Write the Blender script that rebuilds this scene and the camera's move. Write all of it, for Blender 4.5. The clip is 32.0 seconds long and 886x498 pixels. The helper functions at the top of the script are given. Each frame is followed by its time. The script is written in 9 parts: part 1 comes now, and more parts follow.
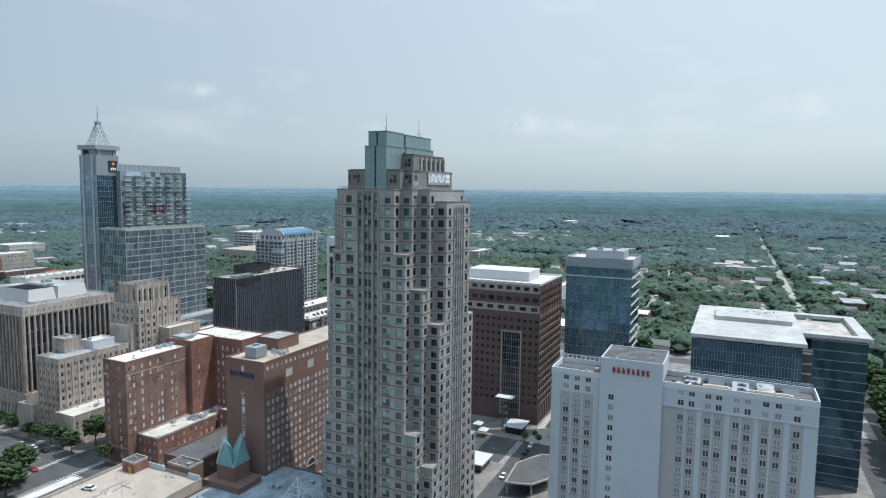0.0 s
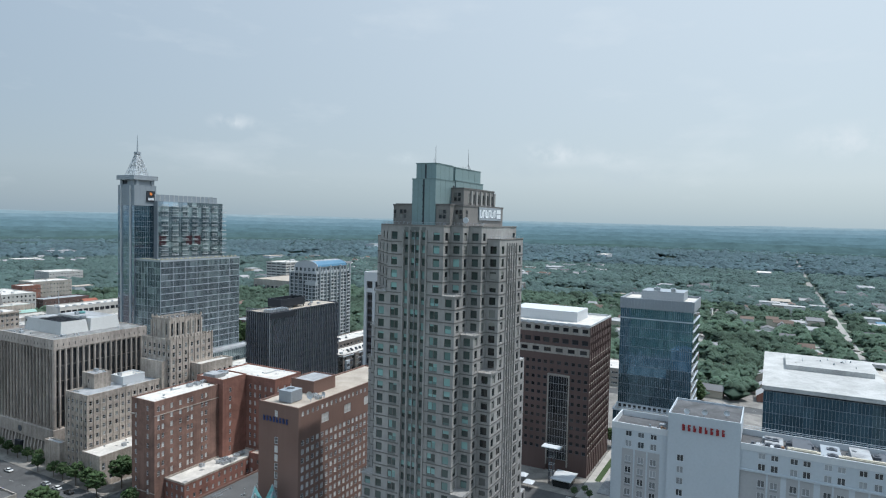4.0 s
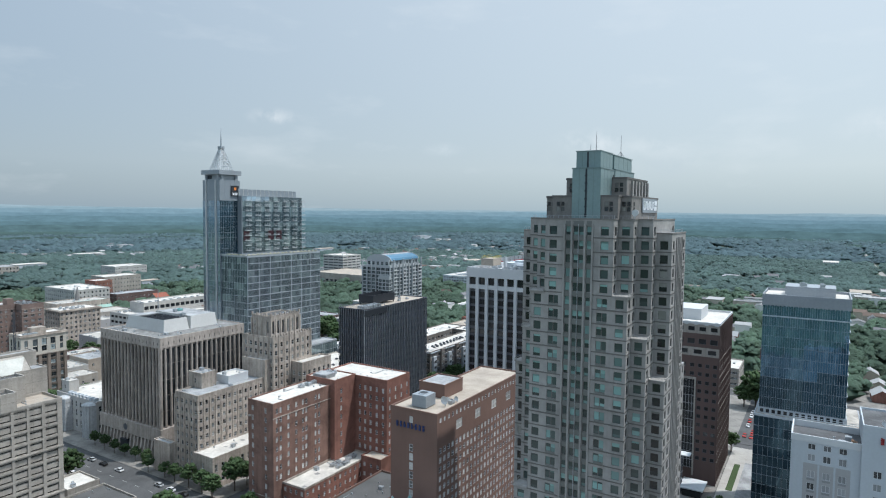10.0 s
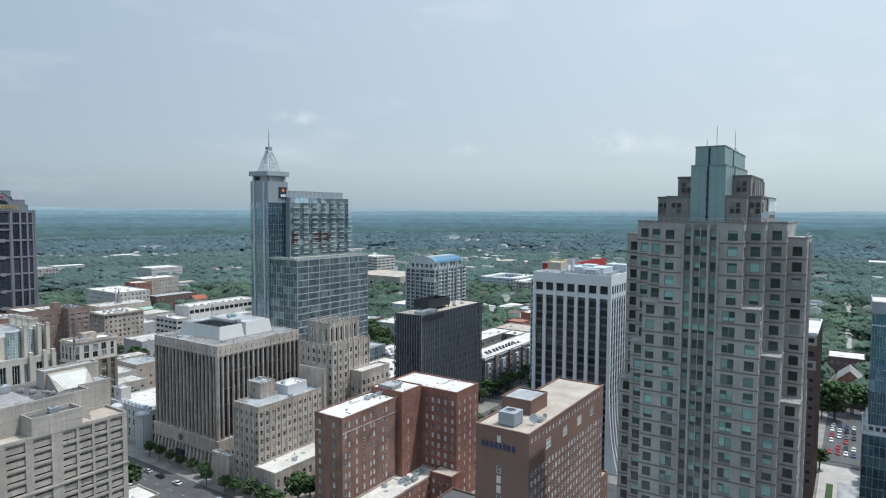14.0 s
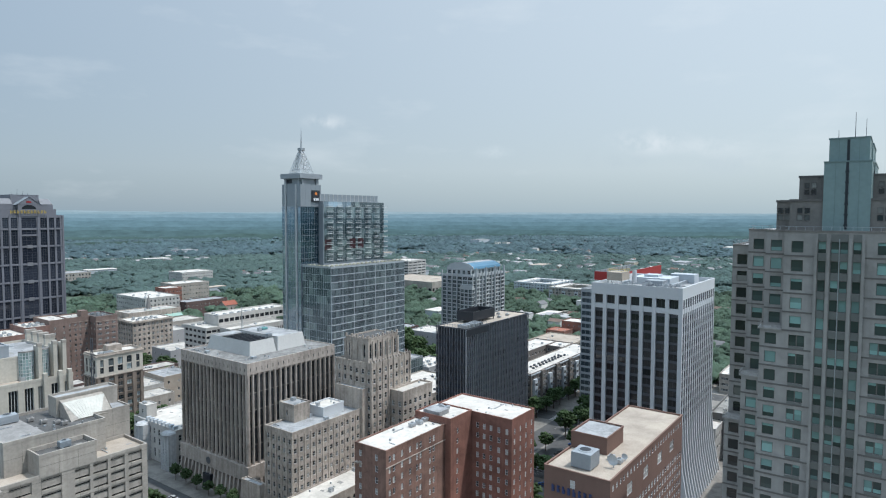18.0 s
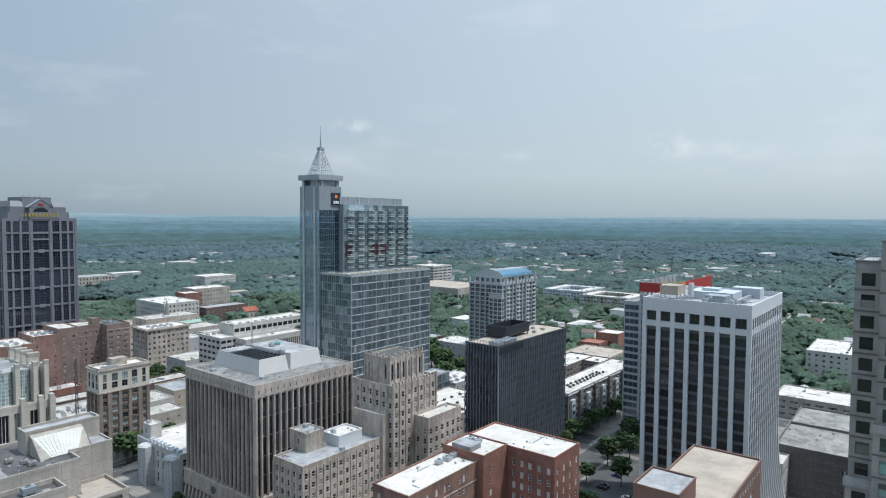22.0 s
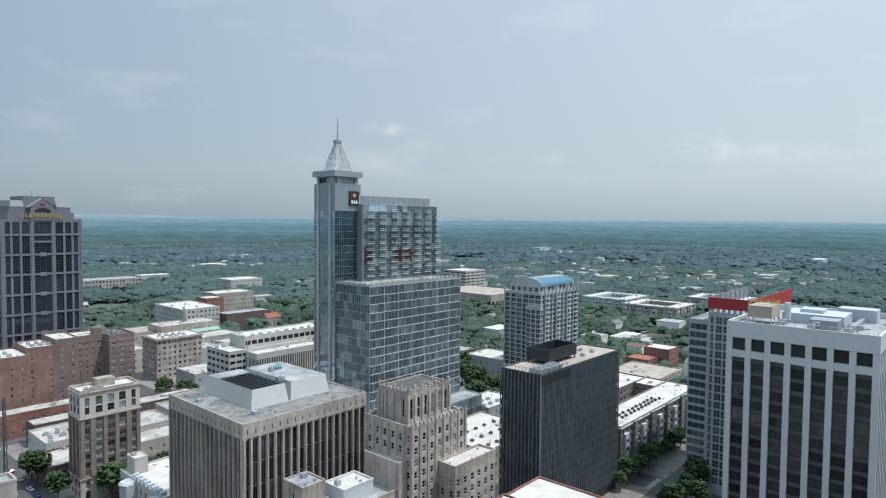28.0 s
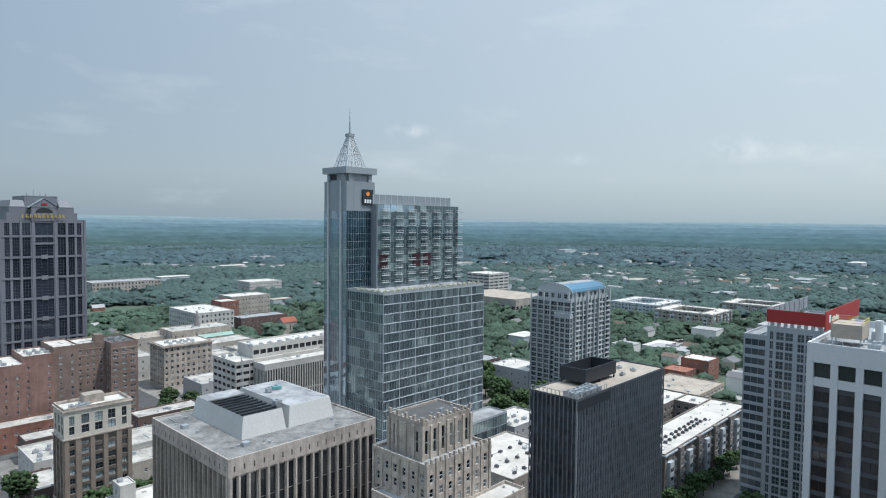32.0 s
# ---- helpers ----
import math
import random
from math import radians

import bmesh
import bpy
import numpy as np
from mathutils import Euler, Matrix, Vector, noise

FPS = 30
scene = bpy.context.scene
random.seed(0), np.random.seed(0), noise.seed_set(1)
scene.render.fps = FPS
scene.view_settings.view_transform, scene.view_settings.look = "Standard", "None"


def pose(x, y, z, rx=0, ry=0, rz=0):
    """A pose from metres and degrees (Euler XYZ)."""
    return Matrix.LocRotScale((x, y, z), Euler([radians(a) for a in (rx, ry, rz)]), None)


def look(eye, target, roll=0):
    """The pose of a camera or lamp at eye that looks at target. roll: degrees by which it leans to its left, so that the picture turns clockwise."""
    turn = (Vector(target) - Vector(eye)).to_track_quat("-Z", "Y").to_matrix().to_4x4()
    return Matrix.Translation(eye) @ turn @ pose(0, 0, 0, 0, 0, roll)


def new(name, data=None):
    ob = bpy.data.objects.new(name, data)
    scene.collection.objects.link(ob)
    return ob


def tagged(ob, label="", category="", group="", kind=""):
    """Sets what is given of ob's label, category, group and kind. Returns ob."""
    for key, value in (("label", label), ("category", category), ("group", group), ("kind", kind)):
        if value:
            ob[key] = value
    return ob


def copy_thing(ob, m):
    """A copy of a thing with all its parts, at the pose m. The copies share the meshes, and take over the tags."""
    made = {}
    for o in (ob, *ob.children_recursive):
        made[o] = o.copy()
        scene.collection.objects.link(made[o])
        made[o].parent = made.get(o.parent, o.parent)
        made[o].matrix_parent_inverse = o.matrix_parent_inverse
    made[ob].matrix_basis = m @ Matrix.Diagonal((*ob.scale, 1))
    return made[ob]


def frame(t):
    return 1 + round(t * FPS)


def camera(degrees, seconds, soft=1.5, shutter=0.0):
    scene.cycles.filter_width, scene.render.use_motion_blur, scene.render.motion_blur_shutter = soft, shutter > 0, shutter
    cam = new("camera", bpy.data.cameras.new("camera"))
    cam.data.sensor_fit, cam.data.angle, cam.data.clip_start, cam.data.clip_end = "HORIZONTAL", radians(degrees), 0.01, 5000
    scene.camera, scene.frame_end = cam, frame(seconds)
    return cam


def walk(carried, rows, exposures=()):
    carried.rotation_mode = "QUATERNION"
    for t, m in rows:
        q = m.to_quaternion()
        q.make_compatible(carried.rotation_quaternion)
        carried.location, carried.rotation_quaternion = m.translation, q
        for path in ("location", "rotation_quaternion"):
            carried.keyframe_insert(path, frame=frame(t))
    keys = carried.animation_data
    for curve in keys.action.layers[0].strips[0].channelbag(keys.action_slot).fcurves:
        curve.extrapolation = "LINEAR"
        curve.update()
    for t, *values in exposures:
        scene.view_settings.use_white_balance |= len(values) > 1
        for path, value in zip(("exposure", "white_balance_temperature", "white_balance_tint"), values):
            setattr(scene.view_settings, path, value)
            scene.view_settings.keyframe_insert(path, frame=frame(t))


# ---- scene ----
cam = camera(70.9, 32.0, 1.15)
PATH = [
    (0, (-275.776, -380.019, 110.332), (-273.974, -379.17, 110.147), 0.68),
    (1, (-272.33, -378.067, 110.782), (-270.539, -377.186, 110.655), 1.12),
    (2, (-269.165, -375.457, 111.232), (-267.387, -374.545, 111.146), 1.38),
    (3, (-266.906, -372.291, 111.601), (-265.136, -371.363, 111.519), 1.18),
    (3.5, (-266.212, -370.333, 111.68), (-264.445, -369.4, 111.596), 1.24),
    (5.5, (-265.143, -360.558, 111.863), (-263.39, -359.601, 111.763), 1.06),
    (6, (-265.282, -357.658, 111.897), (-263.534, -356.691, 111.795), 1.08),
    (7, (-266.147, -351.574, 111.95), (-264.41, -350.589, 111.842), 0.96),
    (8, (-267.337, -345.477, 111.974), (-265.611, -344.473, 111.862), 0.82),
    (9, (-268.605, -339.418, 111.979), (-266.89, -338.396, 111.864), 0.81),
    (10, (-269.724, -333.349, 111.958), (-268.02, -332.307, 111.84), 0.59),
    (11, (-270.216, -327.233, 111.936), (-268.525, -326.173, 111.816), 0.59),
    (12, (-270.12, -321.103, 112.128), (-268.441, -320.023, 112.006), 0.48),
    (12.5, (-269.893, -318.122, 112.295), (-268.219, -317.034, 112.174), 0.4),
    (13, (-269.451, -315.259, 112.445), (-267.781, -314.164, 112.326), 0.4),
    (13.5, (-268.669, -312.536, 112.544), (-267.003, -311.437, 112.425), 0.37),
    (14, (-267.531, -309.888, 112.612), (-265.868, -308.782, 112.493), 0.31),
    (14.5, (-266.123, -307.225, 112.687), (-264.467, -306.109, 112.568), 0.31),
    (16.5, (-258.774, -296.2, 113.226), (-257.142, -295.05, 113.109), 0.26),
    (17, (-256.589, -293.592, 113.362), (-254.964, -292.432, 113.245), 0.21),
    (18, (-251.901, -288.678, 113.586), (-250.288, -287.501, 113.475), 0.17),
    (19, (-246.885, -284.075, 113.746), (-245.284, -282.882, 113.637), 0.24),
    (20, (-241.646, -279.646, 113.841), (-240.058, -278.435, 113.735), 0.21),
    (21, (-236.257, -275.144, 113.896), (-234.681, -273.917, 113.794), 0.28),
    (22, (-230.77, -270.402, 113.934), (-229.205, -269.161, 113.835), 0.34),
    (23, (-225.199, -265.666, 113.95), (-223.645, -264.411, 113.854), 0.37),
    (24, (-219.553, -261.202, 113.945), (-218.009, -259.934, 113.85), 0.45),
    (25, (-213.862, -256.933, 113.925), (-212.33, -255.651, 113.829), 0.4),
    (25.5, (-211.011, -254.822, 113.905), (-209.485, -253.533, 113.809), 0.39),
    (27.5, (-199.643, -246.231, 113.722), (-198.14, -244.915, 113.63), 0.48),
    (28, (-196.817, -244.024, 113.639), (-195.32, -242.701, 113.548), 0.54),
    (29, (-191.217, -239.533, 113.442), (-189.731, -238.197, 113.353), 0.61),
    (30, (-185.802, -235.005, 113.338), (-184.327, -233.657, 113.251), 0.62),
    (31, (-180.666, -230.51, 113.378), (-179.205, -229.148, 113.29), 0.6),
    (32, (-175.697, -226.042, 113.465), (-174.25, -224.665, 113.378), 0.59),
]
walk(cam, [(t, look(eye, target, roll)) for t, eye, target, roll in PATH], [(0, 0.28, 6280, 10), (3, 0.2, 6280, 10), (8, 0.22, 6280, 10), (13, 0.26, 6280, 10), (18, 0.23, 6280, 10), (24, 0.2, 6280, 10), (32, 0.2, 6280, 10)])

# ---------------- world and sun ----------------
SUN_EL, SUN_AZ = 66.0, 146.0
world = bpy.data.worlds.new("world")
scene.world = world
world.use_nodes = True
wn, wl = world.node_tree.nodes, world.node_tree.links
sky = wn.new("ShaderNodeTexSky")
sky.sky_type, sky.sun_disc = "NISHITA", False
sky.sun_elevation, sky.sun_rotation = radians(SUN_EL), radians(SUN_AZ)
sky.altitude, sky.air_density, sky.dust_density, sky.ozone_density = 100, 1.3, 1.2, 2.0
# summer haze and thin low clouds over the clear sky
bg = wn["Background"]
bg.inputs[1].default_value = 0.11
tc, mp = wn.new("ShaderNodeTexCoord"), wn.new("ShaderNodeMapping")
mp.inputs["Scale"].default_value = (5.0, 5.0, 16.0)
cl = wn.new("ShaderNodeTexNoise")
cl.inputs["Scale"].default_value, cl.inputs["Detail"].default_value, cl.inputs["Roughness"].default_value = 1.0, 6, 0.55
ramp = wn.new("ShaderNodeValToRGB")
ramp.color_ramp.elements[0].position, ramp.color_ramp.elements[0].color = 0.56, (0, 0, 0, 1)
ramp.color_ramp.elements[1].position, ramp.color_ramp.elements[1].color = 0.80, (0.28, 0.28, 0.28, 1)


def mix_node(fac, a, b):
    k = wn.new("ShaderNodeMix")
    k.data_type = "RGBA"
    for slot_, v in ((0, fac), (6, a), (7, b)):
        if isinstance(v, (float, tuple)):
            k.inputs[slot_].default_value = (*v, 1) if isinstance(v, tuple) else v
        else:
            wl.new(v, k.inputs[slot_])
    return k.outputs[2]


def range_node(v, a, b):
    k = wn.new("ShaderNodeMapRange")
    k.inputs["From Min"].default_value, k.inputs["From Max"].default_value = a, b
    wl.new(v, k.inputs["Value"])
    return k.outputs[0]


# the haze is brighter in the south-east and higher up
HAZE_AZ = 118.0
dot, sep = wn.new("ShaderNodeVectorMath"), wn.new("ShaderNodeSeparateXYZ")
dot.operation = "DOT_PRODUCT"
dot.inputs[1].default_value = (math.sin(radians(HAZE_AZ)), math.cos(radians(HAZE_AZ)), 0)
wl.new(tc.outputs["Generated"], dot.inputs[0])
wl.new(tc.outputs["Generated"], sep.inputs[0])
sunward, up = range_node(dot.outputs["Value"], -0.3, 1.0), range_node(sep.outputs["Z"], 0.0, 0.38)
brim = mix_node(sunward, (2.1, 2.85, 3.5), (3.5, 4.5, 5.0))
low = mix_node(sunward, (2.55, 3.2, 3.75), (4.7, 5.4, 5.7))
high = mix_node(sunward, (3.0, 3.8, 4.6), (5.9, 6.6, 7.0))
haze = mix_node(range_node(sep.outputs["Z"], 0.0, 0.07), brim, mix_node(up, low, high))
wl.new(tc.outputs["Generated"], mp.inputs[0])
wl.new(mp.outputs[0], cl.inputs["Vector"])
wl.new(cl.outputs[0], ramp.inputs[0])
# zenith above the view, brightened and blued to fill the shade
haze = mix_node(range_node(sep.outputs["Z"], 0.42, 0.85), haze, (8.6, 10.9, 12.9))
clouded = mix_node(ramp.outputs[0], mix_node(0.85, sky.outputs[0], haze), (6.4, 6.8, 7.0))
# a few small fair-weather clouds low in the east
puff = wn.new("ShaderNodeTexNoise")
puff.inputs["Scale"].default_value, puff.inputs["Detail"].default_value, puff.inputs["Roughness"].default_value = 26.0, 7, 0.6
wl.new(tc.outputs["Generated"], puff.inputs["Vector"])
puffs = wn.new("ShaderNodeMapRange")
puffs.inputs["From Min"].default_value, puffs.inputs["From Max"].default_value = 0.40, 0.62
wl.new(puff.outputs[0], puffs.inputs["Value"])
for way, size, tint, most in (((0.680, 0.720, 0.142), 0.044, (6.2, 6.6, 6.8), 1.00), ((0.945, 0.308, 0.109), 0.071, (6.3, 6.7, 6.9), 0.94), ((0.971, 0.220, 0.100), 0.058, (5.9, 6.4, 6.6), 0.81), ((0.848, 0.521, 0.099), 0.037, (5.6, 6.2, 6.5), 0.81), ((0.931, 0.356, 0.085), 0.068, (4.0, 4.7, 5.1), 0.74), ((0.990, -0.081, 0.120), 0.085, (6.3, 6.7, 6.9), 0.74), ((0.977, 0.201, 0.075), 0.076, (4.2, 4.9, 5.3), 0.68)):
    sub, squash, far, amount = (wn.new("ShaderNodeVectorMath"), wn.new("ShaderNodeVectorMath"), wn.new("ShaderNodeVectorMath"), wn.new("ShaderNodeMath"))
    sub.operation, squash.operation, far.operation, amount.operation = "SUBTRACT", "MULTIPLY", "LENGTH", "MULTIPLY"
    sub.inputs[1].default_value = Vector(way).normalized()
    squash.inputs[1].default_value = (1, 1, 2.9)
    wl.new(tc.outputs["Generated"], sub.inputs[0])
    wl.new(sub.outputs[0], squash.inputs[0])
    wl.new(squash.outputs[0], far.inputs[0])
    near_ = wn.new("ShaderNodeMapRange")
    near_.interpolation_type = "SMOOTHSTEP"
    near_.inputs["From Min"].default_value, near_.inputs["From Max"].default_value = size * 1.15, 0.0
    near_.inputs["To Max"].default_value = most * 0.62
    wl.new(far.outputs["Value"], near_.inputs["Value"])
    wl.new(near_.outputs[0], amount.inputs[0])
    wl.new(puffs.outputs[0], amount.inputs[1])
    clouded = mix_node(amount.outputs[0], clouded, tint)
wl.new(clouded, bg.inputs[0])
sun = new("sun", bpy.data.lights.new("sun", "SUN"))
sun.data.energy, sun.data.angle, sun.data.color = 3.15, radians(0.8), (1.0, 0.97, 0.92)
sa, se = radians(SUN_AZ), radians(SUN_EL)
sun.matrix_world = look((math.sin(sa) * math.cos(se) * 900, math.cos(sa) * math.cos(se) * 900, math.sin(se) * 900), (0, 0, 0))


# ---------------- materials ----------------
def material(name, color, rough=0.8, metal=0.0, vary=0.12, fine=1.5, coarse=0.05, bump=0.15, spec=0.4, streak=0.0, each=0.0, stain=0.0, leafy=0.0):
    """Colour with grain at two scales, rain streaks, stains and relief; each: change from piece to piece; leafy: light let through."""
    m = bpy.data.materials.new(name)
    m.use_nodes = True
    n, l = m.node_tree.nodes, m.node_tree.links
    b = n["Principled BSDF"]
    b.inputs["Roughness"].default_value, b.inputs["Metallic"].default_value = rough, metal
    b.inputs["Specular IOR Level"].default_value = spec
    geo = n.new("ShaderNodeNewGeometry")
    n1, n2 = n.new("ShaderNodeTexNoise"), n.new("ShaderNodeTexNoise")
    n1.inputs["Scale"].default_value, n2.inputs["Scale"].default_value = fine, coarse
    n1.inputs["Detail"].default_value, n2.inputs["Detail"].default_value = 4, 5
    l.new(geo.outputs["Position"], n1.inputs["Vector"])
    l.new(geo.outputs["Position"], n2.inputs["Vector"])

    def math_node(op, a, bb):
        k = n.new("ShaderNodeMath")
        k.operation = op
        for i, v in enumerate((a, bb)):
            if isinstance(v, (int, float)):
                k.inputs[i].default_value = v
            else:
                l.new(v, k.inputs[i])
        return k.outputs[0]
    total = math_node("ADD", math_node("MULTIPLY", n1.outputs[0], 0.8), math_node("MULTIPLY", n2.outputs[0], 1.2))
    if streak:
        mp = n.new("ShaderNodeMapping")
        mp.inputs["Scale"].default_value = (0.9, 0.9, 0.04)
        n3 = n.new("ShaderNodeTexNoise")
        n3.inputs["Scale"].default_value = 1.0
        l.new(geo.outputs["Position"], mp.inputs[0])
        l.new(mp.outputs[0], n3.inputs["Vector"])
        total = math_node("ADD", total, math_node("MULTIPLY", math_node("SUBTRACT", n3.outputs[0], 0.5), streak))
    if each:
        oi = n.new("ShaderNodeObjectInfo")
        r = math_node("FRACT", math_node("ADD", oi.outputs["Random"], geo.outputs["Random Per Island"]), 0)
        total = math_node("ADD", total, math_node("MULTIPLY", math_node("SUBTRACT", r, 0.5), each))
    gain = math_node("ADD", math_node("MULTIPLY", math_node("SUBTRACT", total, 1.0), vary * 4), 1.0)
    if stain:
        n4, rg = n.new("ShaderNodeTexNoise"), n.new("ShaderNodeMapRange")
        n4.inputs["Scale"].default_value, n4.inputs["Detail"].default_value, n4.inputs["Roughness"].default_value = 0.16, 7, 0.68
        n4.inputs["Distortion"].default_value = 0.6
        l.new(geo.outputs["Position"], n4.inputs["Vector"])
        rg.inputs["From Min"].default_value, rg.inputs["From Max"].default_value = 0.38, 0.58
        rg.inputs["To Min"].default_value = 1 - stain
        l.new(n4.outputs[0], rg.inputs["Value"])
        gain = math_node("MULTIPLY", gain, rg.outputs[0])
    mix = n.new("ShaderNodeVectorMath")
    mix.operation = "SCALE"
    mix.inputs[0].default_value = color
    l.new(gain, mix.inputs["Scale"])
    l.new(mix.outputs[0], b.inputs["Base Color"])
    if bump:
        bp = n.new("ShaderNodeBump")
        bp.inputs["Strength"].default_value, bp.inputs["Distance"].default_value = bump, 0.05
        l.new(n1.outputs[0], bp.inputs["Height"])
        l.new(bp.outputs[0], b.inputs["Normal"])
    if leafy:
        tr, ms, lift = n.new("ShaderNodeBsdfTranslucent"), n.new("ShaderNodeMixShader"), n.new("ShaderNodeVectorMath")
        lift.operation = "MULTIPLY"
        lift.inputs[1].default_value = (1.5, 1.7, 1.1)
        l.new(mix.outputs[0], lift.inputs[0])
        l.new(lift.outputs[0], tr.inputs["Color"])
        ms.inputs[0].default_value = leafy
        l.new(b.outputs[0], ms.inputs[1])
        l.new(tr.outputs[0], ms.inputs[2])
        l.new(ms.outputs[0], n["Material Output"].inputs["Surface"])
    return m


def glass(name, color, blind=(0.5, 0.55, 0.52), share=0.25, metal=0.0, rough=0.06, lit=0.0, spec=0.6):
    """Window glass over a dark room; a share of the panes has blinds drawn."""
    m = bpy.data.materials.new(name)
    m.use_nodes = True
    n, l = m.node_tree.nodes, m.node_tree.links
    b = n["Principled BSDF"]
    b.inputs["Roughness"].default_value, b.inputs["Metallic"].default_value = rough, metal
    b.inputs["Specular IOR Level"].default_value = spec
    geo, oi = n.new("ShaderNodeNewGeometry"), n.new("ShaderNodeObjectInfo")
    add, fr, ramp = n.new("ShaderNodeMath"), n.new("ShaderNodeMath"), n.new("ShaderNodeValToRGB")
    add.operation, fr.operation = "ADD", "FRACT"
    l.new(oi.outputs["Random"], add.inputs[0])
    l.new(geo.outputs["Random Per Island"], add.inputs[1])
    l.new(add.outputs[0], fr.inputs[0])
    l.new(fr.outputs[0], ramp.inputs[0])
    e = ramp.color_ramp.elements
    lo, hi = (0.85, 1.1) if metal > 0.4 else (0.6, 1.3)
    e[0].color, e[1].color = (*[c * lo for c in color], 1), (*blind, 1)
    e[0].position, e[1].position = 0.0, 1.0
    mid = ramp.color_ramp.elements.new(max(0.02, 1 - share - 0.05))
    mid.color = (*[c * hi for c in color], 1)
    if share > 0.02:
        k = ramp.color_ramp.elements.new(min(0.98, 1 - share + 0.05))
        k.color = (*[(c + d) * 0.5 for c, d in zip(color, blind)], 1)
    l.new(ramp.outputs[0], b.inputs["Base Color"])
    nz, bp = n.new("ShaderNodeTexNoise"), n.new("ShaderNodeBump")
    nz.inputs["Scale"].default_value = 0.35
    bp.inputs["Strength"].default_value, bp.inputs["Distance"].default_value = 0.11, 0.2
    l.new(geo.outputs["Position"], nz.inputs["Vector"])
    l.new(nz.outputs[0], bp.inputs["Height"])
    l.new(bp.outputs[0], b.inputs["Normal"])
    return m


STONE = material("grey_granite", (0.300, 0.290, 0.279), 0.75, vary=0.16, streak=0.6, fine=0.6, stain=0.1)
STONE_DARK = material("weathered_dark_granite", (0.19, 0.178, 0.168), 0.75, vary=0.14, streak=0.5)
STONE_BAND = material("dark_granite_band", (0.125, 0.117, 0.112), 0.7)
SPANDREL = material("grey_green_spandrel", (0.15, 0.155, 0.15), 0.4, vary=0.1, bump=0.02)
TEAL_DARK = material("dark_teal_seam", (0.165, 0.23, 0.235), 0.5, 0.2, vary=0.06, bump=0.02)
TEAL = material("teal_metal_cladding", (0.20, 0.275, 0.28), 0.45, 0.2, vary=0.08, streak=0.3, bump=0.03)
BRICK = material("red_brick", (0.248, 0.120, 0.093), 0.9, vary=0.2, fine=6, streak=0.7, bump=0.3, stain=0.28)
BRICK_OLD = material("old_brown_red_brick", (0.225, 0.135, 0.108), 0.9, vary=0.22, fine=6, streak=0.9, bump=0.3, stain=0.35)
BRICK_BROWN = material("brown_brick", (0.178, 0.110, 0.090), 0.9, vary=0.15, fine=6, streak=0.25, bump=0.3)
BRICK_DARK = material("dark_maroon_brick", (0.122, 0.084, 0.077), 0.85, vary=0.14, fine=6, streak=0.3, bump=0.3)
BRICK_PINK = material("weathered_brown_brick", (0.220, 0.161, 0.141), 0.9, vary=0.18, fine=6, streak=0.5, bump=0.3, stain=0.2)
CONCRETE = material("tan_concrete", (0.395, 0.350, 0.315), 0.85, vary=0.19, streak=1.3, stain=0.22)
LIMESTONE = material("cream_limestone", (0.408, 0.358, 0.312), 0.85, vary=0.2, streak=1.2, stain=0.3)
PALE = material("pale_concrete", (0.362, 0.335, 0.301), 0.85, vary=0.13, streak=0.9, stain=0.18)
WHITE = material("white_panel", (0.53, 0.55, 0.57), 0.6, vary=0.05, streak=0.15, bump=0.05)
# skylight blue of the shaded hotel wall is put into this white
STUCCO = material("white_stucco", (0.44, 0.48, 0.52), 0.85, vary=0.05, streak=0.2)
TOWN_WHITE = material("warm_white_render", (0.47, 0.46, 0.44), 0.85, vary=0.09, streak=0.5, stain=0.15)
GREY_STUCCO = material("grey_stucco", (0.35, 0.352, 0.362), 0.85, vary=0.05, streak=0.2)
BLACK = material("black_metal", (0.036, 0.041, 0.050), 0.45, 0.3, vary=0.1, bump=0.03)
DARKGREY = material("dark_grey_metal", (0.095, 0.105, 0.122), 0.5, 0.3, vary=0.1, bump=0.03)
ALU = material("brushed_aluminium", (0.42, 0.45, 0.48), 0.4, 0.6, vary=0.06, bump=0.02)
GREYPANEL = material("grey_panel", (0.30, 0.33, 0.36), 0.55, 0.2, vary=0.08, streak=0.2, bump=0.03)
RED = material("red_panel", (0.35, 0.036, 0.034), 0.5, vary=0.05, bump=0.02)
BLUE_ROOF = material("blue_metal_roof", (0.085, 0.20, 0.30), 0.4, 0.2, vary=0.1, bump=0.05)
COPPER = material("green_copper", (0.16, 0.36, 0.36), 0.6, vary=0.12, streak=0.3)
R_WHITE = material("white_roof_membrane", (0.56, 0.533, 0.492), 0.85, vary=0.14, fine=0.8, coarse=0.12, stain=0.16)
R_WORN = material("worn_pale_roofing", (0.46, 0.435, 0.40), 0.9, vary=0.16, fine=0.9, coarse=0.1, stain=0.38)
R_TAN = material("tan_gravel_roof", (0.39, 0.338, 0.285), 0.95, vary=0.14, fine=3, coarse=0.1, stain=0.18)
R_GREY = material("grey_roof_membrane", (0.34, 0.35, 0.36), 0.9, vary=0.16, fine=2, coarse=0.12, stain=0.4)
R_DECK = material("stained_parking_concrete", (0.27, 0.265, 0.25), 0.9, vary=0.16, fine=1, coarse=0.08, stain=0.45)
R_PATCH = material("patched_roofing", (0.24, 0.235, 0.23), 0.9, vary=0.2, fine=1.5, coarse=0.3)
R_CHAR = material("charcoal_roofing", (0.105, 0.107, 0.112), 0.9, vary=0.22, fine=1.5, coarse=0.2, stain=0.35)
R_DARK = material("dark_tar_roof", (0.09, 0.09, 0.09), 0.9, vary=0.2, fine=2, coarse=0.12)
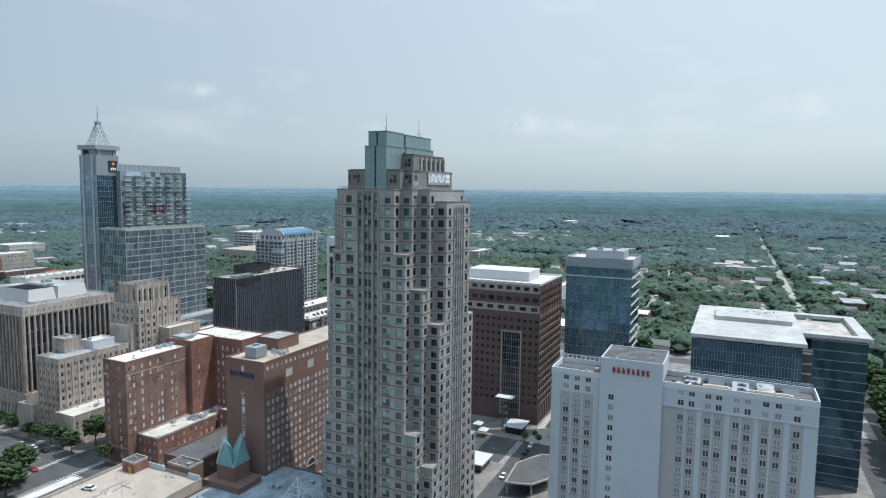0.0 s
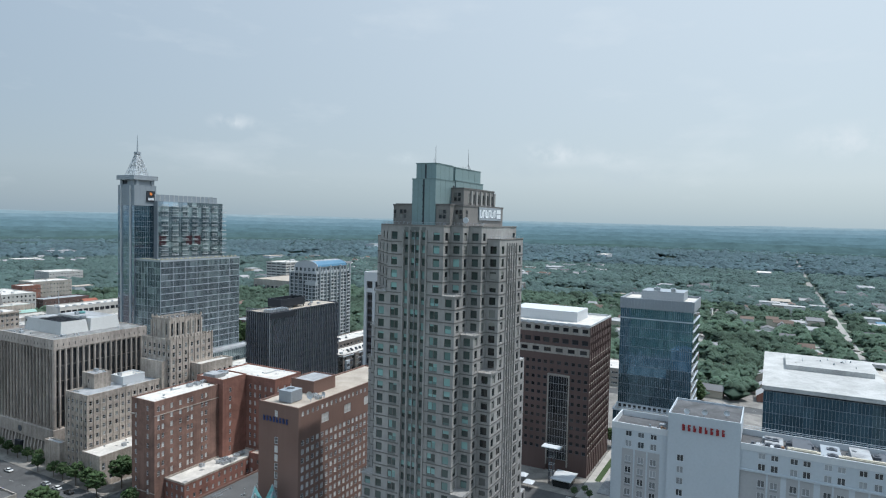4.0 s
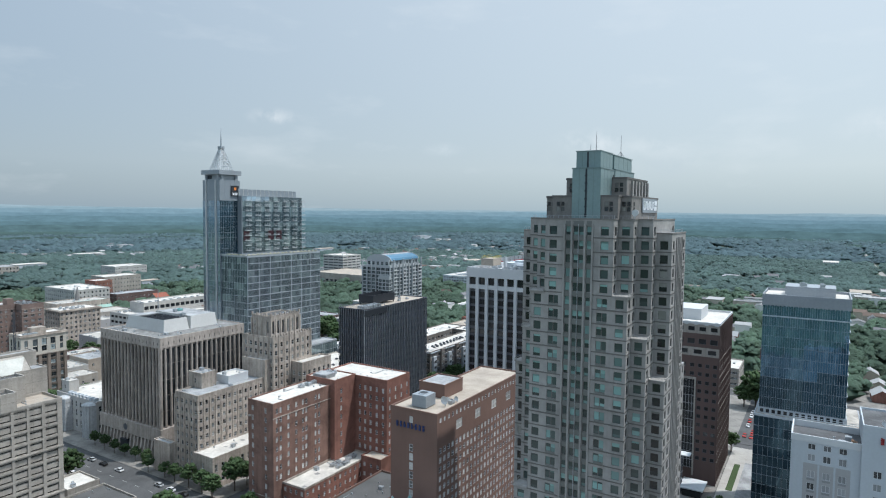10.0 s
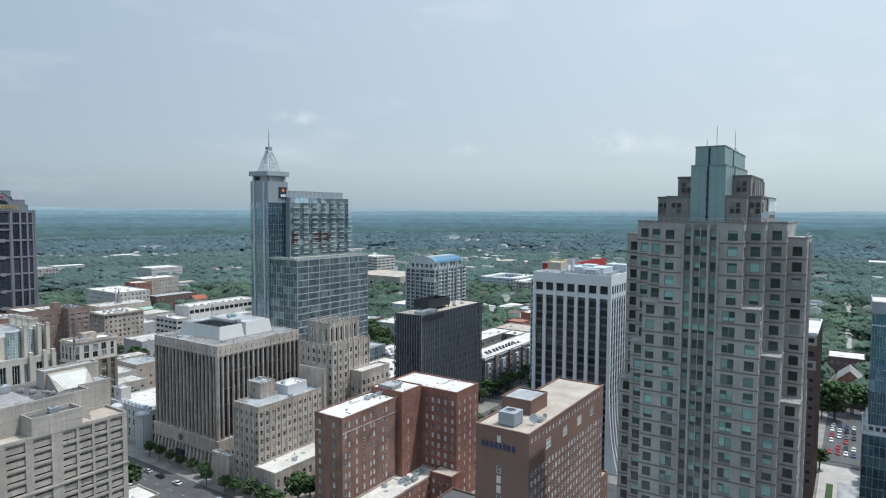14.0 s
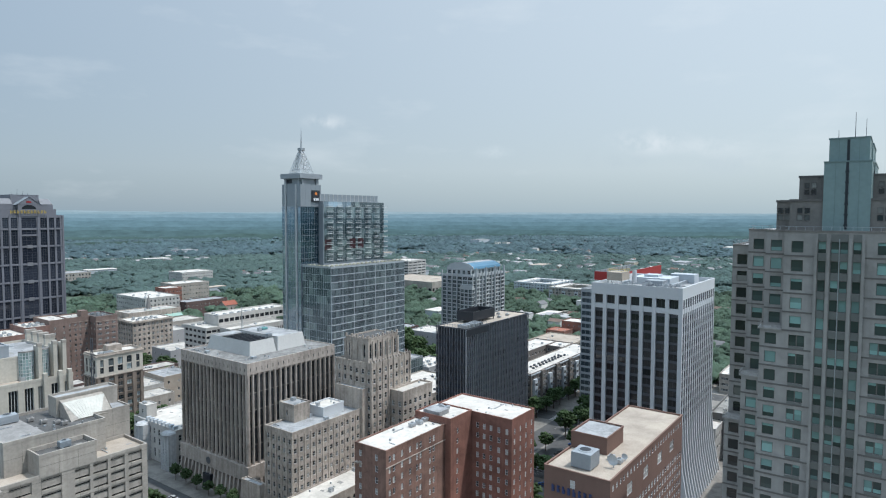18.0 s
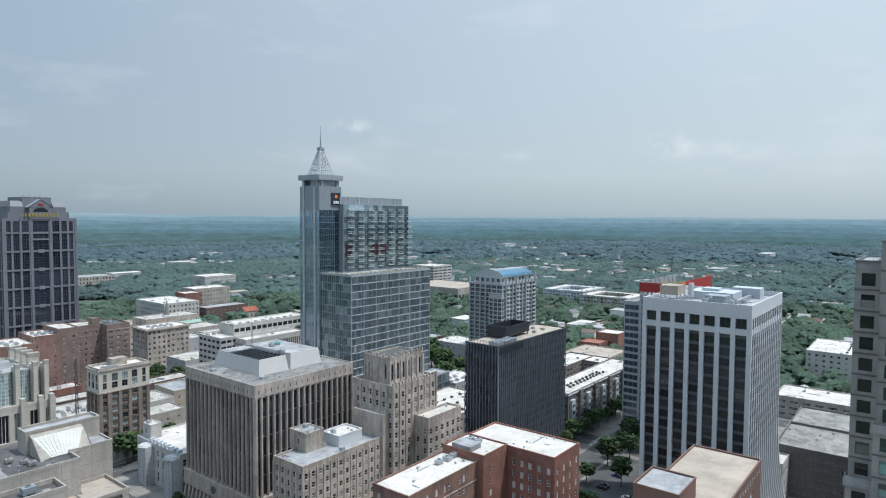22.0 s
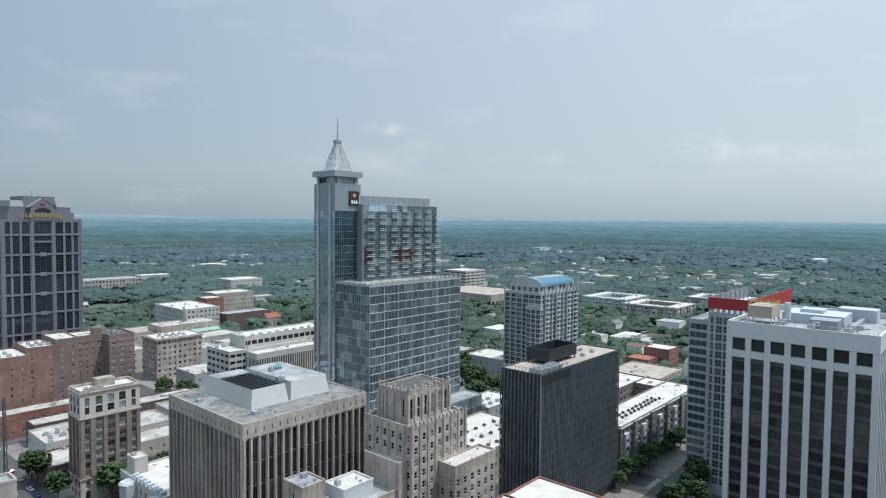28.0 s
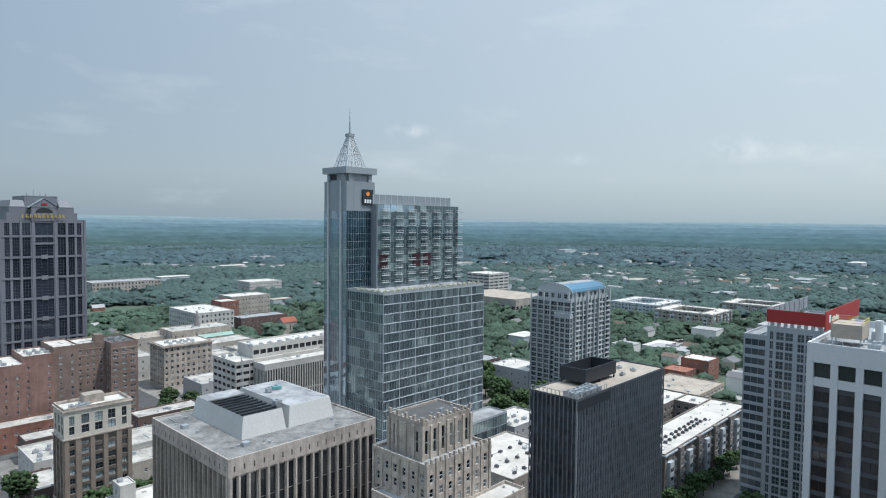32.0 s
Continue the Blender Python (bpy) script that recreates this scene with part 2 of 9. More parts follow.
ASPHALT = material("asphalt", (0.085, 0.086, 0.088), 0.9, vary=0.15, fine=2, coarse=0.06, stain=0.25)
PAVE = material("concrete_pavement", (0.235, 0.222, 0.205), 0.9, vary=0.14, fine=1.2, coarse=0.07, stain=0.35)
LAWN = material("shaded_lawn", (0.045, 0.075, 0.028), 0.95, vary=0.25, fine=1.0, coarse=0.1)
PAINT = material("worn_road_paint", (0.42, 0.42, 0.40), 0.8, vary=0.1)
G_TEAL = glass("teal_tinted_glass", (0.05, 0.072, 0.070), (0.27, 0.46, 0.44), 0.36)
G_DARK = glass("dark_window_glass", (0.014, 0.018, 0.02), (0.30, 0.30, 0.28), 0.22)
G_BLIND = glass("curtained_glass", (0.10, 0.10, 0.10), (0.58, 0.57, 0.54), 0.6)
G_BLACK = glass("black_glass", (0.020, 0.023, 0.027), (0.05, 0.052, 0.055), 0.3, spec=0.5)
G_BLUE = glass("blue_mirror_glass", (0.085, 0.185, 0.27), (0.15, 0.27, 0.37), 0.3, 0.75, 0.04)
G_NAVY = glass("navy_mirror_glass", (0.045, 0.092, 0.125), (0.07, 0.13, 0.17), 0.3, 0.75, 0.04)
G_PNC = glass("grey_blue_mirror_glass", (0.36, 0.48, 0.57), (0.52, 0.61, 0.67), 0.3, 0.4, 0.05)
G_GREEN = glass("pale_green_glass", (0.30, 0.41, 0.41), (0.42, 0.52, 0.52), 0.3, 0.2, 0.12)


# ---------------- mesh helpers ----------------
class Geo:
    """Collects faces of one mesh."""

    def __init__(self):
        self.v, self.f, self.m = [], [], []

    def poly(self, pts, m=0):
        k = len(self.v)
        self.v += [tuple(p) for p in pts]
        self.f.append(tuple(range(k, k + len(pts))))
        self.m.append(m)

    def box(self, x0, x1, y0, y1, z0, z1, m=0, skip=""):
        a = [(x0, y0), (x1, y0), (x1, y1), (x0, y1)]
        k = len(self.v)
        self.v += [(x, y, z0) for x, y in a] + [(x, y, z1) for x, y in a]
        for key, q in (("s", (0, 1, 5, 4)), ("e", (1, 2, 6, 5)), ("n", (2, 3, 7, 6)), ("w", (3, 0, 4, 7)), ("t", (4, 5, 6, 7)), ("b", (3, 2, 1, 0))):
            if key not in skip:
                self.f.append(tuple(k + i for i in q))
                self.m.append(m)

    def prism(self, pts, z0, z1, m=0, mt=None, bottom=False):
        c = len(pts)
        for i in range(c):
            (ax, ay), (bx, by) = pts[i], pts[(i + 1) % c]
            self.poly([(ax, ay, z0), (bx, by, z0), (bx, by, z1), (ax, ay, z1)], m)
        self.poly([(x, y, z1) for x, y in pts], m if mt is None else mt)
        if bottom:
            self.poly([(x, y, z0) for x, y in reversed(pts)], m)

    def cone(self, x, y, z0, z1, r0, r1, n=10, m=0, cap=True):
        ring = [(math.cos(2 * math.pi * i / n), math.sin(2 * math.pi * i / n)) for i in range(n)]
        for i in range(n):
            (ax, ay), (bx, by) = ring[i], ring[(i + 1) % n]
            self.poly([(x + ax * r0, y + ay * r0, z0), (x + bx * r0, y + by * r0, z0), (x + bx * r1, y + by * r1, z1), (x + ax * r1, y + ay * r1, z1)], m)
        if cap:
            self.poly([(x + ax * r1, y + ay * r1, z1) for ax, ay in ring], m)

    def bar(self, a, b, r, m=0):
        """A square bar from a to b."""
        a, b = Vector(a), Vector(b)
        d = (b - a).normalized()
        s = d.cross(Vector((0, 0, 1)) if abs(d.z) < 0.95 else Vector((1, 0, 0))).normalized() * r
        t = d.cross(s).normalized() * r
        c = [s + t, t - s, -s - t, s - t]
        for i in range(4):
            self.poly([a + c[i], a + c[(i + 1) % 4], b + c[(i + 1) % 4], b + c[i]][::-1], m)
        self.poly([a + q for q in c], m)
        self.poly([b + q for q in reversed(c)], m)

    def ring(self, x0, x1, y0, y1, z0, z1, t, m=0):
        """A parapet of thickness t round a rectangle."""
        self.box(x0, x1, y0, y0 + t, z0, z1, m, "b")
        self.box(x0, x1, y1 - t, y1, z0, z1, m, "b")
        self.box(x0, x0 + t, y0 + t, y1 - t, z0, z1, m, "bns")
        self.box(x1 - t, x1, y0 + t, y1 - t, z0, z1, m, "bns")

    def mesh(self, name, mats, shift=(0, 0, 0)):
        d = bpy.data.meshes.new(name)
        sx, sy, sz = shift
        d.from_pydata([(x - sx, y - sy, z - sz) for x, y, z in self.v], [], self.f)
        for q in mats:
            d.materials.append(q)
        d.polygons.foreach_set("material_index", self.m)
        d.update()
        return d


def part(name, data, mats, parent, label="", at=None, kind=""):
    """Links a Geo (in world places) or a mesh as one part under a thing or a part."""
    if isinstance(data, Geo):
        w = parent.matrix_world.translation if parent.parent is None else (parent.parent.matrix_world @ parent.matrix_basis).translation
        data = data.mesh(name, mats if isinstance(mats, (list, tuple)) else [mats], w)
    ob = new(name, data)
    ob.parent = parent
    if at is not None:
        ob.matrix_basis = at
    return tagged(ob, label, kind=kind)


def thing(name, x, y, z, label, category, group="", kind=""):
    ob = tagged(new(name), label, category, group, kind)
    ob.empty_display_size = 0.5
    ob.location = (x, y, z)
    ob.matrix_world = Matrix.Translation((x, y, z))
    return ob


WINDOW_CACHE = {}
FOOT = []


def window_geo(w, h, style):
    """A window that looks south, its lower left corner at the origin, all in one piece; slot 0 frame, slot 1 glass."""
    g = Geo()
    if style == "slot":
        # a recessed concrete panel under a set-back head; black strips imitate the shadow line above and the dark line
        # below
        a, b, c = h * 0.13, h * 0.68, h * 0.80
        for y, z0, z1, m in ((0.45, 0, a, 1), (0.06, a, b, 0), (0.45, b, c, 1), (0.16, c, h, 0)):
            g.poly([(0, y, z0), (w, y, z0), (w, y, z1), (0, y, z1)], m)
        g.poly([(0, 0.06, b), (w, 0.06, b), (w, 0.45, b), (0, 0.45, b)], 0)
        g.poly([(0, 0.45, a), (w, 0.45, a), (w, 0.06, a), (0, 0.06, a)], 0)
        return g
    if style[:5] == "shade" or style[:4] == "twin":
        # a plain or twin light whose blind hangs to one of four heights
        t = 0.07
        cut = h * (0.0, 0.35, 0.55, 0.75)[int(style[-1])]
        bays = [(t, w - t)] if style[0] == "s" else [(t, w / 2 - 0.1), (w / 2 + 0.1, w - t)]
        for x0, x1 in bays:
            for z0, z1 in ((t, cut), (max(cut, t), h - t)):
                if z1 > z0 + 0.01:
                    g.poly([(x0, 0.02, z0), (x1, 0.02, z0), (x1, 0.02, z1), (x0, 0.02, z1)], 1)
        for x0, x1, z0, z1 in [(0, w, 0, t), (0, w, h - t, h), (0, t, t, h - t), (w - t, w, t, h - t)] + ([(w / 2 - 0.1, w / 2 + 0.1, t, h - t)] if style[0] == "t" else []):
            g.poly([(x0, -0.03, z0), (x1, -0.03, z0), (x1, -0.03, z1), (x0, -0.03, z1)], 0)
        return g
    if style == "pane":
        g.poly([(0, 0.02, 0), (w, 0.02, 0), (w, 0.02, h), (0, 0.02, h)], 1)
        return g
    t = min(0.12, w * 0.08)
    nv = {"pair": 2, "both": 2, "low": 2, "three": 3, "grid": 3}.get(style, 1)
    xs_ = []
    for i in range(nv):
        xs_.append((t if i == 0 else w * i / nv + t / 2, w - t if i == nv - 1 else w * (i + 1) / nv - t / 2))
    zs_ = [(t, h - t)]
    if style == "grid":
        zs_ = [(h * k / 6 + t / 2, h * (k + 1) / 6 - t / 2) for k in range(6)]
    elif style in ("sash", "both"):
        zs_ = [(t, h / 2 - t / 2), (h / 2 + t / 2, h - t)]
    xe, ze = [0] + [v for p in xs_ for v in p] + [w], [0] + [v for p in zs_ for v in p] + [h]
    ids = {}

    def P(x, y, z):
        k = (round(x, 4), y, round(z, 4))
        if k not in ids:
            ids[k] = len(g.v)
            g.v.append((x, y, z))
        return ids[k]

    def face(m, *q):
        g.f.append(tuple(P(*p) for p in q))
        g.m.append(m)
    F, R = -0.06, 0.02
    for i in range(len(xe) - 1):
        for j in range(len(ze) - 1):
            x0, x1, z0, z1 = xe[i], xe[i + 1], ze[j], ze[j + 1]
            if i % 2 and j % 2:
                face(1, (x0, R, z0), (x1, R, z0), (x1, R, z1), (x0, R, z1))
                face(0, (x0, F, z0), (x1, F, z0), (x1, R, z0), (x0, R, z0))
                face(0, (x1, F, z1), (x0, F, z1), (x0, R, z1), (x1, R, z1))
                face(0, (x0, F, z1), (x0, F, z0), (x0, R, z0), (x0, R, z1))
                face(0, (x1, F, z0), (x1, F, z1), (x1, R, z1), (x1, R, z0))
            else:
                face(0, (x0, F, z0), (x1, F, z0), (x1, F, z1), (x0, F, z1))
    return g


class Building:
    """One building: walls with real openings, windows set back in them, a roof behind a parapet."""

    def __init__(self, name, label, category, x, y, wall, frm, pane, limit=300, style="sash"):
        self.root = thing(name, x, y, 0, label, category)
        self.x, self.y = x, y
        self.wall_mat, self.frm, self.pane, self.limit, self.style = wall, frm, pane, limit, style
        self.count, self.rest, self.geos, self.serial, self.split = 0, Geo(), {}, 0, False

    def geo(self, name, mat):
        key = (name, mat.name, self.serial if name in ("roof", "parapet", "bay_wall") or (self.split and name == "wall") else 0)
        if key not in self.geos:
            self.geos[key] = (Geo(), mat)
        return self.geos[key][0]

    def win(self, o, u, s, z, w, h, style=None, depth=0.25, pane=None, frm=None, name="window"):
        style, pane, frm = style or self.style, pane or self.pane, frm or self.frm
        nx, ny = u[1], -u[0]
        px, py = o[0] + u[0] * s - nx * depth, o[1] + u[1] * s - ny * depth
        if self.count < self.limit:
            key = (round(w, 2), round(h, 2), style, pane.name, frm.name)
            if key not in WINDOW_CACHE:
                WINDOW_CACHE[key] = window_geo(w, h, style).mesh("window", [frm, pane])
            at = Matrix(((u[0], -nx, 0, px - self.x), (u[1], -ny, 0, py - self.y), (0, 0, 1, z), (0, 0, 0, 1)))
            part(name, WINDOW_CACHE[key], None, self.root, at=at)
            self.count += 1
        else:
            g, k = window_geo(w, h, style), len(self.rest.v)
            self.rest.v += [(px + u[0] * x - nx * y, py + u[1] * x - ny * y, z + q) for x, y, q in g.v]
            self.rest.f += [tuple(k + i for i in f) for f in g.f]
            self.rest.m += g.m
        self.rest_mats = [frm, pane]

    def face(self, o, u, width, z0, z1, cols=(), rows=(), depth=0.25, style=None, pane=None, frm=None, mat=None, skip=None, part_name="wall"):
        """A wall from o along u (to the right, seen from outside); cols: (from, to); rows: (from, to)."""
        mat = mat or self.wall_mat
        g = self.geo(part_name, mat)
        nx, ny = u[1], -u[0]

        def P(s, z, d=0.0):
            return (o[0] + u[0] * s - nx * d, o[1] + u[1] * s - ny * d, z)

        def quad(s0, s1, a, b):
            if s1 - s0 > 1e-4 and b - a > 1e-4:
                g.poly([P(s0, a), P(s1, a), P(s1, b), P(s0, b)])
        if not cols or not rows:
            quad(0, width, z0, z1)
            return
        low = z0
        for a, b in rows:
            quad(0, width, low, a)
            left = 0
            for c, d in cols:
                quad(left, c, a, b)
                left = d
                g.poly([P(c, a), P(d, a), P(d, a, depth), P(c, a, depth)])
                g.poly([P(d, b), P(c, b), P(c, b, depth), P(d, b, depth)])
                g.poly([P(c, b), P(c, a), P(c, a, depth), P(c, b, depth)])
                g.poly([P(d, a), P(d, b), P(d, b, depth), P(d, a, depth)])
            quad(left, width, a, b)
            low = b
        quad(0, width, low, z1)
        for a, b in reversed(rows):
            for c, d in cols:
                self.win(o, u, c, a, d - c, b - a, style, depth, pane, frm)

    def block(self, x0, x1, y0, y1, z0, z1, west=None, south=None, roof=None, parapet=0.9, wall=None, coping=None, north=True, east=True):
        """A rectangular mass. west, south: dicts for face()."""
        w, s = dict(west or {}), dict(south or {})
        self.serial += 1
        FOOT.append((x0, x1, y0, y1))
        self.face((x0, y1), (0, -1), y1 - y0, z0, z1, mat=wall, **w)
        self.face((x0, y0), (1, 0), x1 - x0, z0, z1, mat=wall, **s)
        if east:
            self.face((x1, y0), (0, 1), y1 - y0, z0, z1, mat=wall)
        if north:
            self.face((x1, y1), (-1, 0), x1 - x0, z0, z1, mat=wall)
        if roof:
            g = self.geo("roof", roof)
            g.box(x0 + 0.02, x1 - 0.02, y0 + 0.02, y1 - 0.02, z1 - 0.3, z1 - 0.01, 0, "b")
            self.clutter(x0, x1, y0, y1, z1 - 0.01)
            if parapet:
                p = self.geo("parapet", coping or wall or self.wall_mat)
                p.ring(x0 - 0.06, x1 + 0.06, y0 - 0.06, y1 + 0.06, z1 - 0.02, z1 + parapet, 0.35)

    def clutter(self, x0, x1, y0, y1, z):
        """Vents, pipes and patches on a roof, too many to count."""
        rr = random.Random(int(x0 * 31 + y0 * 17 + z * 7))
        g, p = self.geo("roof_clutter", ALU), self.geo("roof_patch", R_PATCH)
        if min(x1 - x0, y1 - y0) < 5:
            return
        for _ in range(int(min(24, 2 + (x1 - x0) * (y1 - y0) / 60))):
            x, y, k = rr.uniform(x0 + 1.2, x1 - 1.2), rr.uniform(y0 + 1.2, y1 - 1.2), rr.random()
            a, b, h = rr.uniform(0.12, 0.35), rr.uniform(0.12, 0.35), rr.uniform(0.3, 0.8)
            if k > 0.9:
                a, b, h = a + 0.5, b + 0.6, h + 0.6
            elif k > 0.68:
                a, b, h = (0.1, min(rr.uniform(1, 4), y - y0 - 0.8, y1 - y - 0.8), 0.3) if k > 0.79 else (min(rr.uniform(1, 4), x - x0 - 0.8, x1 - x - 0.8), 0.1, 0.3)
            if k < 0.14:
                p.box(x - a * 3, x + a * 3, y - b * 3, y + b * 3, z - 0.05, z + 0.012 + 0.004 * int(k * 40), 0, "b")
            else:
                g.box(x - a, x + a, y - b, y + b, z - 0.05, z + h, 0, "b")

    def finish(self):
        for (name, _, _), (g, mat) in self.geos.items():
            if g.f:
                part(name, g, [mat], self.root, kind="stuff" if name in ("roof_clutter", "roof_patch", "fine_mullion") else "")
        if self.rest.f:
            part("far_glazing", self.rest, self.rest_mats, self.root, kind="stuff")
        return self.root


def cols(width, n, w, a=0.0, b=None):
    """n openings of width w, evenly spread between a and b."""
    b = width if b is None else b
    p = (b - a) / n
    return [(a + p * (i + 0.5) - w / 2, a + p * (i + 0.5) + w / 2) for i in range(n)]


def rows(z0, pitch, n, sill, h):
    return [(z0 + pitch * i + sill, z0 + pitch * i + sill + h) for i in range(n)]


# ---------------- ground, streets ----------------
def hills(x, y):
    """Flat in town, rolling beyond, flattened far out so that the ridges hide it."""
    r = math.hypot(x + 200, y + 250)
    t = max(0.0, (r - 2300) / 2600)
    roll = noise.noise(Vector((x * 0.0011, y * 0.0011, 0.3))) * 14 + noise.noise(Vector((x * 0.0004, y * 0.0004, 1.7))) * 22
    return roll * 0.6 * min(1.0, max(0.0, (r - 750) / 900)) * max(0.0, 1 - t * 3) if r > 700 else 0.0


LAND = material("wooded_land", (0.085, 0.120, 0.085), 0.95, vary=0.3, fine=0.08, coarse=0.006, bump=0.4)
g = Geo()
rings = [0, 120, 250, 400, 550, 700, 850, 1000, 1200, 1450, 1750, 2100, 2500, 2900, 3300, 3700, 4100, 4500, 4800]
seg = 96
pt = []
for r in rings:
    pt.append([(-200 + r * math.cos(2 * math.pi * i / seg), -250 + r * math.sin(2 * math.pi * i / seg)) for i in range(seg)])
for a in range(len(rings) - 1):
    for i in range(seg):
        j = (i + 1) % seg
        q = [pt[a][i], pt[a + 1][i], pt[a + 1][j], pt[a][j]]
        if a == 0:
            q = q[1:] if i else q[1:]
            q = [pt[0][0], pt[1][i], pt[1][j]]
        g.poly([(x, y, hills(x, y) - 0.25) for x, y in q])
ground = tagged(new("ground", g.mesh("ground", [LAND])), "green wooded land round the town", "ground", kind="structure")
ground.data.shade_smooth()

g = Geo()
g.box(-330, 252, -450, 300, -0.3, 0.0, 0, "b")
tagged(new("road", g.mesh("road", [ASPHALT])), "worn grey asphalt of the downtown streets", "road", kind="structure")

NS = [(-300, -284), (-134, -114.4), (-44, -18), (57, 72), (150, 164), (240, 252)]
EW = [(-560, -546), (-445, -431), (-316, -300), (-152, -139), (6, 20), (118, 132), (240, 254)]
g = Geo()
xs = [-326] + [v for p in NS for v in p][:-1]
ys = [-446] + [v for p in EW for v in p][3:] + [296]
if len(ys) % 2:
    ys = ys[1:]
for i in range(0, len(xs), 2):
    for j in range(0, len(ys), 2):
        g.box(xs[i], xs[i + 1], ys[j], ys[j + 1], 0.0, 0.15, 0, "b")
tagged(new("pavement", g.mesh("pavement", [PAVE])), "pale concrete pavements with raised kerbs", "pavement", kind="structure")
g = Geo()
for a, b in NS:
    c = (a + b) / 2
    for k in range(-444, 292, 9):
        if not any(p - 3 < k < q for p, q in EW):
            g.box(c - 0.08, c + 0.08, k, k + 3, 0.0, 0.012, 0, "b")
    for p, q in EW[2:]:
        for yy in (p - 3, q + 0.6):
            for k in range(int((b - a) / 1.2)):
                g.box(a + 0.4 + k * 1.2, a + 1.0 + k * 1.2, yy, yy + 2.4, 0.0, 0.012, 0, "b")
for a, b in EW[2:]:
    c = (a + b) / 2
    for k in range(-324, 240, 9):
        if not any(p - 3 < k < q for p, q in NS):
            g.box(k, k + 3, c - 0.08, c + 0.08, 0.0, 0.012, 0, "b")
tagged(new("road_marking", g.mesh("road_marking", [PAINT])), "white painted lane lines and crossings", "road marking", kind="structure")

g = Geo()
g.box(-15, 53, -186, -153.5, 0.1, 0.17, 0, "b")
tagged(new("car_park", g.mesh("car_park", [ASPHALT])), "dark asphalt car park behind the hotels", "car park", kind="structure")
g = Geo()
g.box(62, 128, -317.5, -299.8, 0.1, 0.17, 0, "b")
tagged(new("car_park", g.mesh("car_park", [ASPHALT])), "asphalt car park among trees", "car park", kind="structure")
g = Geo()
for k in range(24):
    g.box(-12 + k * 2.6, -11.9 + k * 2.6, -166, -161, 0.17, 0.182, 0, "b")
    g.box(-12 + k * 2.6, -11.9 + k * 2.6, -178, -173, 0.17, 0.182, 0, "b")
tagged(new("bay_marking", g.mesh("bay_marking", [PAINT])), "white painted parking bays", "road marking", kind="structure")

# ---------------- granite tower with stepped corners ----------------
TX, TY = -96.0, -280.25
T = Building("office_tower", "grey granite tower with stepped corners and a teal metal crown", "skyscraper", TX, TY, STONE, STONE_BAND, G_TEAL, 300, "plain")
tx = [-117.0, -113.0, -109.0, -105.0]
th = [8.95, 12.75, 16.6, 20.4]
PITCH = 3.6
TROWS = [(107.65 - PITCH * i - 1.1, 107.65 - PITCH * i + 1.1) for i in range(30)][::-1]
LV1, LV2, LV3, LV4, LV5, TOP, LOW = 91.4, 80.6, 69.8, 37.4, 26.6, 110.5, 107.0
W_FACETS = [(0, 0, 0, TOP), (1, 0, 0, LV1), (1, 1, LV1, TOP), (2, 0, 0, LV4), (2, 1, LV4, LV2), (2, 2, LV2, TOP), (3, 1, 0, LV5), (3, 2, LV5, LV3), (3, 3, LV3, LOW)]
S_FACETS = [(0, 0, LV1, TOP), (0, 1, LV4, LV1), (0, 2, 0, LV4), (1, 1, LV2, TOP), (1, 2, LV5, LV2), (1, 3, 0, LV5), (2, 2, LV3, TOP), (2, 3, 0, LV3), (3, 3, 0, LOW), (3, 2, LOW, TOP)]
courses = {}
trnd = random.Random(8)


def course(z):
    """The string course under the windows of one storey."""
    return courses.setdefault(round(z, 2), Geo())


def tower_rows(z0, z1):
    return [r for r in TROWS if r[0] > z0 + 0.4 and r[1] < z1 - 0.5]


def tower_wall(o, u, w, z0, z1, cc, style="shade", depth=0.22):
    """One facet, storey by storey, so that the blinds hang differently in each window."""
    low = z0
    for a, b in tower_rows(z0, z1):
        T.face(o, u, w, low, b + 0.3, cc, [(a, b)], depth, style + str(trnd.randrange(4)))
        low = b + 0.3
    T.face(o, u, w, low, z1)


def tower_face(o, u, w, z0, z1, cc, style="shade"):
    tower_wall(o, u, w, z0, z1, cc, style)
    nx, ny = u[1], -u[0]
    for a, _ in tower_rows(z0, z1):
        p, q = (o[0] + nx * 0.1, o[1] + ny * 0.1), (o[0] + u[0] * w, o[1] + u[1] * w)
        course(a).box(min(p[0], q[0]), max(p[0], q[0]), min(p[1], q[1]), max(p[1], q[1]), a - 0.75, a - 0.47)


# west facets: the middle one has a recessed strip of three lights
half = th[0]
for z0, z1, side, style in ((LV1, TOP, (1.2, 3.2), "shade"), (0, LV1, (1.2, 3.85), "twin")):
    tower_wall((tx[0], TY + half), (0, -1), 5.0, z0, z1, [side], style)
    tower_wall((tx[0], TY + 3.95), (0, -1), 7.9, z0, z1, [(0.55, 1.85), (2.6, 3.88), (4.02, 5.3), (6.05, 7.35)], "shade", 0.4)
    tower_wall((tx[0], TY - 3.95), (0, -1), 5.0, z0, z1, [(5.0 - side[1], 5.0 - side[0])], style)
    for a, _ in tower_rows(z0, z1):
        course(a).box(tx[0] - 0.1, tx[0], TY + 3.95, TY + half, a - 0.75, a - 0.47)
        course(a).box(tx[0] - 0.1, tx[0], TY - half, TY - 3.95, a - 0.75, a - 0.47)
for s, r, q in ((-3.7, 0.24, 0.4), (-1.72, 0.26, 0.4), (0, 0.06, 0.12), (1.72, 0.26, 0.4), (3.7, 0.24, 0.4)):
    piers = Geo()
    piers.box(tx[0] - q, tx[0], TY + s - r, TY + s + r, 0, 109.3, 0, "eb")
    part("pier", piers, [STONE if r > 0.1 else ALU], T.root)
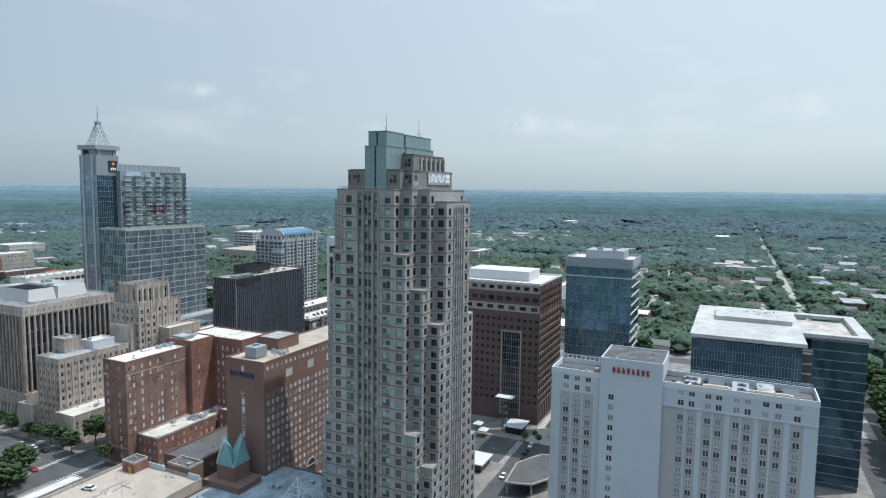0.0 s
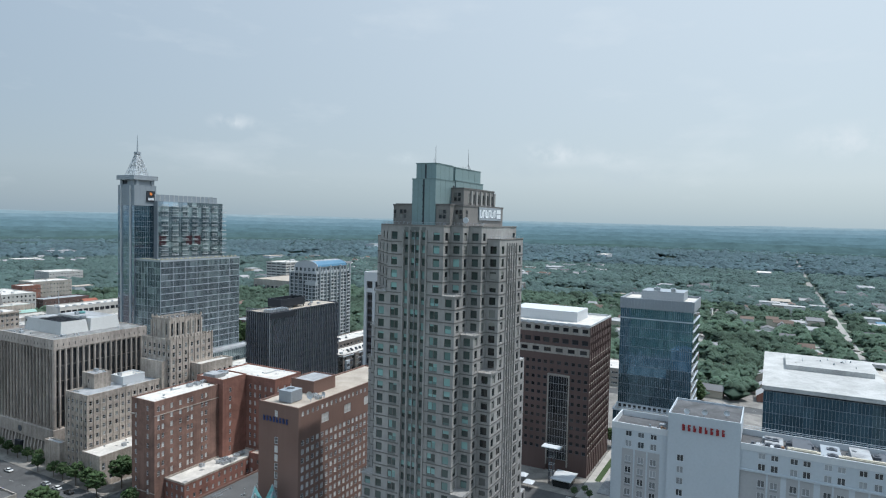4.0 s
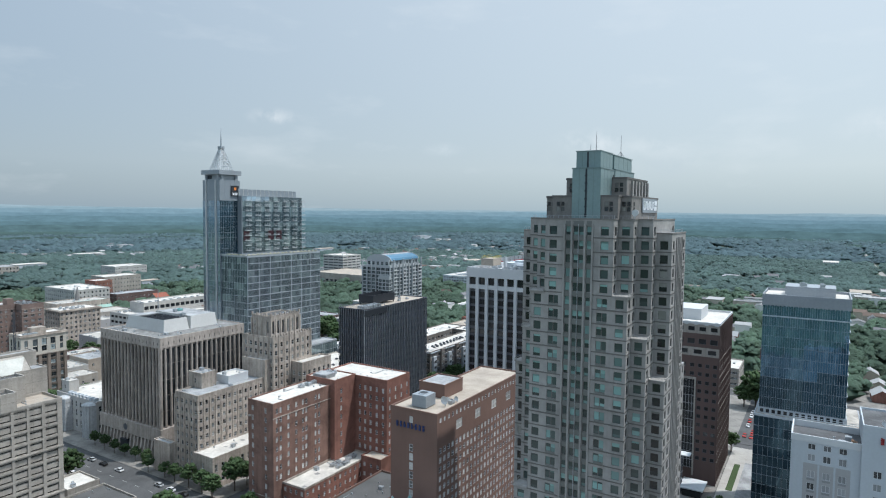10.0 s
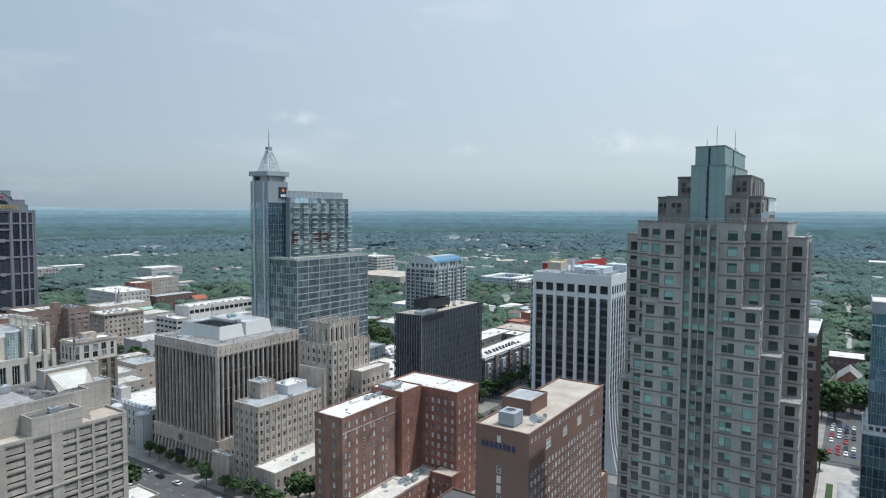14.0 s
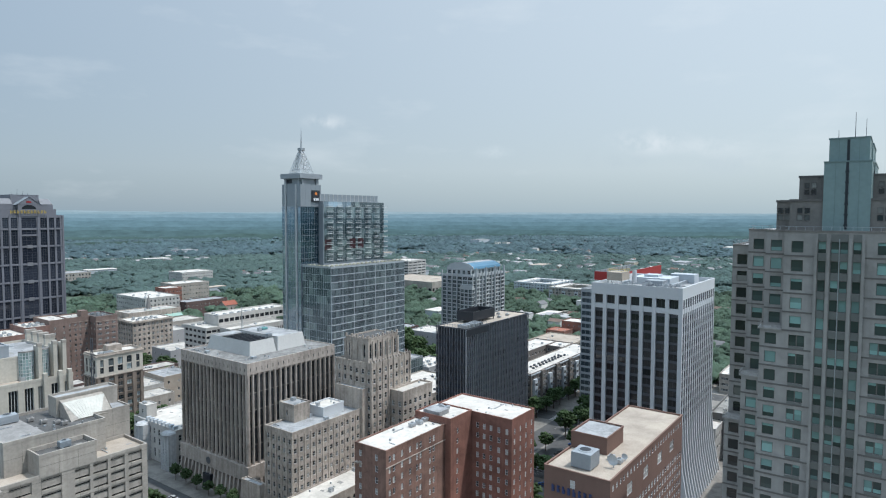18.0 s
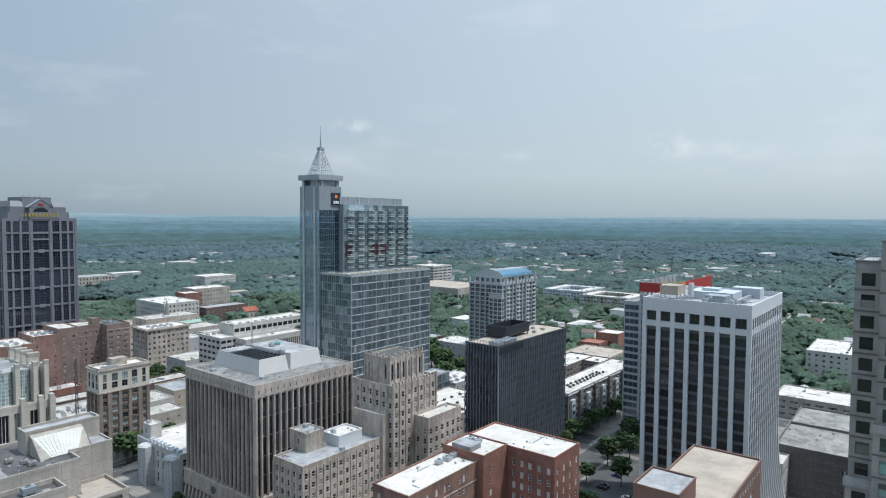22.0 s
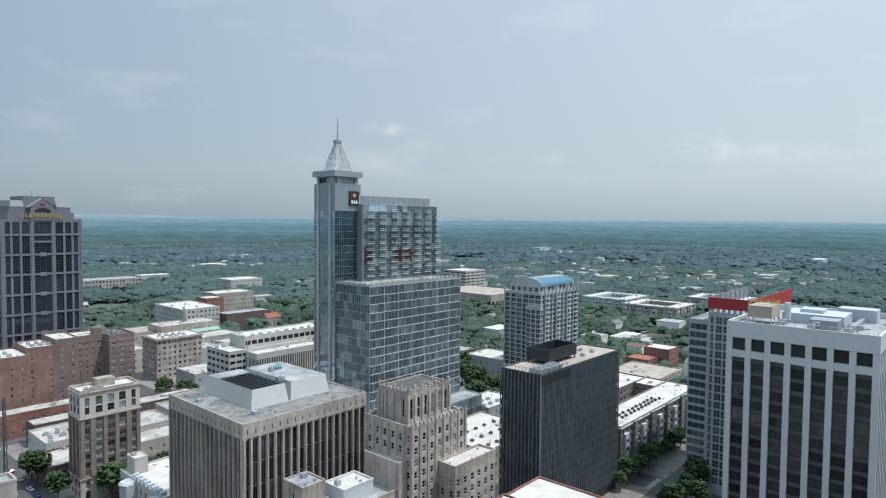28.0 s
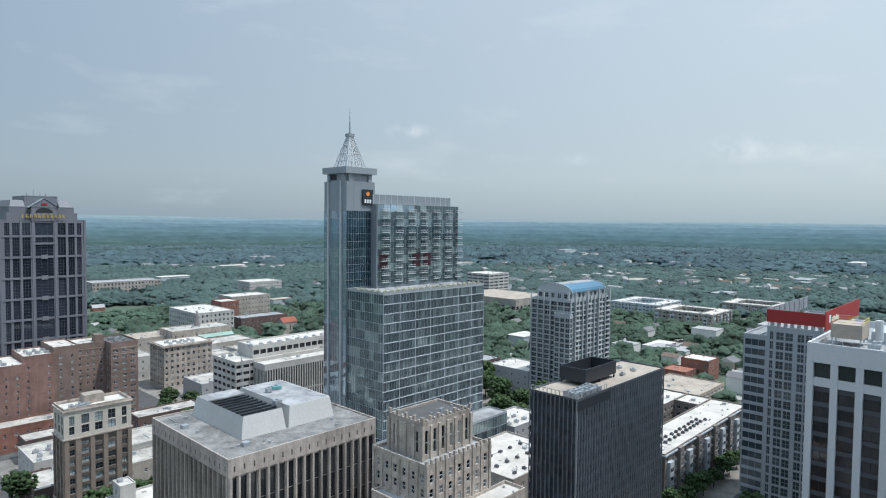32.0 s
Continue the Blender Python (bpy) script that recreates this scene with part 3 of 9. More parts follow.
for a, b in TROWS:
    for s0, s1 in ((-3.4, -2.1), (-1.35, 1.35), (2.1, 3.4)):
        sp = Geo()
        sp.box(tx[0] - 0.05, tx[0], TY + s0, TY + s1, b + 0.02, b + 1.38, 0, "e")
        part("spandrel", sp, [SPANDREL], T.root)
    if b < LV1:
        for s0, s1 in ((5.15, 7.7), (-7.7, -5.15)):
            sp = Geo()
            sp.box(tx[0] - 0.05, tx[0], TY + s0, TY + s1, a - 0.47, a - 0.02, 0, "e")
            part("spandrel", sp, [SPANDREL], T.root)
for j, xi, z0, z1 in W_FACETS[1:]:
    w = th[j] - th[j - 1]
    for s in (1, -1):
        y1 = TY - th[j - 1] if s > 0 else TY + th[j]
        tower_face((tx[xi], y1), (0, -1), w, z0, z1, [(w / 2 - 1.0, w / 2 + 1.0)])
for i, yi, z0, z1 in S_FACETS:
    xa, xb = tx[i], (tx[i + 1] if i < 3 else 2 * TX - tx[3])
    w = xb - xa
    if i < 3:
        tower_face((xa, TY - th[yi]), (1, 0), w, z0, z1, [(w / 2 - 0.9, w / 2 + 0.9)])
    elif yi == 2:
        tower_face((xa, TY - th[yi]), (1, 0), w, z0, z1, [(0.8, 2.2), (3.2, 4.6), (6.2, 7.1), (8.0, 8.9), (9.6, 10.5), (11.4, 12.3), (14.4, 16.2)])
    else:
        mid = [(6.0, 7.0), (7.9, 8.8), (9.5, 10.4), (11.4, 12.3)]
        tower_face((xa, TY - th[yi]), (1, 0), w, LV3, z1, [(1.6, 3.4)] + mid + [(14.8, 16.6)])
        tower_face((xa, TY - th[yi]), (1, 0), w, z0, LV3, [(1.2, 2.3), (2.5, 3.6)] + mid + [(14.4, 15.5), (15.7, 16.8)])
        for s in (5.5, 7.45, 9.15, 10.9, 12.8):
            f = Geo()
            f.box(xa + s - 0.22, xa + s + 0.22, TY - th[3] - 0.3, TY - th[3], 0, z1 - 1.0, 0, "nb")
            part("pier", f, [STONE], T.root)
    T.face((xb, TY + th[yi]), (-1, 0), w, z0, z1)
    if i < 3:
        T.face((2 * TX - xb, TY - th[yi]), (1, 0), w, z0, z1, [(w / 2 - 0.9, w / 2 + 0.9)], tower_rows(z0, z1), 0.22, "shade1")
        T.face((2 * TX - xa, TY + th[yi]), (-1, 0), w, z0, z1)
T.face((2 * TX - tx[0], TY - th[0]), (0, 1), 2 * th[0], 0, TOP)
for j, xi, z0, z1 in W_FACETS[1:]:
    w = th[j] - th[j - 1]
    T.face((2 * TX - tx[xi], TY - th[j]), (0, 1), w, z0, z1)
    T.face((2 * TX - tx[xi], TY + th[j - 1]), (0, 1), w, z0, z1)
for xi, yi, zt in [(0, 0, TOP), (1, 1, TOP), (2, 2, TOP), (3, 3, LOW), (0, 1, LV1), (1, 2, LV2), (2, 3, LV3), (0, 2, LV4), (1, 3, LV5)]:
    k = 0.004 * (xi + yi)
    tr = Geo()
    tr.box(tx[xi] + 0.02, 2 * TX - tx[xi] - 0.02, TY - th[yi] + 0.02, TY + th[yi] - 0.02, zt - 0.2, zt - 0.05 + k, 0, "b")
    part("terrace", tr, [R_GREY], T.root)
# a low dark coping and a pale rail behind it along the main roof
for xi, z in ((0, TOP), (1, TOP), (2, TOP), (3, LOW)):
    y0 = th[xi - 1] if xi else 0
    for s in (1, -1):
        tp, rl = Geo(), Geo()
        a, b = sorted((TY + s * y0, TY + s * th[xi]))
        tp.box(tx[xi] - 0.14, tx[xi] + 0.3, a, b, z - 0.02, z + 0.3)
        rl.box(tx[xi] + 0.5, tx[xi] + 0.56, a, b, z + 0.95, z + 1.01)
        for k in range(int((b - a) / 1.4) + 1):
            rl.box(tx[xi] + 0.5, tx[xi] + 0.56, a + k * 1.4, a + k * 1.4 + 0.06, z - 0.05, z + 0.95)
        x1 = tx[xi + 1] if xi < 3 else 2 * TX - tx[3]
        yy = TY + s * th[xi]
        tp.box(tx[xi] + 0.3, x1, min(yy + s * 0.14, yy - s * 0.3), max(yy + s * 0.14, yy - s * 0.3), z - 0.02, z + 0.3)
        yr = yy - s * 0.5
        rl.box(tx[xi] + 0.5, x1, yr - 0.03, yr + 0.03, z + 0.95, z + 1.01)
        for k in range(int((x1 - tx[xi]) / 1.4)):
            rl.box(tx[xi] + 0.6 + k * 1.4, tx[xi] + 0.66 + k * 1.4, yr - 0.03, yr + 0.03, z - 0.05, z + 0.95)
        part("coping", tp, [STONE_DARK], T.root)
        part("roof_rail", rl, [ALU], T.root)
yy = TY - th[2]
f = Geo()
f.box(tx[3] + 0.01, 2 * TX - tx[2], yy - 0.14, yy + 0.3, TOP - 0.02, TOP + 0.3)
part("coping", f, [STONE_DARK], T.root)
# balconies with rails at the setbacks
for xi, yi, zt in [(0, 1, LV1), (1, 2, LV2), (2, 3, LV3), (0, 2, LV4), (1, 3, LV5)]:
    for s in (-1, 1):
        b = Geo()
        y_in, y_out = TY + s * th[yi - 1], TY + s * (th[yi] + 0.35)
        a0, a1 = sorted((y_in, y_out))
        b.box(tx[xi] - 0.35, tx[xi + 1], a0, a1, zt, zt + 0.3)
        b.box(tx[xi] - 0.35, tx[xi] - 0.25, a0, a1, zt + 0.85, zt + 0.95)
        b.box(tx[xi] - 0.25, tx[xi + 1], min(y_out, y_out - s * 0.1), max(y_out, y_out - s * 0.1), zt + 0.85, zt + 0.95)
        for k in range(6):
            b.box(tx[xi] - 0.34, tx[xi] - 0.26, a0 + (a1 - a0 - 0.08) * k / 5, a0 + (a1 - a0 - 0.08) * k / 5 + 0.08, zt + 0.3, zt + 0.85)
            xk = tx[xi] - 0.3 + 4.2 * k / 5
            b.box(xk, xk + 0.08, min(y_out, y_out - s * 0.08), max(y_out, y_out - s * 0.08), zt + 0.3, zt + 0.85)
        part("balcony", b, [STONE], T.root)
coursing = Geo()
for c in courses.values():
    k = len(coursing.v)
    coursing.v += c.v
    coursing.f += [tuple(k + i for i in q) for q in c.f]
    coursing.m += c.m
part("stone_coursing", coursing, [STONE_BAND], T.root, kind="stuff")
# crown
CY = -280.3
for x0, x1, h, z0, z1 in ((-113.2, -80.0, 8.75, 110.4, 116.4), (-110.5, -82.0, 11.4, 110.4, 116.3), (-104.0, -82.2, 8.3, 116.2, 121.4)):
    f = Geo()
    f.box(x0, x1, CY - h, CY + h, z0, z1, 0, "b")
    part("crown", f, [STONE_DARK], T.root)
    cap = Geo()
    cap.ring(x0 - 0.15, x1 + 0.15, CY - h - 0.15, CY + h + 0.15, z1 - 0.1, z1 + 0.35, 0.5)
    part("coping", cap, [STONE_BAND], T.root)
for x0, ys_, z in ((-113.2, (-6.4, 6.4), 112.6), (-110.5, (-10.1, 10.1), 112.6), (-104.0, (-6.3, 6.3), 117.8)):
    for s in ys_:
        for dz in (0, 1.35):
            for dy in (-0.62, 0.62):
                T.win((x0, CY + s + 0.5 + dy), (0, -1), 0, z + dz, 1.0, 1.15, "plain", -0.03, G_DARK)
for k in range(6):
    x = -101.2 + k * 3.35
    T.win((x, CY - 8.3), (1, 0), 0, 117.2, 1.1, 2.9, "plain", -0.03, G_DARK)
    f = Geo()
    f.box(x + 1.6, x + 2.6, CY - 8.75, CY - 8.3, 116.4, 121.0)
    part("pilaster", f, [STONE], T.root)
for x in (-108.8, -84.6):
    for dz in (0, 1.35):
        T.win((x, CY - 11.4), (1, 0), 0, 112.6 + dz, 1.2, 1.15, "plain", -0.03, G_DARK)
for x0, x1, h0, h1, z0, z1 in ((-113.7, -102.0, -4.3, 3.2, 110.4, 123.6), (-112.7, -102.2, -3.85, 2.55, 123.6, 128.0), (-101.6, -82.4, -4.5, 3.0, 116.3, 123.9), (-101.2, -83.4, -4.0, 2.5, 123.9, 127.8)):
    f = Geo()
    f.box(x0, x1, CY + h0, CY + h1, z0, z1, 0, "b")
    panel = part("crown_cladding", f, [TEAL], T.root)
    f = Geo()
    for k in range(1, 4):
        y = CY + h0 + (h1 - h0) * k / 4
        if k != 2 or x0 > -102:
            f.box(x0 - 0.03, x0 + 0.02, y - 0.05, y + 0.05, z0, z1 - 0.05)
        xk = x0 + (x1 - x0) * k / 4
        f.box(xk - 0.05, xk + 0.05, CY + h0 - 0.03, CY + h0 + 0.02, z0, z1 - 0.05)
    f.box(x0 - 0.12, x1 + 0.1, CY + h0 - 0.12, CY + h1 + 0.12, z1 - 0.02, z1 + 0.2)
    part("seam", f, [TEAL_DARK], panel)
for bx in ((-113.78, -113.5, CY - 0.75, CY - 0.3, 111, 123.5), (-112.78, -112.5, CY - 0.75, CY - 0.3, 123.7, 127.8), (-103.2, -102.3, CY - 4.42, CY - 4.2, 117, 122.4)):
    f = Geo()
    f.box(*bx)
    part("slot", f, [BLACK], T.root)
for k in range(6):
    f = Geo()
    f.box(-113.95, -113.79, CY - 0.85, CY - 0.2, 111.6 + k * 2.0, 111.95 + k * 2.0)
    part("rung", f, [BLACK], T.root)
T.finish()
for ax, ay, az, ah in ((-108.5, -281.6, 128.0, 5.4), (-89, -282.6, 127.8, 6.6), (-104, -278.6, 128.0, 2.6), (-85.5, -279.0, 127.8, 1.8)):
    a = thing("roof_antenna", ax, ay, az, "thin grey metal whip antenna on the tower crown", "antenna", "antennas on the granite tower")
    m_ = Geo()
    m_.cone(ax, ay, az, az + ah, 0.08, 0.04, 6)
    part("mast", m_, [DARKGREY], a)
    m_ = Geo()
    m_.cone(ax, ay, az, az + 0.3, 0.3, 0.25, 8)
    part("base", m_, [DARKGREY], a)
    if ah > 6:
        m_ = Geo()
        for dx, dy in ((1.6, 0), (-0.8, 1.4), (-0.8, -1.4)):
            m_.bar((ax + dx, ay + dy, az + 0.1), (ax, ay, az + ah * 0.3), 0.04)
        part("stay", m_, [DARKGREY], a)
ds = thing("satellite_dish", -110.2, -292.6, 110.45, "white round dish on the granite tower roof", "satellite dish", "satellite dishes")
f = Geo()
f.cone(-110.2, -292.6, 110.4, 112.0, 0.1, 0.1, 8)
part("post", f, [ALU], ds)
f = Geo()
f.prism([(0.85 * math.cos(k * math.pi / 8), 0.85 * math.sin(k * math.pi / 8)) for k in range(16)], 0, 0.25, bottom=True)
f.v = [(-110.3 - z, -292.6 + y, 112.3 + x) for x, y, z in f.v]
part("bowl", f, [WHITE], ds)


def sign_bars(name, label, o, u, width, z, h, n, mat, depth=0.35, fat=0.62):
    """Lettering too far off to keep: upright and flat bars of its size and colour."""
    nx, ny = u[1], -u[0]
    s = thing(name, o[0], o[1], z, label, "sign")
    p = width / n
    for i in range(n):
        b = Geo()
        for a, c, d, e in ((0, 0.28, 0, 1), (0.28, fat, 0.78 if i % 2 else 0.4, 0.98 if i % 2 else 0.6), (fat - 0.22, fat, 0.02, 0.5 + 0.4 * (i % 3 == 0))):
            q = [(o[0] + u[0] * p * (i + t) + nx * k, o[1] + u[1] * p * (i + t) + ny * k) for t in (a, c) for k in (0.05, depth)]
            b.box(min(v[0] for v in q), max(v[0] for v in q), min(v[1] for v in q), max(v[1] for v in q), z + h * d, z + h * e)
        part("sign_bar", b, [mat], s)
    return s


BLUE_SIGN = material("blue_sign_metal", (0.02, 0.04, 0.13), 0.4, vary=0.05)
RED_SIGN = material("red_sign_metal", (0.26, 0.02, 0.025), 0.4, vary=0.05)
GOLD_SIGN = material("gold_sign_metal", (0.40, 0.30, 0.095), 0.4, 0.2, vary=0.05)
WHITE_SIGN = material("white_sign_face", (0.8, 0.82, 0.84), 0.5, vary=0.04)
ORANGE = material("orange_sign_face", (0.8, 0.25, 0.05), 0.5, vary=0.05)
sg = thing("roof_sign", -100.6, -291.9, 112.4, "grey sign board with pale lettering bars on the granite tower", "sign")
b = Geo()
b.box(-100.6, -84.2, -292.05, -291.85, 112.4, 116.2)
board = part("board", b, [GREYPANEL], sg)
for i in range(6):
    for k, (p, q, r, t) in enumerate(((0, 0.45, 0, 2.4), (0.45, 1.5, 1.9 * (i % 2), 1.9 * (i % 2) + 0.5), (1.2, 1.6, 0.4, 1.9))):
        b = Geo()
        b.box(-99.9 + i * 2.0 + p, -99.9 + i * 2.0 + q, -292.15, -292.05, 113.1 + r, 113.1 + t)
        part("sign_bar", b, [WHITE_SIGN], board)
for i in (0, 1):
    for j in (0, 1):
        b = Geo()
        b.box(-87.6 + 1.5 * j, -86.3 + 1.5 * j, -292.15, -292.05, 113.0 + 1.5 * i, 114.2 + 1.5 * i)
        part("sign_bar", b, [WHITE_SIGN], board)

# ---------------- brown brick hotel slab ----------------
B = Building("hotel", "brown brick hotel slab with small white windows and a tan roof", "hotel", -83, -228, BRICK_BROWN, WHITE, G_BLIND, 240, "sash")
big = [(11.5, 15.3), (24.0, 27.8), (36.0, 39.8), (47.5, 51.3)]
B.face((-113.7, -219.4), (0, -1), 17.1, 0, 43.5, [(7.0, 8.4)], rows(3, 2.9, 13, 0.2, 2.3), 0.12)
B.face((-113.7, -219.4), (0, -1), 17.1, 43.5, 50.9, [(7.0, 8.3)], [(47.0, 49.0)], 0.12)
B.face((-113.7, -236.5), (1, 0), 60.5, 0, 42.0, cols(60.5, 24, 1.4, 0.8, 59.9), rows(3, 2.9, 13, 0.7, 1.7), 0.12)
B.face((-113.7, -236.5), (1, 0), 60.5, 42.0, 47.3, big, [(43.3, 46.3)], 0.12, "both", G_BLUE)
B.face((-113.7, -236.5), (1, 0), 60.5, 47.3, 50.9, cols(60.5, 24, 1.1, 0.8, 59.9), [(48.2, 49.6)], 0.12)
B.face((-53.2, -236.5), (0, 1), 17.1, 0, 50.9)
B.face((-53.2, -219.4), (-1, 0), 60.5, 0, 50.9)
# flat black panels stand in for the dark recessed entrance arches
for k in range(3):
    xa = -88 + k * 9.0
    f = Geo()
    pts = [(-2.6, 0.2), (2.6, 0.2), (2.6, 5.0)] + [(2.6 * math.cos(t * math.pi / 8), 5.0 + 2.6 * math.sin(t * math.pi / 8)) for t in range(1, 8)] + [(-2.6, 5.0)]
    f.poly([(xa + x, -236.56, z) for x, z in pts])
    arch = part("arched_window", f, [G_BLACK], B.root)
    f = Geo()
    for t in range(8):
        f.bar((xa + 2.75 * math.cos(t * math.pi / 8), -236.6, 5.0 + 2.75 * math.sin(t * math.pi / 8)), (xa + 2.75 * math.cos((t + 1) * math.pi / 8), -236.6, 5.0 + 2.75 * math.sin((t + 1) * math.pi / 8)), 0.14)
    f.bar((xa - 2.6, -236.6, 5.0), (xa + 2.6, -236.6, 5.0), 0.1)
    part("arch_trim", f, [WHITE], arch)
B.geo("roof", R_TAN).box(-113.65, -53.25, -236.45, -219.45, 50.4, 50.85, 0, "b")
B.geo("parapet", BRICK_BROWN).ring(-113.78, -53.1, -236.58, -219.3, 50.8, 51.35, 0.4)
B.geo("penthouse", BRICK_BROWN).box(-98, -86, -229.5, -219.5, 50.8, 55.0, 0, "b")
B.geo("penthouse_roof", R_GREY).box(-97.6, -86.4, -229.1, -219.9, 55.0, 55.1, 0, "b")
B.geo("penthouse_parapet", BRICK_BROWN).ring(-98.1, -85.9, -229.6, -219.4, 55.0, 55.5, 0.3)
B.finish()
sign_bars("hotel_sign", "blue metal lettering bars on the brown brick hotel", (-113.7, -221.6), (0, -1), 11.2, 45.2, 1.7, 8, BLUE_SIGN, 0.3, 0.5)

# ---------------- red brick hotel round a court ----------------
B = Building("brick_hotel", "old red brick hotel wings with white roofs round a court", "building", -90, -165, BRICK, WHITE, G_BLIND, 240, "sash")
R11 = rows(1.5, 3.55, 11, 0.9, 1.95)
B.block(-112.6, -82, -165.9, -152.8, 0, 41.5, dict(cols=[(1.8, 2.9), (8.6, 9.7)], rows=R11, depth=0.15), dict(cols=[(1.2, 2.3), (3.1, 4.2), (7.0, 8.1), (11, 12.1), (14.6, 15.7), (16.4, 17.5), (21.5, 22.6), (23.5, 24.6)], rows=R11[3:], depth=0.15), R_WHITE, 0.5, wall=BRICK_OLD)
B.block(-82, -69, -168.2, -152.75, 0, 43.6, dict(cols=[(0.6, 1.7)], rows=R11[3:], depth=0.15), dict(cols=[(3.5, 4.6)], rows=R11[3:], depth=0.15), R_WHITE, 0.5)
B.block(-69.0, -52.7, -184.6, -152.7, 0, 43.1, dict(cols=[(17.4, 18.5), (20.2, 21.3), (23.0, 24.1), (26.2, 27.3), (29.4, 30.5)], rows=R11[3:], depth=0.15), dict(cols=cols(16.3, 4, 1.1), rows=R11, depth=0.15), R_WHITE, 0.5)
B.block(-108.2, -69.05, -177, -165.95, 0, 11, dict(cols=cols(11, 4, 1.1), rows=rows(0.5, 3.5, 3, 0.9, 1.7), depth=0.15), dict(cols=cols(39, 13, 1.1), rows=rows(0.5, 3.5, 3, 0.9, 1.7), depth=0.15), R_WHITE, 0.7, coping=LIMESTONE)
B.block(-76, -69.1, -187, -177.05, 0, 13, dict(cols=cols(10, 3, 1.1), rows=rows(0.5, 3.9, 3, 1.0, 1.6), depth=0.15), None, R_TAN, 0.5)
for bx in ((-112.8, -82, -166.05, -165.9, 36.3, 36.6), (-112.75, -112.6, -166.05, -152.8, 6.5, 6.8)):
    f = Geo()
    f.box(*bx)
    part("cornice", f, [LIMESTONE], B.root)
for k in range(2):
    f = Geo()
    f.box(-112.9 - 0.9 * k, -112.6, -156 + k, -153.5, 35.5 + 0.31 * k, 35.8 + 0.31 * k)
    part("bracket", f, [LIMESTONE], B.root)
B.geo("stair_house", R_GREY).box(-81.5, -76, -163, -156, 43.6, 45.2, 0, "b")
B.finish()

# ---------------- office block of tan concrete fins ----------------
B = Building("fin_office", "tan concrete office block of tall fins on a flared base", "office building", -80, -63, CONCRETE, DARKGREY, G_BLACK, 100, "pane")
x0, x1, y0, y1 = -103.4, -57.2, -86.0, -40.6
B.geo("wall", CONCRETE).box(x0 + 0.7, x1 - 0.7, y0 + 0.7, y1 - 0.7, 0, 51, 0, "b")
top = B.geo("cornice", CONCRETE)
top.box(x0 - 0.25, x1 + 0.25, y0 - 0.25, y1 + 0.25, 50.6, 54.7, 0, "")
nf = 17
for o, u, w in (((x0, y1), (0, -1), y1 - y0), ((x0, y0), (1, 0), x1 - x0)):
    nx, ny = u[1], -u[0]
    for i in range(nf):
        s = w * (i + 0.5) / nf
        for k in range(5):
            B.win((o[0] - nx * 0.62, o[1] - ny * 0.62), u, s - 0.9, 15 + k * 7.0, 1.8, 6.8, "pane", 0.0)
    for i in range(nf + 1):
        s = w * i / nf
        f = Geo()
        for d0, d1, half, za, zb in ((0.0, -0.75, 0.46, 14.2, 50.6), (0.26, 0.0, 0.24, 13.6, 51.0)):
            q = [(o[0] + u[0] * (s + t) + nx * d, o[1] + u[1] * (s + t) + ny * d) for t in (-half, half) for d in (d0, d1)]
            f.box(min(v[0] for v in q), max(v[0] for v in q), min(v[1] for v in q), max(v[1] for v in q), za, zb)
        part("fin", f, [CONCRETE], B.root)
        q = (o[0] + u[0] * s, o[1] + u[1] * s)
        f = Geo()
        a = [(q[0] - u[0] * 0.5, q[1] - u[1] * 0.5), (q[0] + u[0] * 0.5, q[1] + u[1] * 0.5)]
        lo = [(v[0] + nx * 2.2, v[1] + ny * 2.2) for v in a]
        bk = [(v[0] - nx * 1.2, v[1] - ny * 1.2) for v in a]
        f.poly([(*lo[0], 0), (*lo[1], 0), (*a[1], 14.3), (*a[0], 14.3)])
        f.poly([(*lo[1], 0), (*bk[1], 0), (*bk[1], 14.3), (*a[1], 14.3)])
        f.poly([(*bk[0], 0), (*lo[0], 0), (*a[0], 14.3), (*bk[0], 14.3)])
        f.poly([(*a[0], 14.3), (*a[1], 14.3), (*bk[1], 14.3), (*bk[0], 14.3)])
        part("base_fin", f, [CONCRETE], B.root)
    for i in range(nf):
        s = w * (i + 0.5) / nf
        f = B.geo("slot", BLACK)
        q = [(o[0] + u[0] * (s + t) + nx * d, o[1] + u[1] * (s + t) + ny * d) for t in (-0.16, 0.16) for d in (0.22, 0.28)]
        f.box(min(v[0] for v in q), max(v[0] for v in q), min(v[1] for v in q), max(v[1] for v in q), 51.8, 53.2)
bs = B.geo("plinth", CONCRETE)
bs.prism([(x0 - 1.0, y0 - 1.0), (x1 + 1, y0 - 1.0), (x1 + 1, y1 + 1), (x0 - 1.0, y1 + 1)], 8.5, 14.3)
bs.box(x0 + 0.2, x1, y0 + 0.2, y1, 0, 8.5, 0, "bt")
B.clutter(x0 + 1, -94.5, y0 + 1, y1 - 1, 54.78)
B.clutter(-63, x1 - 1, y0 + 1, y1 - 1, 54.78)
B.clutter(x0 + 1, x1 - 1, y0 + 1, -76, 54.78)
rf = B.geo("roof", material("weathered_dark_roofing", (0.225, 0.225, 0.22), 0.9, vary=0.2, fine=1.2, coarse=0.15, stain=0.45))
rf.box(x0 + 0.3, x1 - 0.3, y0 + 0.3, y1 - 0.3, 54.7, 54.78, 0, "b")
pr = B.geo("parapet", CONCRETE)
pr.ring(x0 - 0.25, x1 + 0.25, y0 - 0.25, y1 + 0.25, 54.7, 55.2, 0.4)
f = Geo()
f.prism([(1.5 * math.cos(k * math.pi / 10), 1.5 * math.sin(k * math.pi / 10)) for k in range(20)], 0, 0.15)
f.v = [(x0 - 1.0 - z, -60.5 + y, 11.2 + x) for x, y, z in f.v]
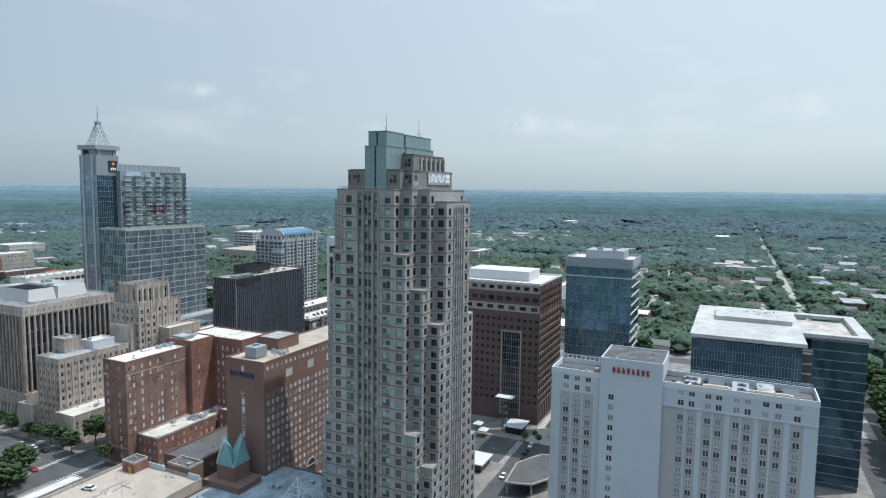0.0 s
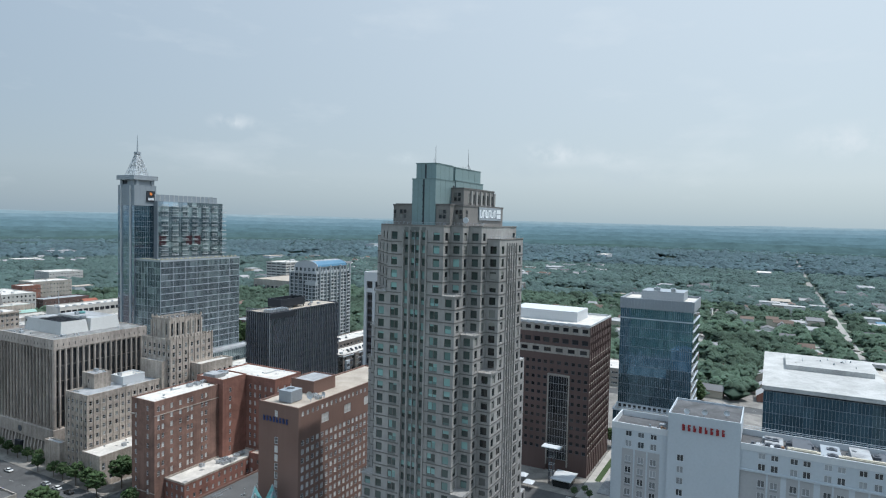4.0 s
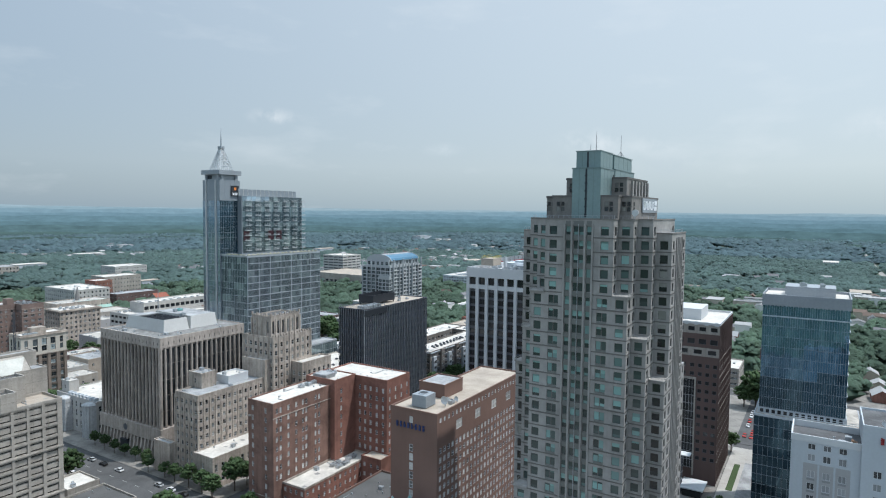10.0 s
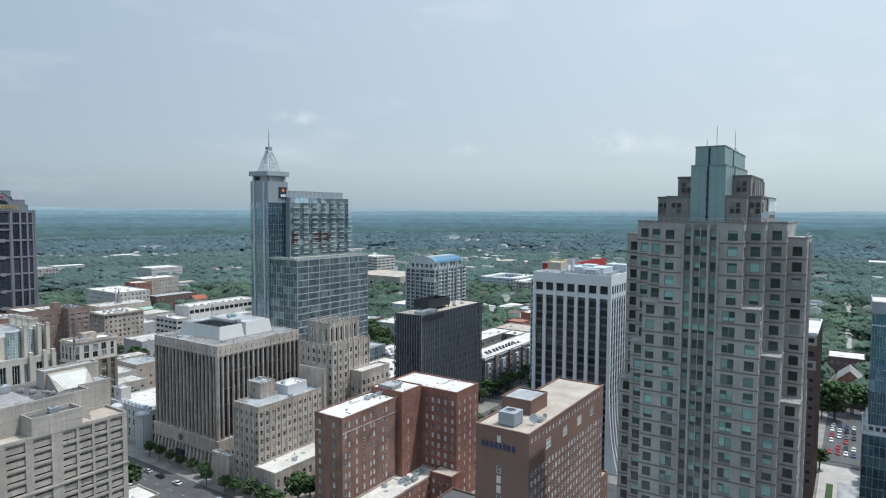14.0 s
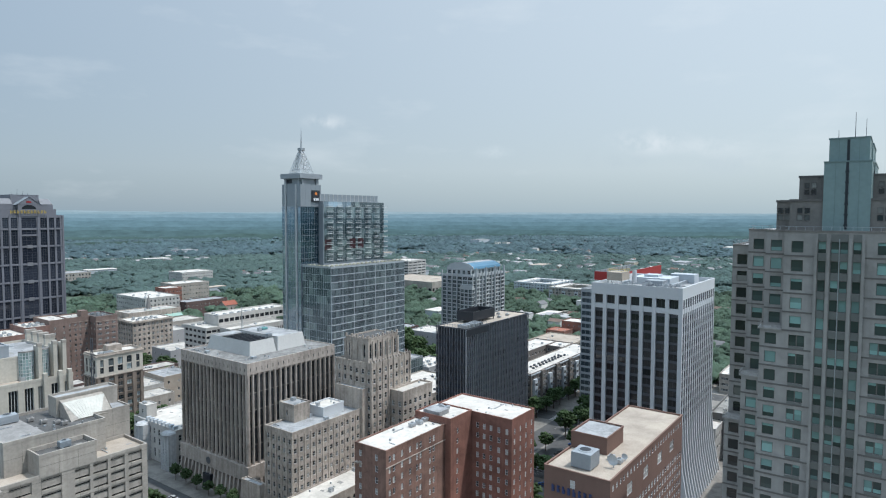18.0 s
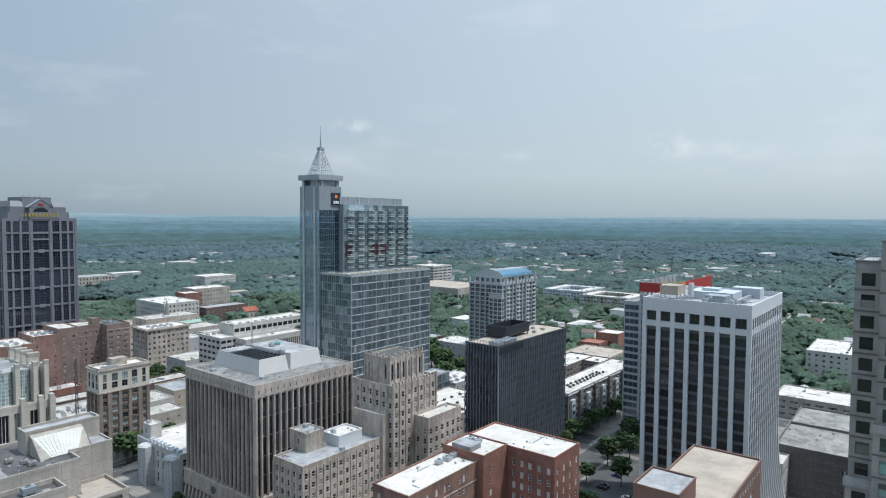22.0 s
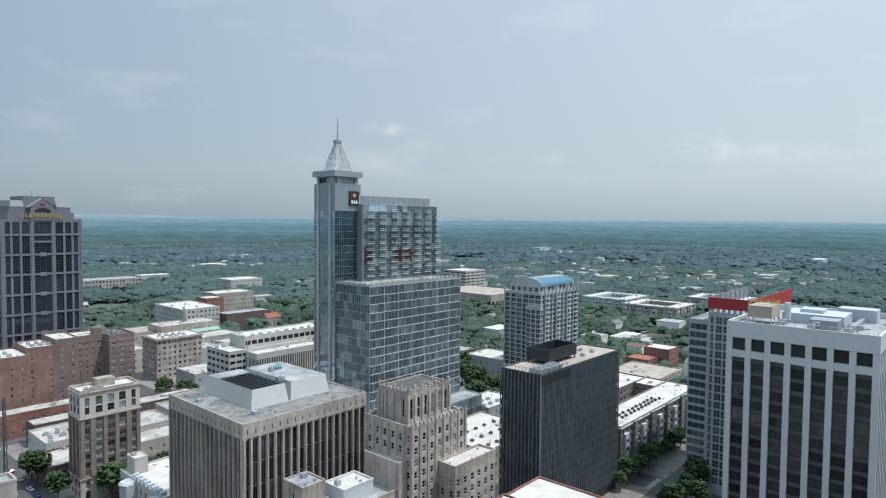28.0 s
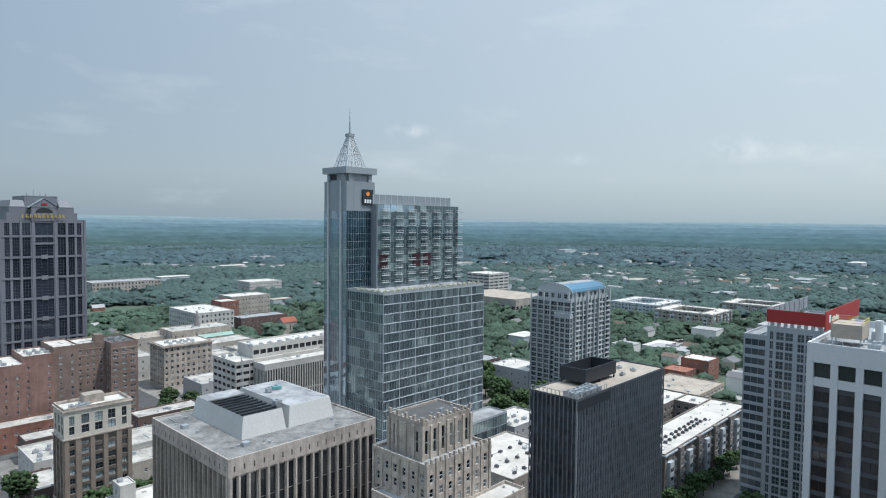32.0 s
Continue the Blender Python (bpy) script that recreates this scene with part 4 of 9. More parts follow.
part("round_plaque", f, [DARKGREY], B.root)
B.geo("entrance", BLACK).box(x0 - 2.3, x0 - 0.2, -63.0, -58.2, 0.15, 5.8)
ph = B.geo("penthouse", material("pale_louvre_panel", (0.50, 0.50, 0.49), 0.6, 0.1, vary=0.08, streak=0.3))
for xa, xb in ((-94, -80.4), (-79.6, -64)):
    pts = [(xa, -75), (xb, -75), (xb, -45), (xa, -45)]
    top_ = [(xa + 1.2, -73.6), (xb - 0.5, -73.6), (xb - 0.5, -46.2), (xa + 1.2, -46.2)]
    for i in range(4):
        j = (i + 1) % 4
        ph.poly([(*pts[i], 54.78), (*pts[j], 54.78), (*top_[j], 60.6), (*top_[i], 60.6)])
    if xa > -80:
        ph.poly([(*p, 60.6) for p in top_])
B.geo("penthouse_roof", R_GREY).box(-92.8, -80.9, -53, -46.2, 60.2, 60.6, 0, "b")
f = Geo()
f.box(-78.7, -64.9, -73.2, -46.6, 60.61, 60.66)
part("roof_sheet", f, [R_GREY], B.root)
well = B.geo("louvre_well", BLACK)
well.box(-93.2, -80.9, -74.0, -53, 57.5, 58, 0, "")
for k in range(8):
    well.box(-92.7, -80.9, -73.0 + k * 2.5, -72.6 + k * 2.5, 59.8, 60.3)
B.finish()

# ---------------- cream deco block and the taller deco tower behind it ----------------
B = Building("deco_block", "cream limestone deco block with many small windows", "building", -90, -110, LIMESTONE, WHITE, G_DARK, 170, "sash")
R9 = rows(1.6, 3.55, 9, 1.1, 1.8)
B.block(-107.6, -69.5, -117.0, -102.2, 0, 35, dict(cols=cols(14.8, 5, 1.2), rows=R9), dict(cols=cols(38, 13, 1.25), rows=R9), R_GREY, 0.7)


def pier(B, x0, x1, y0, y1, z0, z1, mat=LIMESTONE):
    f = Geo()
    f.box(x0, x1, y0, y1, z0, z1, 0, "b")
    part("pier", f, [mat], B.root)


for i in range(14):
    x = -107.6 + 38.1 * i / 13
    pier(B, x - 0.35, x + 0.35, -117.3, -117.0, 3, 34)
for i in range(6):
    y = -117 + 14.8 * i / 5
    pier(B, -107.9, -107.6, y - 0.35, y + 0.35, 3, 34)
B.block(-98.6, -91, -107.8, -99, 35, 41.2, dict(cols=[(3.9, 4.9)], rows=[(37, 39)]), None, R_GREY, 0.5)
B.block(-110.4, -70, -129.4, -117.4, 0, 12.7, dict(cols=[(5.4, 6.6)], rows=[(3, 6), (7.5, 10)]), dict(cols=cols(40, 12, 1.4), rows=[(2.5, 5.5), (7, 10)]), R_WHITE, 0.5)
B.block(-110.4, -107.7, -102, -91, 0, 13, None, None, R_GREY, 0.5)
B.block(-88, -77, -112, -103.5, 35, 38.3, None, None, R_WHITE, 0.6, wall=WHITE)
B.finish()

B = Building("deco_tower", "stepped cream stone deco tower with notched parapets", "building", -57, -112, LIMESTONE, WHITE, G_DARK, 120, "sash")
B.block(-69.2, -45, -120, -100, 0, 52.7, dict(cols=cols(20, 6, 1.25), rows=rows(1, 3.6, 14, 0.9, 2.1)), dict(cols=cols(24.2, 7, 1.3), rows=rows(1, 3.6, 14, 0.9, 2.1)), R_GREY, 0.9)
B.block(-66.5, -48, -115.6, -103, 52.7, 62, dict(cols=cols(12.6, 3, 1.0), rows=[(54.5, 60)]), dict(cols=cols(18.5, 6, 1.2), rows=[(54, 60.2)]), R_DARK, 0.6)
B.block(-58, -38, -127, -120.05, 0, 40, dict(cols=cols(7, 2, 1.5), rows=rows(1, 3.6, 10, 0.9, 2.1)), dict(cols=cols(20, 6, 1.5), rows=rows(1, 3.6, 10, 0.9, 2.1)), R_WHITE, 0.8)
B.block(-72.5, -69.25, -118, -103, 0, 43, None, None, R_GREY, 0.6)
for i in range(8):
    x = -69.2 + 24.2 * i / 7
    pier(B, x - 0.4, x + 0.4, -120.35, -120.0, 30 if x > -58.5 else 3, 53.9)
for i in range(7):
    x = -66.5 + 18.5 * i / 6
    pier(B, x - 0.45, x + 0.45, -116.0, -115.6, 52.7, 61.4)
    y = -120 + 20 * i / 6
    pier(B, -69.5, -69.2, y - 0.4, y + 0.4, 3 if not -118 < y < -103 else 43, 53.8)
for i in range(5):
    y = -115.6 + 12.6 * i / 4
    pier(B, -66.9, -66.5, y - 0.5, y + 0.5, 52.7, 61.4)
for i in range(13):
    x = -66.5 + 18.5 * i / 12
    f = Geo()
    f.box(x - 0.32, x + 0.32, -115.7, -115.0, 62.5, 63.1 if i % 2 else 63.9, 0, "b")
    part("merlon", f, [LIMESTONE], B.root)
for i in range(9):
    y = -115.6 + 12.6 * i / 8
    f = Geo()
    f.box(-66.6, -65.9, y - 0.32, y + 0.32, 62.5, 63.1 if i % 2 else 63.9, 0, "b")
    part("merlon", f, [LIMESTONE], B.root)
for i in range(15):
    x = -69.2 + 24.2 * i / 14
    f = Geo()
    f.box(x - 0.35, x + 0.35, -120.2, -119.6, 53.6, 54.6, 0, "b")
    part("merlon", f, [LIMESTONE], B.root)
B.finish()

# ---------------- black mullioned slab ----------------
SLAB_BAR = material("grey_anodised_mullion", (0.30, 0.32, 0.35), 0.45, 0.3, vary=0.08, bump=0.02)
B = Building("black_slab", "black steel and glass slab with close grey mullions", "office building", 18, -118, BLACK, BLACK, glass("blue_black_slab_glass", (0.045, 0.056, 0.075), (0.085, 0.10, 0.125), 0.3, 0.2, 0.06), 70, "pane")
x0, x1, y0, y1 = -11.8, 49.2, -127.1, -109.5
B.geo("wall", BLACK).box(x0 + 0.4, x1 - 0.4, y0 + 0.4, y1 - 0.4, 0, 59.3, 0, "b")
for o, u, w, n in (((x0, y1), (0, -1), y1 - y0, 11), ((x0, y0), (1, 0), x1 - x0, 38)):
    nx, ny = u[1], -u[0]
    for i in range(n):
        for k in range(14):
            B.win((o[0] - nx * 0.33, o[1] - ny * 0.33), u, w * i / n + 0.1, 4.5 + k * 3.75, w / n - 0.2, 2.3, "pane", 0.0)
    for i in range(n + 1):
        f = Geo()
        s = w * i / n
        q = [(o[0] + u[0] * (s + t) + nx * d, o[1] + u[1] * (s + t) + ny * d) for t in (-0.075, 0.075) for d in (0.1, -0.4)]
        f.box(min(v[0] for v in q), max(v[0] for v in q), min(v[1] for v in q), max(v[1] for v in q), 4.2, 59.5)
        part("mullion", f, [SLAB_BAR], B.root)
B.geo("roof", R_TAN).box(x0 + 0.3, x1 - 0.3, y0 + 0.3, y1 - 0.3, 59.3, 59.4, 0, "b")
B.geo("parapet", DARKGREY).ring(x0, x1, y0, y1, 59.3, 59.9, 0.3)
B.geo("penthouse", BLACK).ring(4.0, 24.5, -120.5, -110.5, 60.7, 65.2, 0.3)
lg = B.geo("penthouse_leg", BLACK)
for x in (4.5, 14, 24):
    for y in (-120, -111):
        lg.box(x - 0.2, x + 0.2, y - 0.2, y + 0.2, 59.4, 60.8)
fs = Geo()
for i in range(12):
    fs.box(x0 + 0.05, x0 + 0.2, y0 + 0.3 + i * 1.52, y0 + 0.5 + i * 1.52, 59.5, 61.3)
    fs.box(x0 + 0.4 + i * 1.6, x0 + 0.6 + i * 1.6, y0 + 0.05, y0 + 0.2, 59.5, 61.3)
fs.box(x0 + 0.05, x0 + 0.2, y0 + 0.3, y1 - 0.2, 61.3, 61.45)
fs.box(x0 + 0.3, x0 + 18.4, y0 + 0.05, y0 + 0.2, 61.3, 61.45)
part("roof_fence", fs, [ALU], B.root)
B.geo("louvre_band", BLACK).box(x0 - 0.06, x0 + 20, y0 - 0.16, y0 + 0.3, 56.2, 59.2)
B.geo("penthouse_deck", BLACK).box(4.3, 24.2, -120.2, -110.8, 60.8, 61.1)
B.finish()

# ---------------- white columned tower ----------------
B = Building("column_tower", "white concrete tower of tall columns and black glass", "skyscraper", 15, -205, WHITE, BLACK, G_BLACK, 80, "pair")
x0, x1, y0, y1 = -9.6, 41, -224.1, -187.7
B.geo("wall", BLACK).box(x0 + 1.3, x1 - 1.3, y0 + 0.5, y1 - 1.3, 0, 84, 0, "b")
B.geo("cornice", WHITE).ring(x0, x1, y0, y1, 81.3, 85.0, 0.6)
B.geo("band", WHITE).box(x0 + 0.15, x1 - 0.15, y0 + 0.15, y1 - 0.15, 75.7, 77.7, 0, "")
for o, u, w, n, half in (((x0, y1), (0, -1), y1 - y0, 7, 0.75), ((x0 + 0.03, y0 - 0.03), (1, 0), x1 - x0 - 0.06, 15, 0.5)):
    nx, ny = u[1], -u[0]
    p = (w - 2 * half) / n
    back = 1.1 if half > 0.7 else 0.35
    for i in range(n + 1):
        s = half + p * i
        f = Geo()
        flare = [(0, 4.4), (6, 3.0), (14, 1.5), (24, 0.5), (36, 0.0), (81.4, 0.0)] if half < 0.7 else [(0, 0.0), (81.4, 0.0)]
        for (za, da), (zb, db) in zip(flare, flare[1:]):
            def R(d, z, t):
                return (o[0] + u[0] * (s + t) + nx * d, o[1] + u[1] * (s + t) + ny * d, z)
            f.poly([R(da, za, -half), R(da, za, half), R(db, zb, half), R(db, zb, -half)])
            f.poly([R(da, za, half), R(-1.3, za, half), R(-1.3, zb, half), R(db, zb, half)])
            f.poly([R(-1.3, za, -half), R(da, za, -half), R(db, zb, -half), R(-1.3, zb, -half)])
        part("column", f, [WHITE], B.root)
    for k in [21] + list(range(20)):
        for i in range(n):
            z, h = (77.75, 3.5) if k == 21 else (4.0 + k * 3.57, 2.5)
            B.win((o[0] - nx * back, o[1] - ny * back), u, half * 2 + p * i - 0.0, z, p - 2 * half, h, "pair" if half > 0.7 else "plain", 0.0)
            if k != 21 and half > 0.7:
                q = Geo()
                a = (o[0] + u[0] * (2 * half + p * i) - nx * 1.22, o[1] + u[1] * (2 * half + p * i) - ny * 1.22)
                e = (o[0] + u[0] * (p * i + p) - nx * 1.1, o[1] + u[1] * (p * i + p) - ny * 1.1)
                q.box(min(a[0], e[0]), max(a[0], e[0]), min(a[1], e[1]), max(a[1], e[1]), z + h, z + 3.57)
                part("spandrel", q, [DARKGREY], B.root)
B.geo("roof", R_GREY).box(x0 + 0.6, x1 - 0.6, y0 + 0.6, y1 - 0.6, 83.6, 84.08, 0, "")
B.geo("parapet", WHITE).ring(x0, x1, y0, y1, 85.0, 85.9, 0.55)
B.geo("penthouse", STUCCO).box(12, 26, -213, -197, 84.0, 87.0, 0, "b")
B.geo("stair_house", STUCCO).box(27, 34, -219, -209, 84.0, 87.9, 0, "b")
B.geo("plant_room", GREYPANEL).box(2, 9, -213, -206, 84.0, 86.9, 0, "b")
B.geo("plant_room", STUCCO).box(16, 22, -207, -201, 87.0, 88.0, 0, "b")
B.geo("duct", ALU).box(4, 27.0, -216.4, -215.2, 84.08, 85.5, 0, "b")
B.geo("duct", ALU).box(28, 38, -200, -198.6, 84.08, 85.7, 0, "b")
B.clutter(x0 + 1, x1 - 1, y0 + 1, y1 - 1, 84.08)
for k in range(18):
    f = Geo()
    f.box(x0 + 0.2, x0 + 0.3, y0 + 0.5 + k * 2.05, y0 + 0.6 + k * 2.05, 85.9, 86.9)
    f.box(x0 + 0.2, x0 + 0.3, y0 + 0.5 + k * 2.05, min(y1, y0 + 2.55 + k * 2.05), 86.9, 86.98)
    part("railing", f, [WHITE], B.root)
B.finish()

# ---------------- gridded tower with red roof screens ----------------
B = Building("screen_tower", "grey gridded tower with red screens round its roof", "skyscraper", 100, -165, material("pale_grid_panel", (0.36, 0.385, 0.41), 0.6, vary=0.08, streak=0.3), GREYPANEL, glass("slate_blue_glass", (0.055, 0.08, 0.10), (0.11, 0.14, 0.16), 0.3, 0.5, 0.06), 110, "both")
B.block(71, 128, -174.2, -156, 0, 76, dict(cols=[(0.9, 2.1), (3.0, 5.6), (6.0, 8.6), (10.0, 12.2), (12.6, 14.8), (15.6, 17.4)], rows=rows(4, 3.55, 20, 0.35, 2.95)), None, R_GREY, 0.8)
B.block(72.5, 120, -155.95, -147.5, 0, 72, dict(cols=[(0.4, 7.6)], rows=rows(4, 3.55, 19, 0.5, 2.5), style="three"), None, R_GREY, 0.8)
LV = []
for k in range(8):
    LV.append((71.3, 71.9, -173.5 + k * 2.2, -172.3 + k * 2.2, 76.8, 78.2))
B.finish()
sc = thing("roof_screen", 99, -165, 76.8, "red panel screens with a white mark round the tower roof", "sign")
for bx in LV:
    f = Geo()
    f.box(*bx)
    part("roof_louvre", f, [ALU], sc)
for nm, bx, mt in (("screen_panel", (70.8, 71.1, -174.4, -155.8, 78.2, 82.8), RED), ("screen_panel", (71.1, 128, -174.5, -174.2, 77.0, 83.6), RED), ("screen_panel", (71.1, 128, -155.9, -155.6, 78.2, 83.0), ALU)):
    b = Geo()
    b.box(*bx)
    part(nm, b, [mt], sc)
for k in range(9):
    b = Geo()
    b.box(72 + k * 6.8, 72.3 + k * 6.8, -156.2, -155.9, 76.5, 83.0)
    b.bar((72.15 + k * 6.8, -158.5, 76.5), (72.15 + k * 6.8, -156.1, 81.5), 0.08)
    part("strut", b, [ALU], sc)
for k in range(6):
    b = Geo()
    b.box(76 + k * 2.2 + (1.6 if k else 0), 77.6 + k * 2.2 + (1.6 if k else 0) - (0 if k else -0.8), -174.62, -174.5, 79.3, 81.2 - 0.4 * (k % 2) if k else 82)
    part("sign_bar", b, [WHITE_SIGN], sc)


def curtain(B, o, u, width, z0, z1, nx_, nz, glass_mat, bar_mat, bar=0.09, out=0.12, sill=0.0, h_only=False, v_every=1, fine=0, fine_mat=None):
    """A curtain wall: panes behind a grid of bars."""
    px, pz = width / nx_, (z1 - z0) / nz
    nx, ny = u[1], -u[0]
    for k in range(nz - 1, -1, -1):
        for i in range(nx_):
            B.win(o, u, px * i, z0 + pz * k, px, pz, "pane", random.uniform(-0.015, 0.015), glass_mat, bar_mat, "pane")

    def rod(s0, s1, a, b, d):
        f = Geo()
        q = [(o[0] + u[0] * t + nx * e, o[1] + u[1] * t + ny * e) for t in (s0, s1) for e in (0.02, d)]
        f.box(min(v[0] for v in q), max(v[0] for v in q), min(v[1] for v in q), max(v[1] for v in q), a, b)
        return f
    for k in range(nz + 1):
        z = z0 + pz * k
        part("transom", rod(0, width, z - bar, z + bar + sill, out), [bar_mat], B.root)
    if fine:
        for i in range(1, nx_ * fine):
            f, g = rod(px * i / fine - 0.045, px * i / fine + 0.045, z0, z1, out * 0.7), B.geo("fine_mullion", fine_mat or bar_mat)
            k = len(g.v)
            g.v += f.v
            g.f += [tuple(k + j for j in q) for q in f.f]
            g.m += f.m
    if not h_only:
        for i in range(0, nx_ + 1, v_every):
            part("mullion", rod(max(0, px * i - bar * 0.7), min(width, px * i + bar * 0.7), z0, z1, out + 0.03), [bar_mat], B.root)


# ---------------- glass tower with a spire ----------------
B = Building("spire_tower", "blue-grey glass tower with a framed pyramid and spire", "skyscraper", 20, -8, GREYPANEL, ALU, G_PNC, 270, "pane")
G_POD = glass("smoky_teal_glass", (0.115, 0.155, 0.172), (0.32, 0.40, 0.41), 0.38, 0.5, 0.05)
# west panes paler than the south ones: bright reflections put into the colour
G_WEST = glass("pale_blue_mirror_glass", (0.36, 0.46, 0.54), (0.46, 0.54, 0.60), 0.25, 0.75, 0.04)
SLATE_PANEL = material("slate_blue_panel", (0.255, 0.29, 0.32), 0.5, 0.2, vary=0.08, streak=0.2, bump=0.03)
BALC = material("pale_balcony_metal", (0.46, 0.48, 0.49), 0.5, vary=0.06, bump=0.02)
core = B.geo("wall", SLATE_PANEL)
core.box(-8.0, 8.0, -8.0, 8.0, 0, 131, 0, "b")
core.box(6, 60, -11.9, 8, 83, 121.2, 0, "b")
core.box(6, 57.5, -9.0, 6.5, 121.2, 125.6, 0, "b")
core.box(-7.2, 57, -32, 8, 0, 83.0, 0, "b")
core.box(-12, 62, -43.6, -32.1, 0, 21.5, 0, "b")
curtain(B, (-8.1, 8.1), (0, -1), 16.2, 2, 118, 6, 34, G_WEST, GREYPANEL, 0.06, 0.08, fine=2)
curtain(B, (-8.1, -8.1), (1, 0), 16.2, 84, 118, 6, 10, G_NAVY, GREYPANEL, 0.06, 0.08, fine=2)
for k in range(3):
    for i in range(4):
        f = Geo()
        f.box(-8.0 + i * 4.0, -4.06 + i * 4.0, -8.14, -8.0, 118.1 + k * 4.3, 122.34 + k * 4.3)
        part("panel", f, [SLATE_PANEL], B.root)
        f = Geo()
        f.box(-8.14, -8.0, -8.0 + i * 4.0, -4.06 + i * 4.0, 118.1 + k * 4.3, 122.34 + k * 4.3)
        part("panel", f, [SLATE_PANEL], B.root)
curtain(B, (6.5, -12.0), (1, 0), 53.5, 84, 121.2, 14, 11, G_PNC, GREYPANEL, 0.06, 0.08, h_only=False, v_every=2, fine=2)
curtain(B, (-7.3, -32.1), (1, 0), 64.4, 22, 83, 35, 15, G_POD, STUCCO, 0.17, 0.25, v_every=5, fine=2, fine_mat=GREYPANEL)
curtain(B, (-7.3, -8.2), (0, -1), 23.9, 2, 83, 8, 20, G_WEST, STUCCO, 0.07, 0.12, v_every=2, fine=2)
curtain(B, (-12.1, -43.7), (1, 0), 74, 1, 21.5, 20, 4, G_POD, ALU, 0.12, 0.15, v_every=2, fine=2)
for x in (-8.3,):
    for y in (-4.6, 4.6):
        f = Geo()
        f.box(x - 0.4, x + 0.3, y - 0.5, y + 0.5, 0, 131)
        part("pilaster", f, [BALC], B.root)
B.clutter(-6, 5, -31, -13, 83.15)
B.clutter(6, 56, -31, -13, 83.15)
B.clutter(10, 56, -31, -26, 83.15)
for bx in ((-7.0, 56.8, -31.8, 7.8, 83.0, 83.15), (-11.8, 61.8, -43.4, -32.3, 21.5, 21.6), (6.5, 59.5, -11.5, 7.5, 121.2, 121.3)):
    tr = Geo()
    tr.box(*bx, 0, "b")
    part("terrace", tr, [R_GREY], B.root)
for bx in ((-7.5, 57.3, -32.3, 8, 83, 84.0), (-12.1, 62.1, -43.7, -32.2, 21.5, 22.3)):
    f = Geo()
    f.ring(*bx, 0.25)
    part("parapet", f, [ALU], B.root)
PLANTER = material("cream_terrace_planter", (0.40, 0.39, 0.30), 0.8, vary=0.15)
for k in range(18):
    f = Geo()
    xx = -6.4 + k * 3.5
    f.box(xx, xx + 2.3, -31.6, -30.7, 83.15, 84.5)
    f.cone(xx + 1.1, -31.2, 84.5, 85.1, 0.7, 0.3, 6)
    part("planter", f, [PLANTER], B.root)
for k in range(5):
    f = Geo()
    yy = -29.0 + k * 3.6
    f.box(-6.8, -5.9, yy, yy + 2.3, 83.15, 84.5)
    part("planter", f, [PLANTER], B.root)
nk = B.geo("crown", GREYPANEL)
nk.box(-6.8, 6.8, -6.8, 6.8, 131, 134.4, 0, "b")
nk.box(-8.7, 8.7, -8.7, 8.7, 134.4, 137.2)
for s in (-1, 1):
    for t in (-5.5, 5.5):
        nk.box(s * 7.2 - 0.6, s * 7.2 + 0.6, t - 0.8, t + 0.8, 131, 134.4)
        nk.box(t - 0.8, t + 0.8, s * 7.2 - 0.6, s * 7.2 + 0.6, 131, 134.4)
op = B.geo("crown_opening", BLACK)
op.box(-6.9, -6.7, 0.5, 6.5, 131.6, 134)
PYR_GLASS = glass("pyramid_glass", (0.55, 0.58, 0.60), (0.65, 0.68, 0.70), 0.3, 0.0, 0.15)
PYR_GLASS.node_tree.nodes["Principled BSDF"].inputs["Alpha"].default_value = 0.1
pyr = B.geo("pyramid_skin", PYR_GLASS)
for k in range(14):
    f = Geo()
    f.box(6.2 + k * 3.65, 6.5 + k * 3.65, -9.15, -9.0, 121.3, 125.6)
    part("rib", f, [BALC], B.root)
base, tip = 5.1, 0.9
for s in range(4):
    ca, sa_ = [(1, 0), (0, 1), (-1, 0), (0, -1)][s]
    R4 = lambda x, y, z: (x * ca - y * sa_, x * sa_ + y * ca, z)
    pyr.poly([R4(base, -base, 137.2), R4(base, base, 137.2), R4(tip, tip, 151.6), R4(tip, -tip, 151.6)])
    for i in range(6):
        t = -1 + 2 * i / 6
        f = Geo()
        f.bar(R4(base + 0.1, base * t, 137.2), R4(tip + 0.1, tip * t, 151.6), 0.16 if i == 0 else 0.1)
        part("pyramid_rib", f, [WHITE], B.root)
    for k in (0.22, 0.45, 0.7):
        r = base + (tip - base) * k
        f = Geo()
        f.bar(R4(r + 0.1, -r, 137.2 + 14.4 * k), R4(r + 0.1, r, 137.2 + 14.4 * k), 0.1)
        part("pyramid_rib", f, [WHITE], B.root)
nk.box(-1.5, 1.5, -1.5, 1.5, 151.4, 152.8)
f = Geo()
f.cone(0, 0, 152.8, 158, 0.5, 0.32, 8)
f.cone(0, 0, 158, 164.6, 0.32, 0.05, 8)
part("spire", f, [ALU], B.root)
